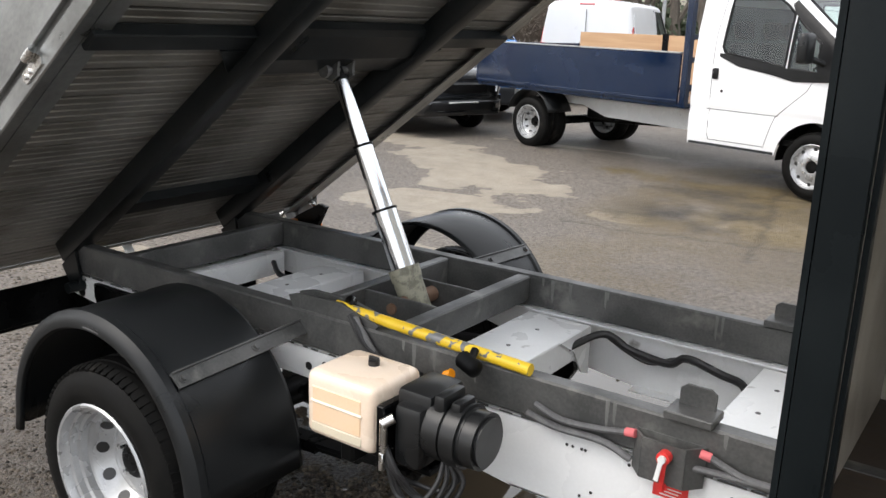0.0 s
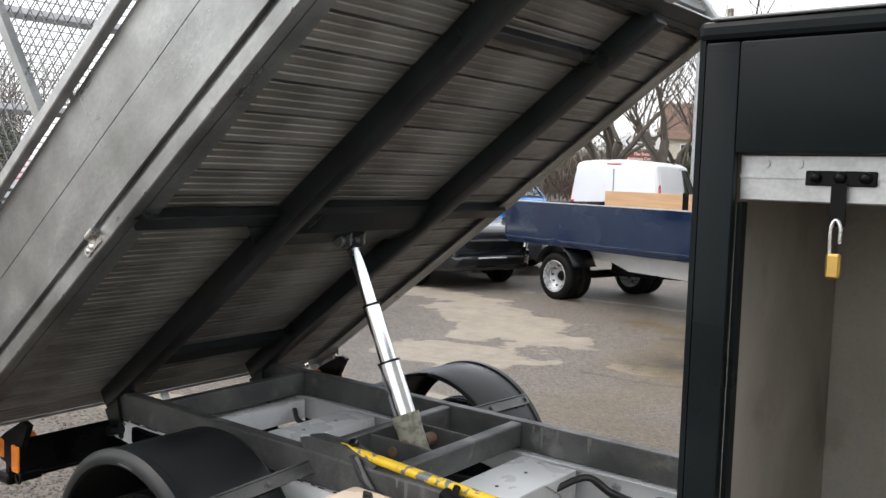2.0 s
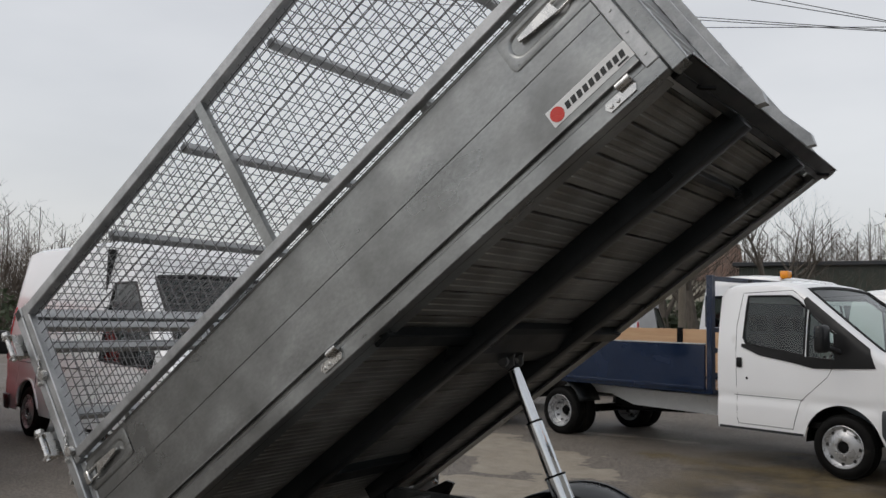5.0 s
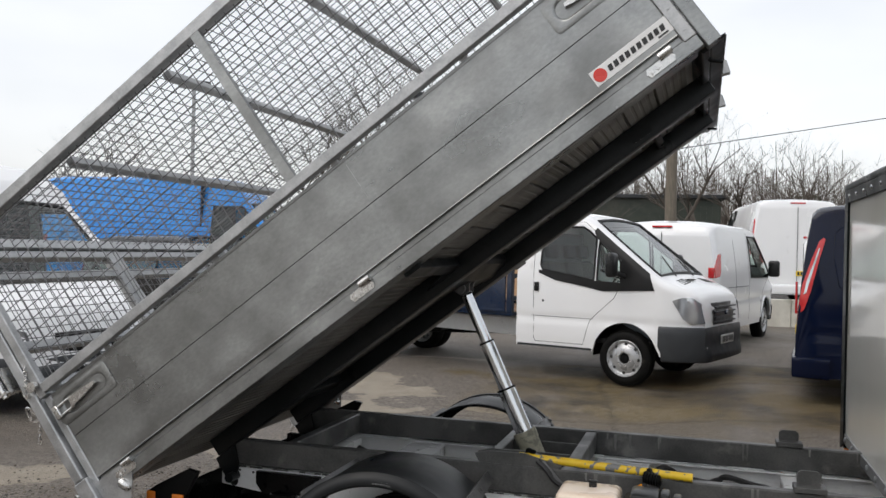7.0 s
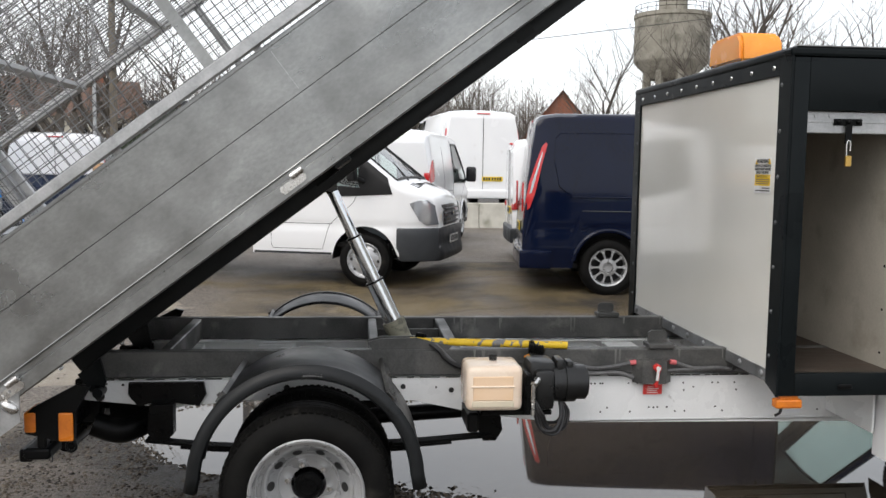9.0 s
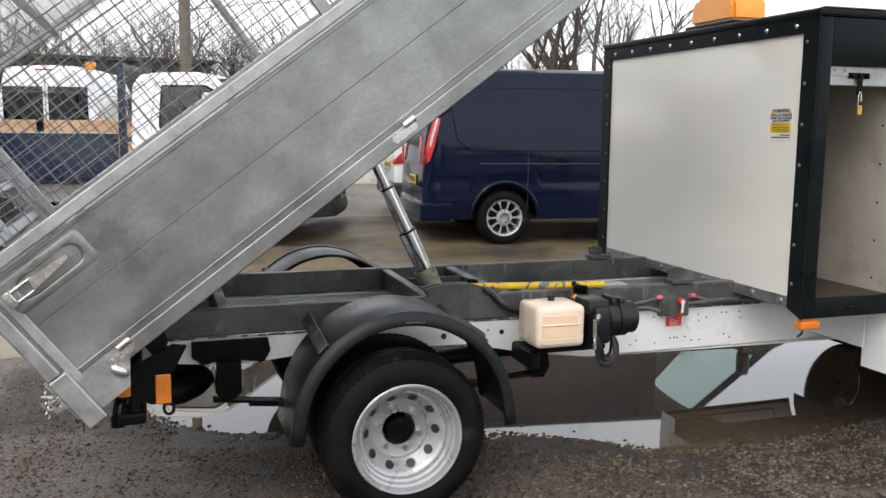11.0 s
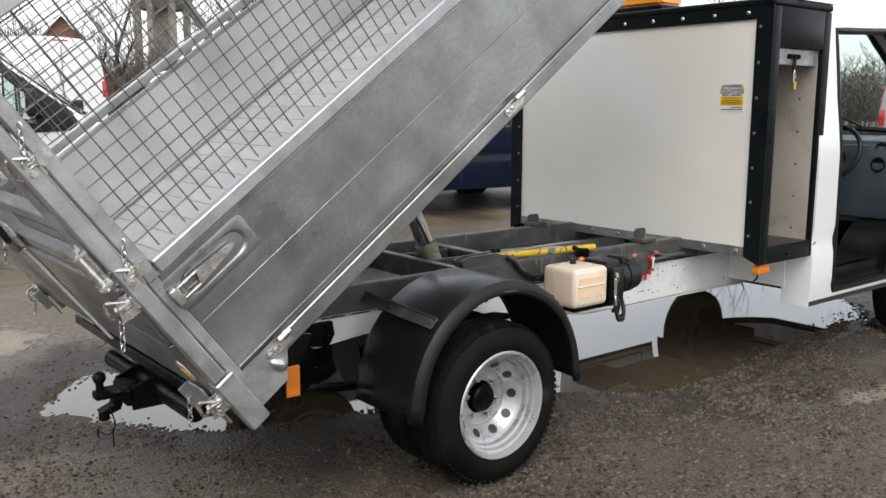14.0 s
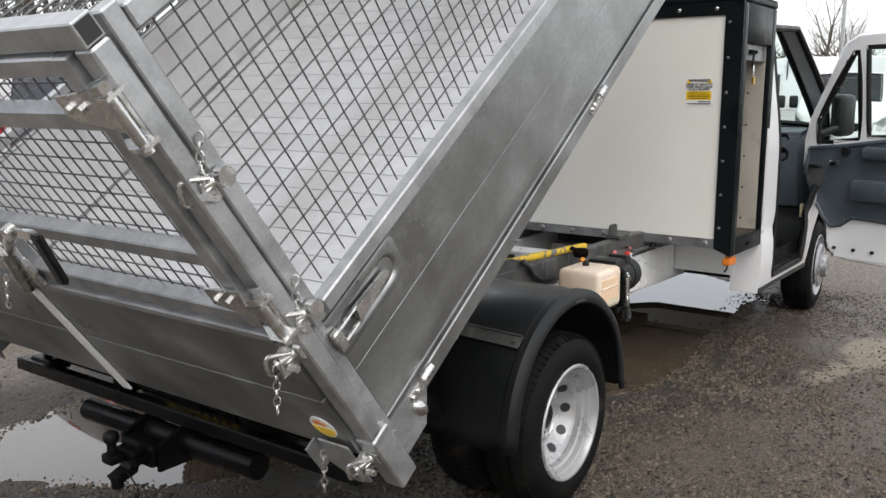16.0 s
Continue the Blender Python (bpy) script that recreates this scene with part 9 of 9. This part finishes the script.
# ==== bare winter trees ====
def tree_mesh(seed, height, spread=0.55, levels=5, pollard=False):
    rnd = random.Random(seed)
    b = bm_new()

    def limb(p, d, length, r, level):
        n = 4 if level < 2 else 3
        pts, rad = [p], [r]
        q, dd = p.copy(), d.copy()
        for k in range(n):
            dd = (dd + Vector((rnd.uniform(-1, 1), rnd.uniform(-1, 1), rnd.uniform(-0.4, 0.7))) * 0.16).normalized()
            q = q + dd * (length / n)
            pts.append(q.copy())
            rad.append(r * (1 - 0.42 * (k + 1) / n))
        seg = 8 if level == 0 else (6 if level == 1 else (4 if level == 2 else 3))
        rings = []
        for a, rr in zip(pts, rad):
            s = dd.orthogonal().normalized()
            t = dd.cross(s)
            rings.append([b.verts.new(a + rr * (math.cos(k * math.tau / seg) * s + math.sin(k * math.tau / seg) * t)) for k in range(seg)])
        for r0, r1 in zip(rings, rings[1:]):
            for k in range(seg):
                b.faces.new((r0[k], r0[(k + 1) % seg], r1[(k + 1) % seg], r1[k]))
        if level >= levels:
            return
        kids = (4, 4, 4, 3, 3, 3)[level]
        if pollard and level == 1:
            for _ in range(12):
                limb(pts[-1], (dd + Vector((rnd.uniform(-1, 1), rnd.uniform(-1, 1), rnd.uniform(0, 1)))).normalized(), length * 0.7, 0.012, levels)
            return
        for k in range(kids):
            f = rnd.uniform(0.45, 1.0) if k else 1.0
            i = min(n, max(1, round(f * n)))
            side = Vector((rnd.uniform(-1, 1), rnd.uniform(-1, 1), rnd.uniform(-0.1, 0.5))).normalized()
            limb(pts[i], (dd * (1 - spread) + side * spread + Vector((0, 0, 0.12))).normalized(), length * rnd.uniform(0.55, 0.80), rad[i] * rnd.uniform(0.50, 0.70), level + 1)

    limb(Vector((0, 0, -0.1)), Vector((0, 0, 1)), height * 0.30, height * 0.022, 0)
    me = bpy.data.meshes.new("trunk")
    b.to_mesh(me)
    b.free()
    me.materials.append(BARK)
    return me


TREES = [tree_mesh(1, 11), tree_mesh(2, 12, 0.5), tree_mesh(3, 10, 0.62), tree_mesh(4, 9, 0.5, 4, True)]
rnd = random.Random(21)


def tree(x, y, k, scale, label="bare winter tree with fine spreading twigs"):
    t = thing("bare_tree", label, "tree", pose(x, y, 0, 0, 0, rnd.uniform(0, 360)), "bare trees round the yard")
    ob = piece("trunk", TREES[k], t)
    ob.scale = (scale, scale, scale)
    return t


for x, y, k, s in ((1.2, 40, 0, 1.12), (2.6, 41, 2, 1.12), (6.5, 50, 1, 0.95), (-5.0, 40, 2, 0.8), (17.0, 52, 1, 1.25), (21.5, 50, 0, 1.2), (13.5, 27.0, 2, 1.0), (17.5, 31, 1, 1.05), (-13.0, 33, 3, 1.2), (-9.0, 31, 1, 1.15), (-11.0, 33, 0, 1.2), (-31, 36, 1, 0.7), (-10.2, 21.5, 0, 0.95), (-8.8, 22.5, 1, 0.9), (-11.8, 24.5, 2, 1.0), (17.5, 33, 1, 1.3), (22, 32, 0, 1.3), (19.5, 36, 1, 1.4),
                   (-36, 24, 0, 0.7), (-46, 30, 2, 0.7), (-7.5, 34, 0, 1.1), (26, 40, 2, 1.0), (33, 36, 0, 1.0), (36, 22, 1, 1.0), (44, 14, 0, 0.9), (46, 4, 2, 0.9), (40, -8, 1, 0.8), (42, 8, 1, 0.8),
                   (-26, 44, 1, 0.7), (-14, 42, 0, 1.0), (10, 60, 0, 1.1), (28, 60, 1, 1.1), (-30, 36, 0, 1.1), (50, -3, 0, 0.9), (52, 10, 2, 1.0), (-5.5, 28.5, 3, 0.9)):
    tree(x, y, k, s, "pollarded bare tree with stubby limbs" if k == 3 else "bare winter tree with fine spreading twigs")

# far belt of leafless woodland and evergreens round the horizon
verts, faces = [], []
rnd = random.Random(33)


def stick(p, q, r):
    i = len(verts)
    for c in (p, q):
        for a in (0, 2.1, 4.2):
            rr = r if c is p else r * 0.4
            verts.append((c[0] + rr * math.cos(a), c[1] + rr * math.sin(a), c[2]))
    faces.extend([(i, i + 1, i + 4, i + 3), (i + 1, i + 2, i + 5, i + 4), (i + 2, i, i + 3, i + 5)])


for _ in range(4300):
    a, d = rnd.uniform(0.0, 2.95), rnd.uniform(60, 100)
    x, y = d * math.cos(a), d * math.sin(a)
    h = (rnd.uniform(3.5, 8.5) * (0.75 + 0.35 * math.sin(a * 5.0)) + 1.0) * min(1.0, 0.5 + 0.5 * max(0.0, (a - 0.9) / 0.5))
    stick((x, y, 0), (x + rnd.uniform(-0.4, 0.4), y, h), rnd.uniform(0.03, 0.07))
    for _ in range(16):
        f = rnd.uniform(0.2, 0.95)
        z = h * f
        l = rnd.uniform(0.8, 2.2) * (1.15 - f * 0.6)
        b2 = rnd.uniform(0, 6.28)
        e = (x + l * math.cos(b2), y + l * math.sin(b2), z + l * rnd.uniform(0.3, 1.1))
        stick((x, y, z), e, 0.028)
        for _ in range(2):
            b3 = rnd.uniform(0, 6.28)
            stick(e, (e[0] + 0.6 * math.cos(b3), e[1] + 0.6 * math.sin(b3), e[2] + rnd.uniform(0.1, 0.8)), 0.02)
me = bpy.data.meshes.new("far_woods")
me.from_pydata(verts, [], faces)
me.materials.append(TWIG)
tagged(new("far_woods", me), "belt of leafless brown woodland on the horizon", "woods", kind="stuff")

verts, faces = [], []
for cx, cy, rad, hh in ((9.0, 70, 3.5, 6.5), (12.5, 74, 3, 5.5), (5.5, 68, 1.4, 5.5), (20, 72, 3.0, 4.6), (24, 70, 4, 4.2), (30, 66, 4, 4.0), (-12, 60, 5, 3.0), (-20, 55, 5, 3.2), (-30, 40, 5, 3.2), (-36, 28, 5, 3.4), (-38, 15, 5, 3.2), (36, 50, 6, 3.2), (48, 28, 5, 2.8), (55, 10, 5, 2.6), (54, -8, 5, 2.6),
                     (-3, 62, 4, 2.8), (-40, 2, 5, 3.0), (-9.5, 36, 3, 2.6), (-13, 34, 3, 2.4), (-24, 30, 4, 3)):
    for _ in range(1500):
        a, f = rnd.uniform(0, 6.28), rnd.random()
        rr = rad * math.sqrt(1 - f ** 2.2) * rnd.uniform(0.6, 1.05)
        p = (cx + rr * math.cos(a), cy + rr * math.sin(a), 0.2 + hh * f)
        i = len(verts)
        s = rnd.uniform(0.12, 0.30)
        for k in range(3):
            verts.append((p[0] + rnd.uniform(-s, s), p[1] + rnd.uniform(-s, s), p[2] + rnd.uniform(-s, s)))
        faces.append((i, i + 1, i + 2))
me = bpy.data.meshes.new("evergreen_bushes")
me.from_pydata(verts, [], faces)
me.materials.append(EVERGREEN)
tagged(new("evergreen_bushes", me), "dark evergreen bushes and conifers behind the yard", "bushes", kind="stuff")
b = bm_new()
for k in range(64):
    a0, a1 = -1.0 + k * 5.1 / 64, -1.0 + (k + 1) * 5.1 / 64
    h0, h1 = (3.6 + 0.9 * math.sin(a * 9) + 0.5 * math.sin(a * 23) for a in (a0, a1))
    vs = [b.verts.new(p) for p in ((98 * math.cos(a0), 98 * math.sin(a0), 0), (98 * math.cos(a1), 98 * math.sin(a1), 0), (98 * math.cos(a1), 98 * math.sin(a1), h1), (98 * math.cos(a0), 98 * math.sin(a0), h0),
                                   (108 * math.cos(a0), 108 * math.sin(a0), 0), (108 * math.cos(a1), 108 * math.sin(a1), 0), (106 * math.cos(a1), 106 * math.sin(a1), h1 + 0.6), (106 * math.cos(a0), 106 * math.sin(a0), h0 + 0.6))]
    for q in ((0, 1, 2, 3), (3, 2, 6, 7), (4, 7, 6, 5)):
        b.faces.new([vs[i] for i in q])
tagged(part("wooded_rise", b, TWIG), "hazy brown wooded rise closing the horizon", "backdrop", kind="structure")
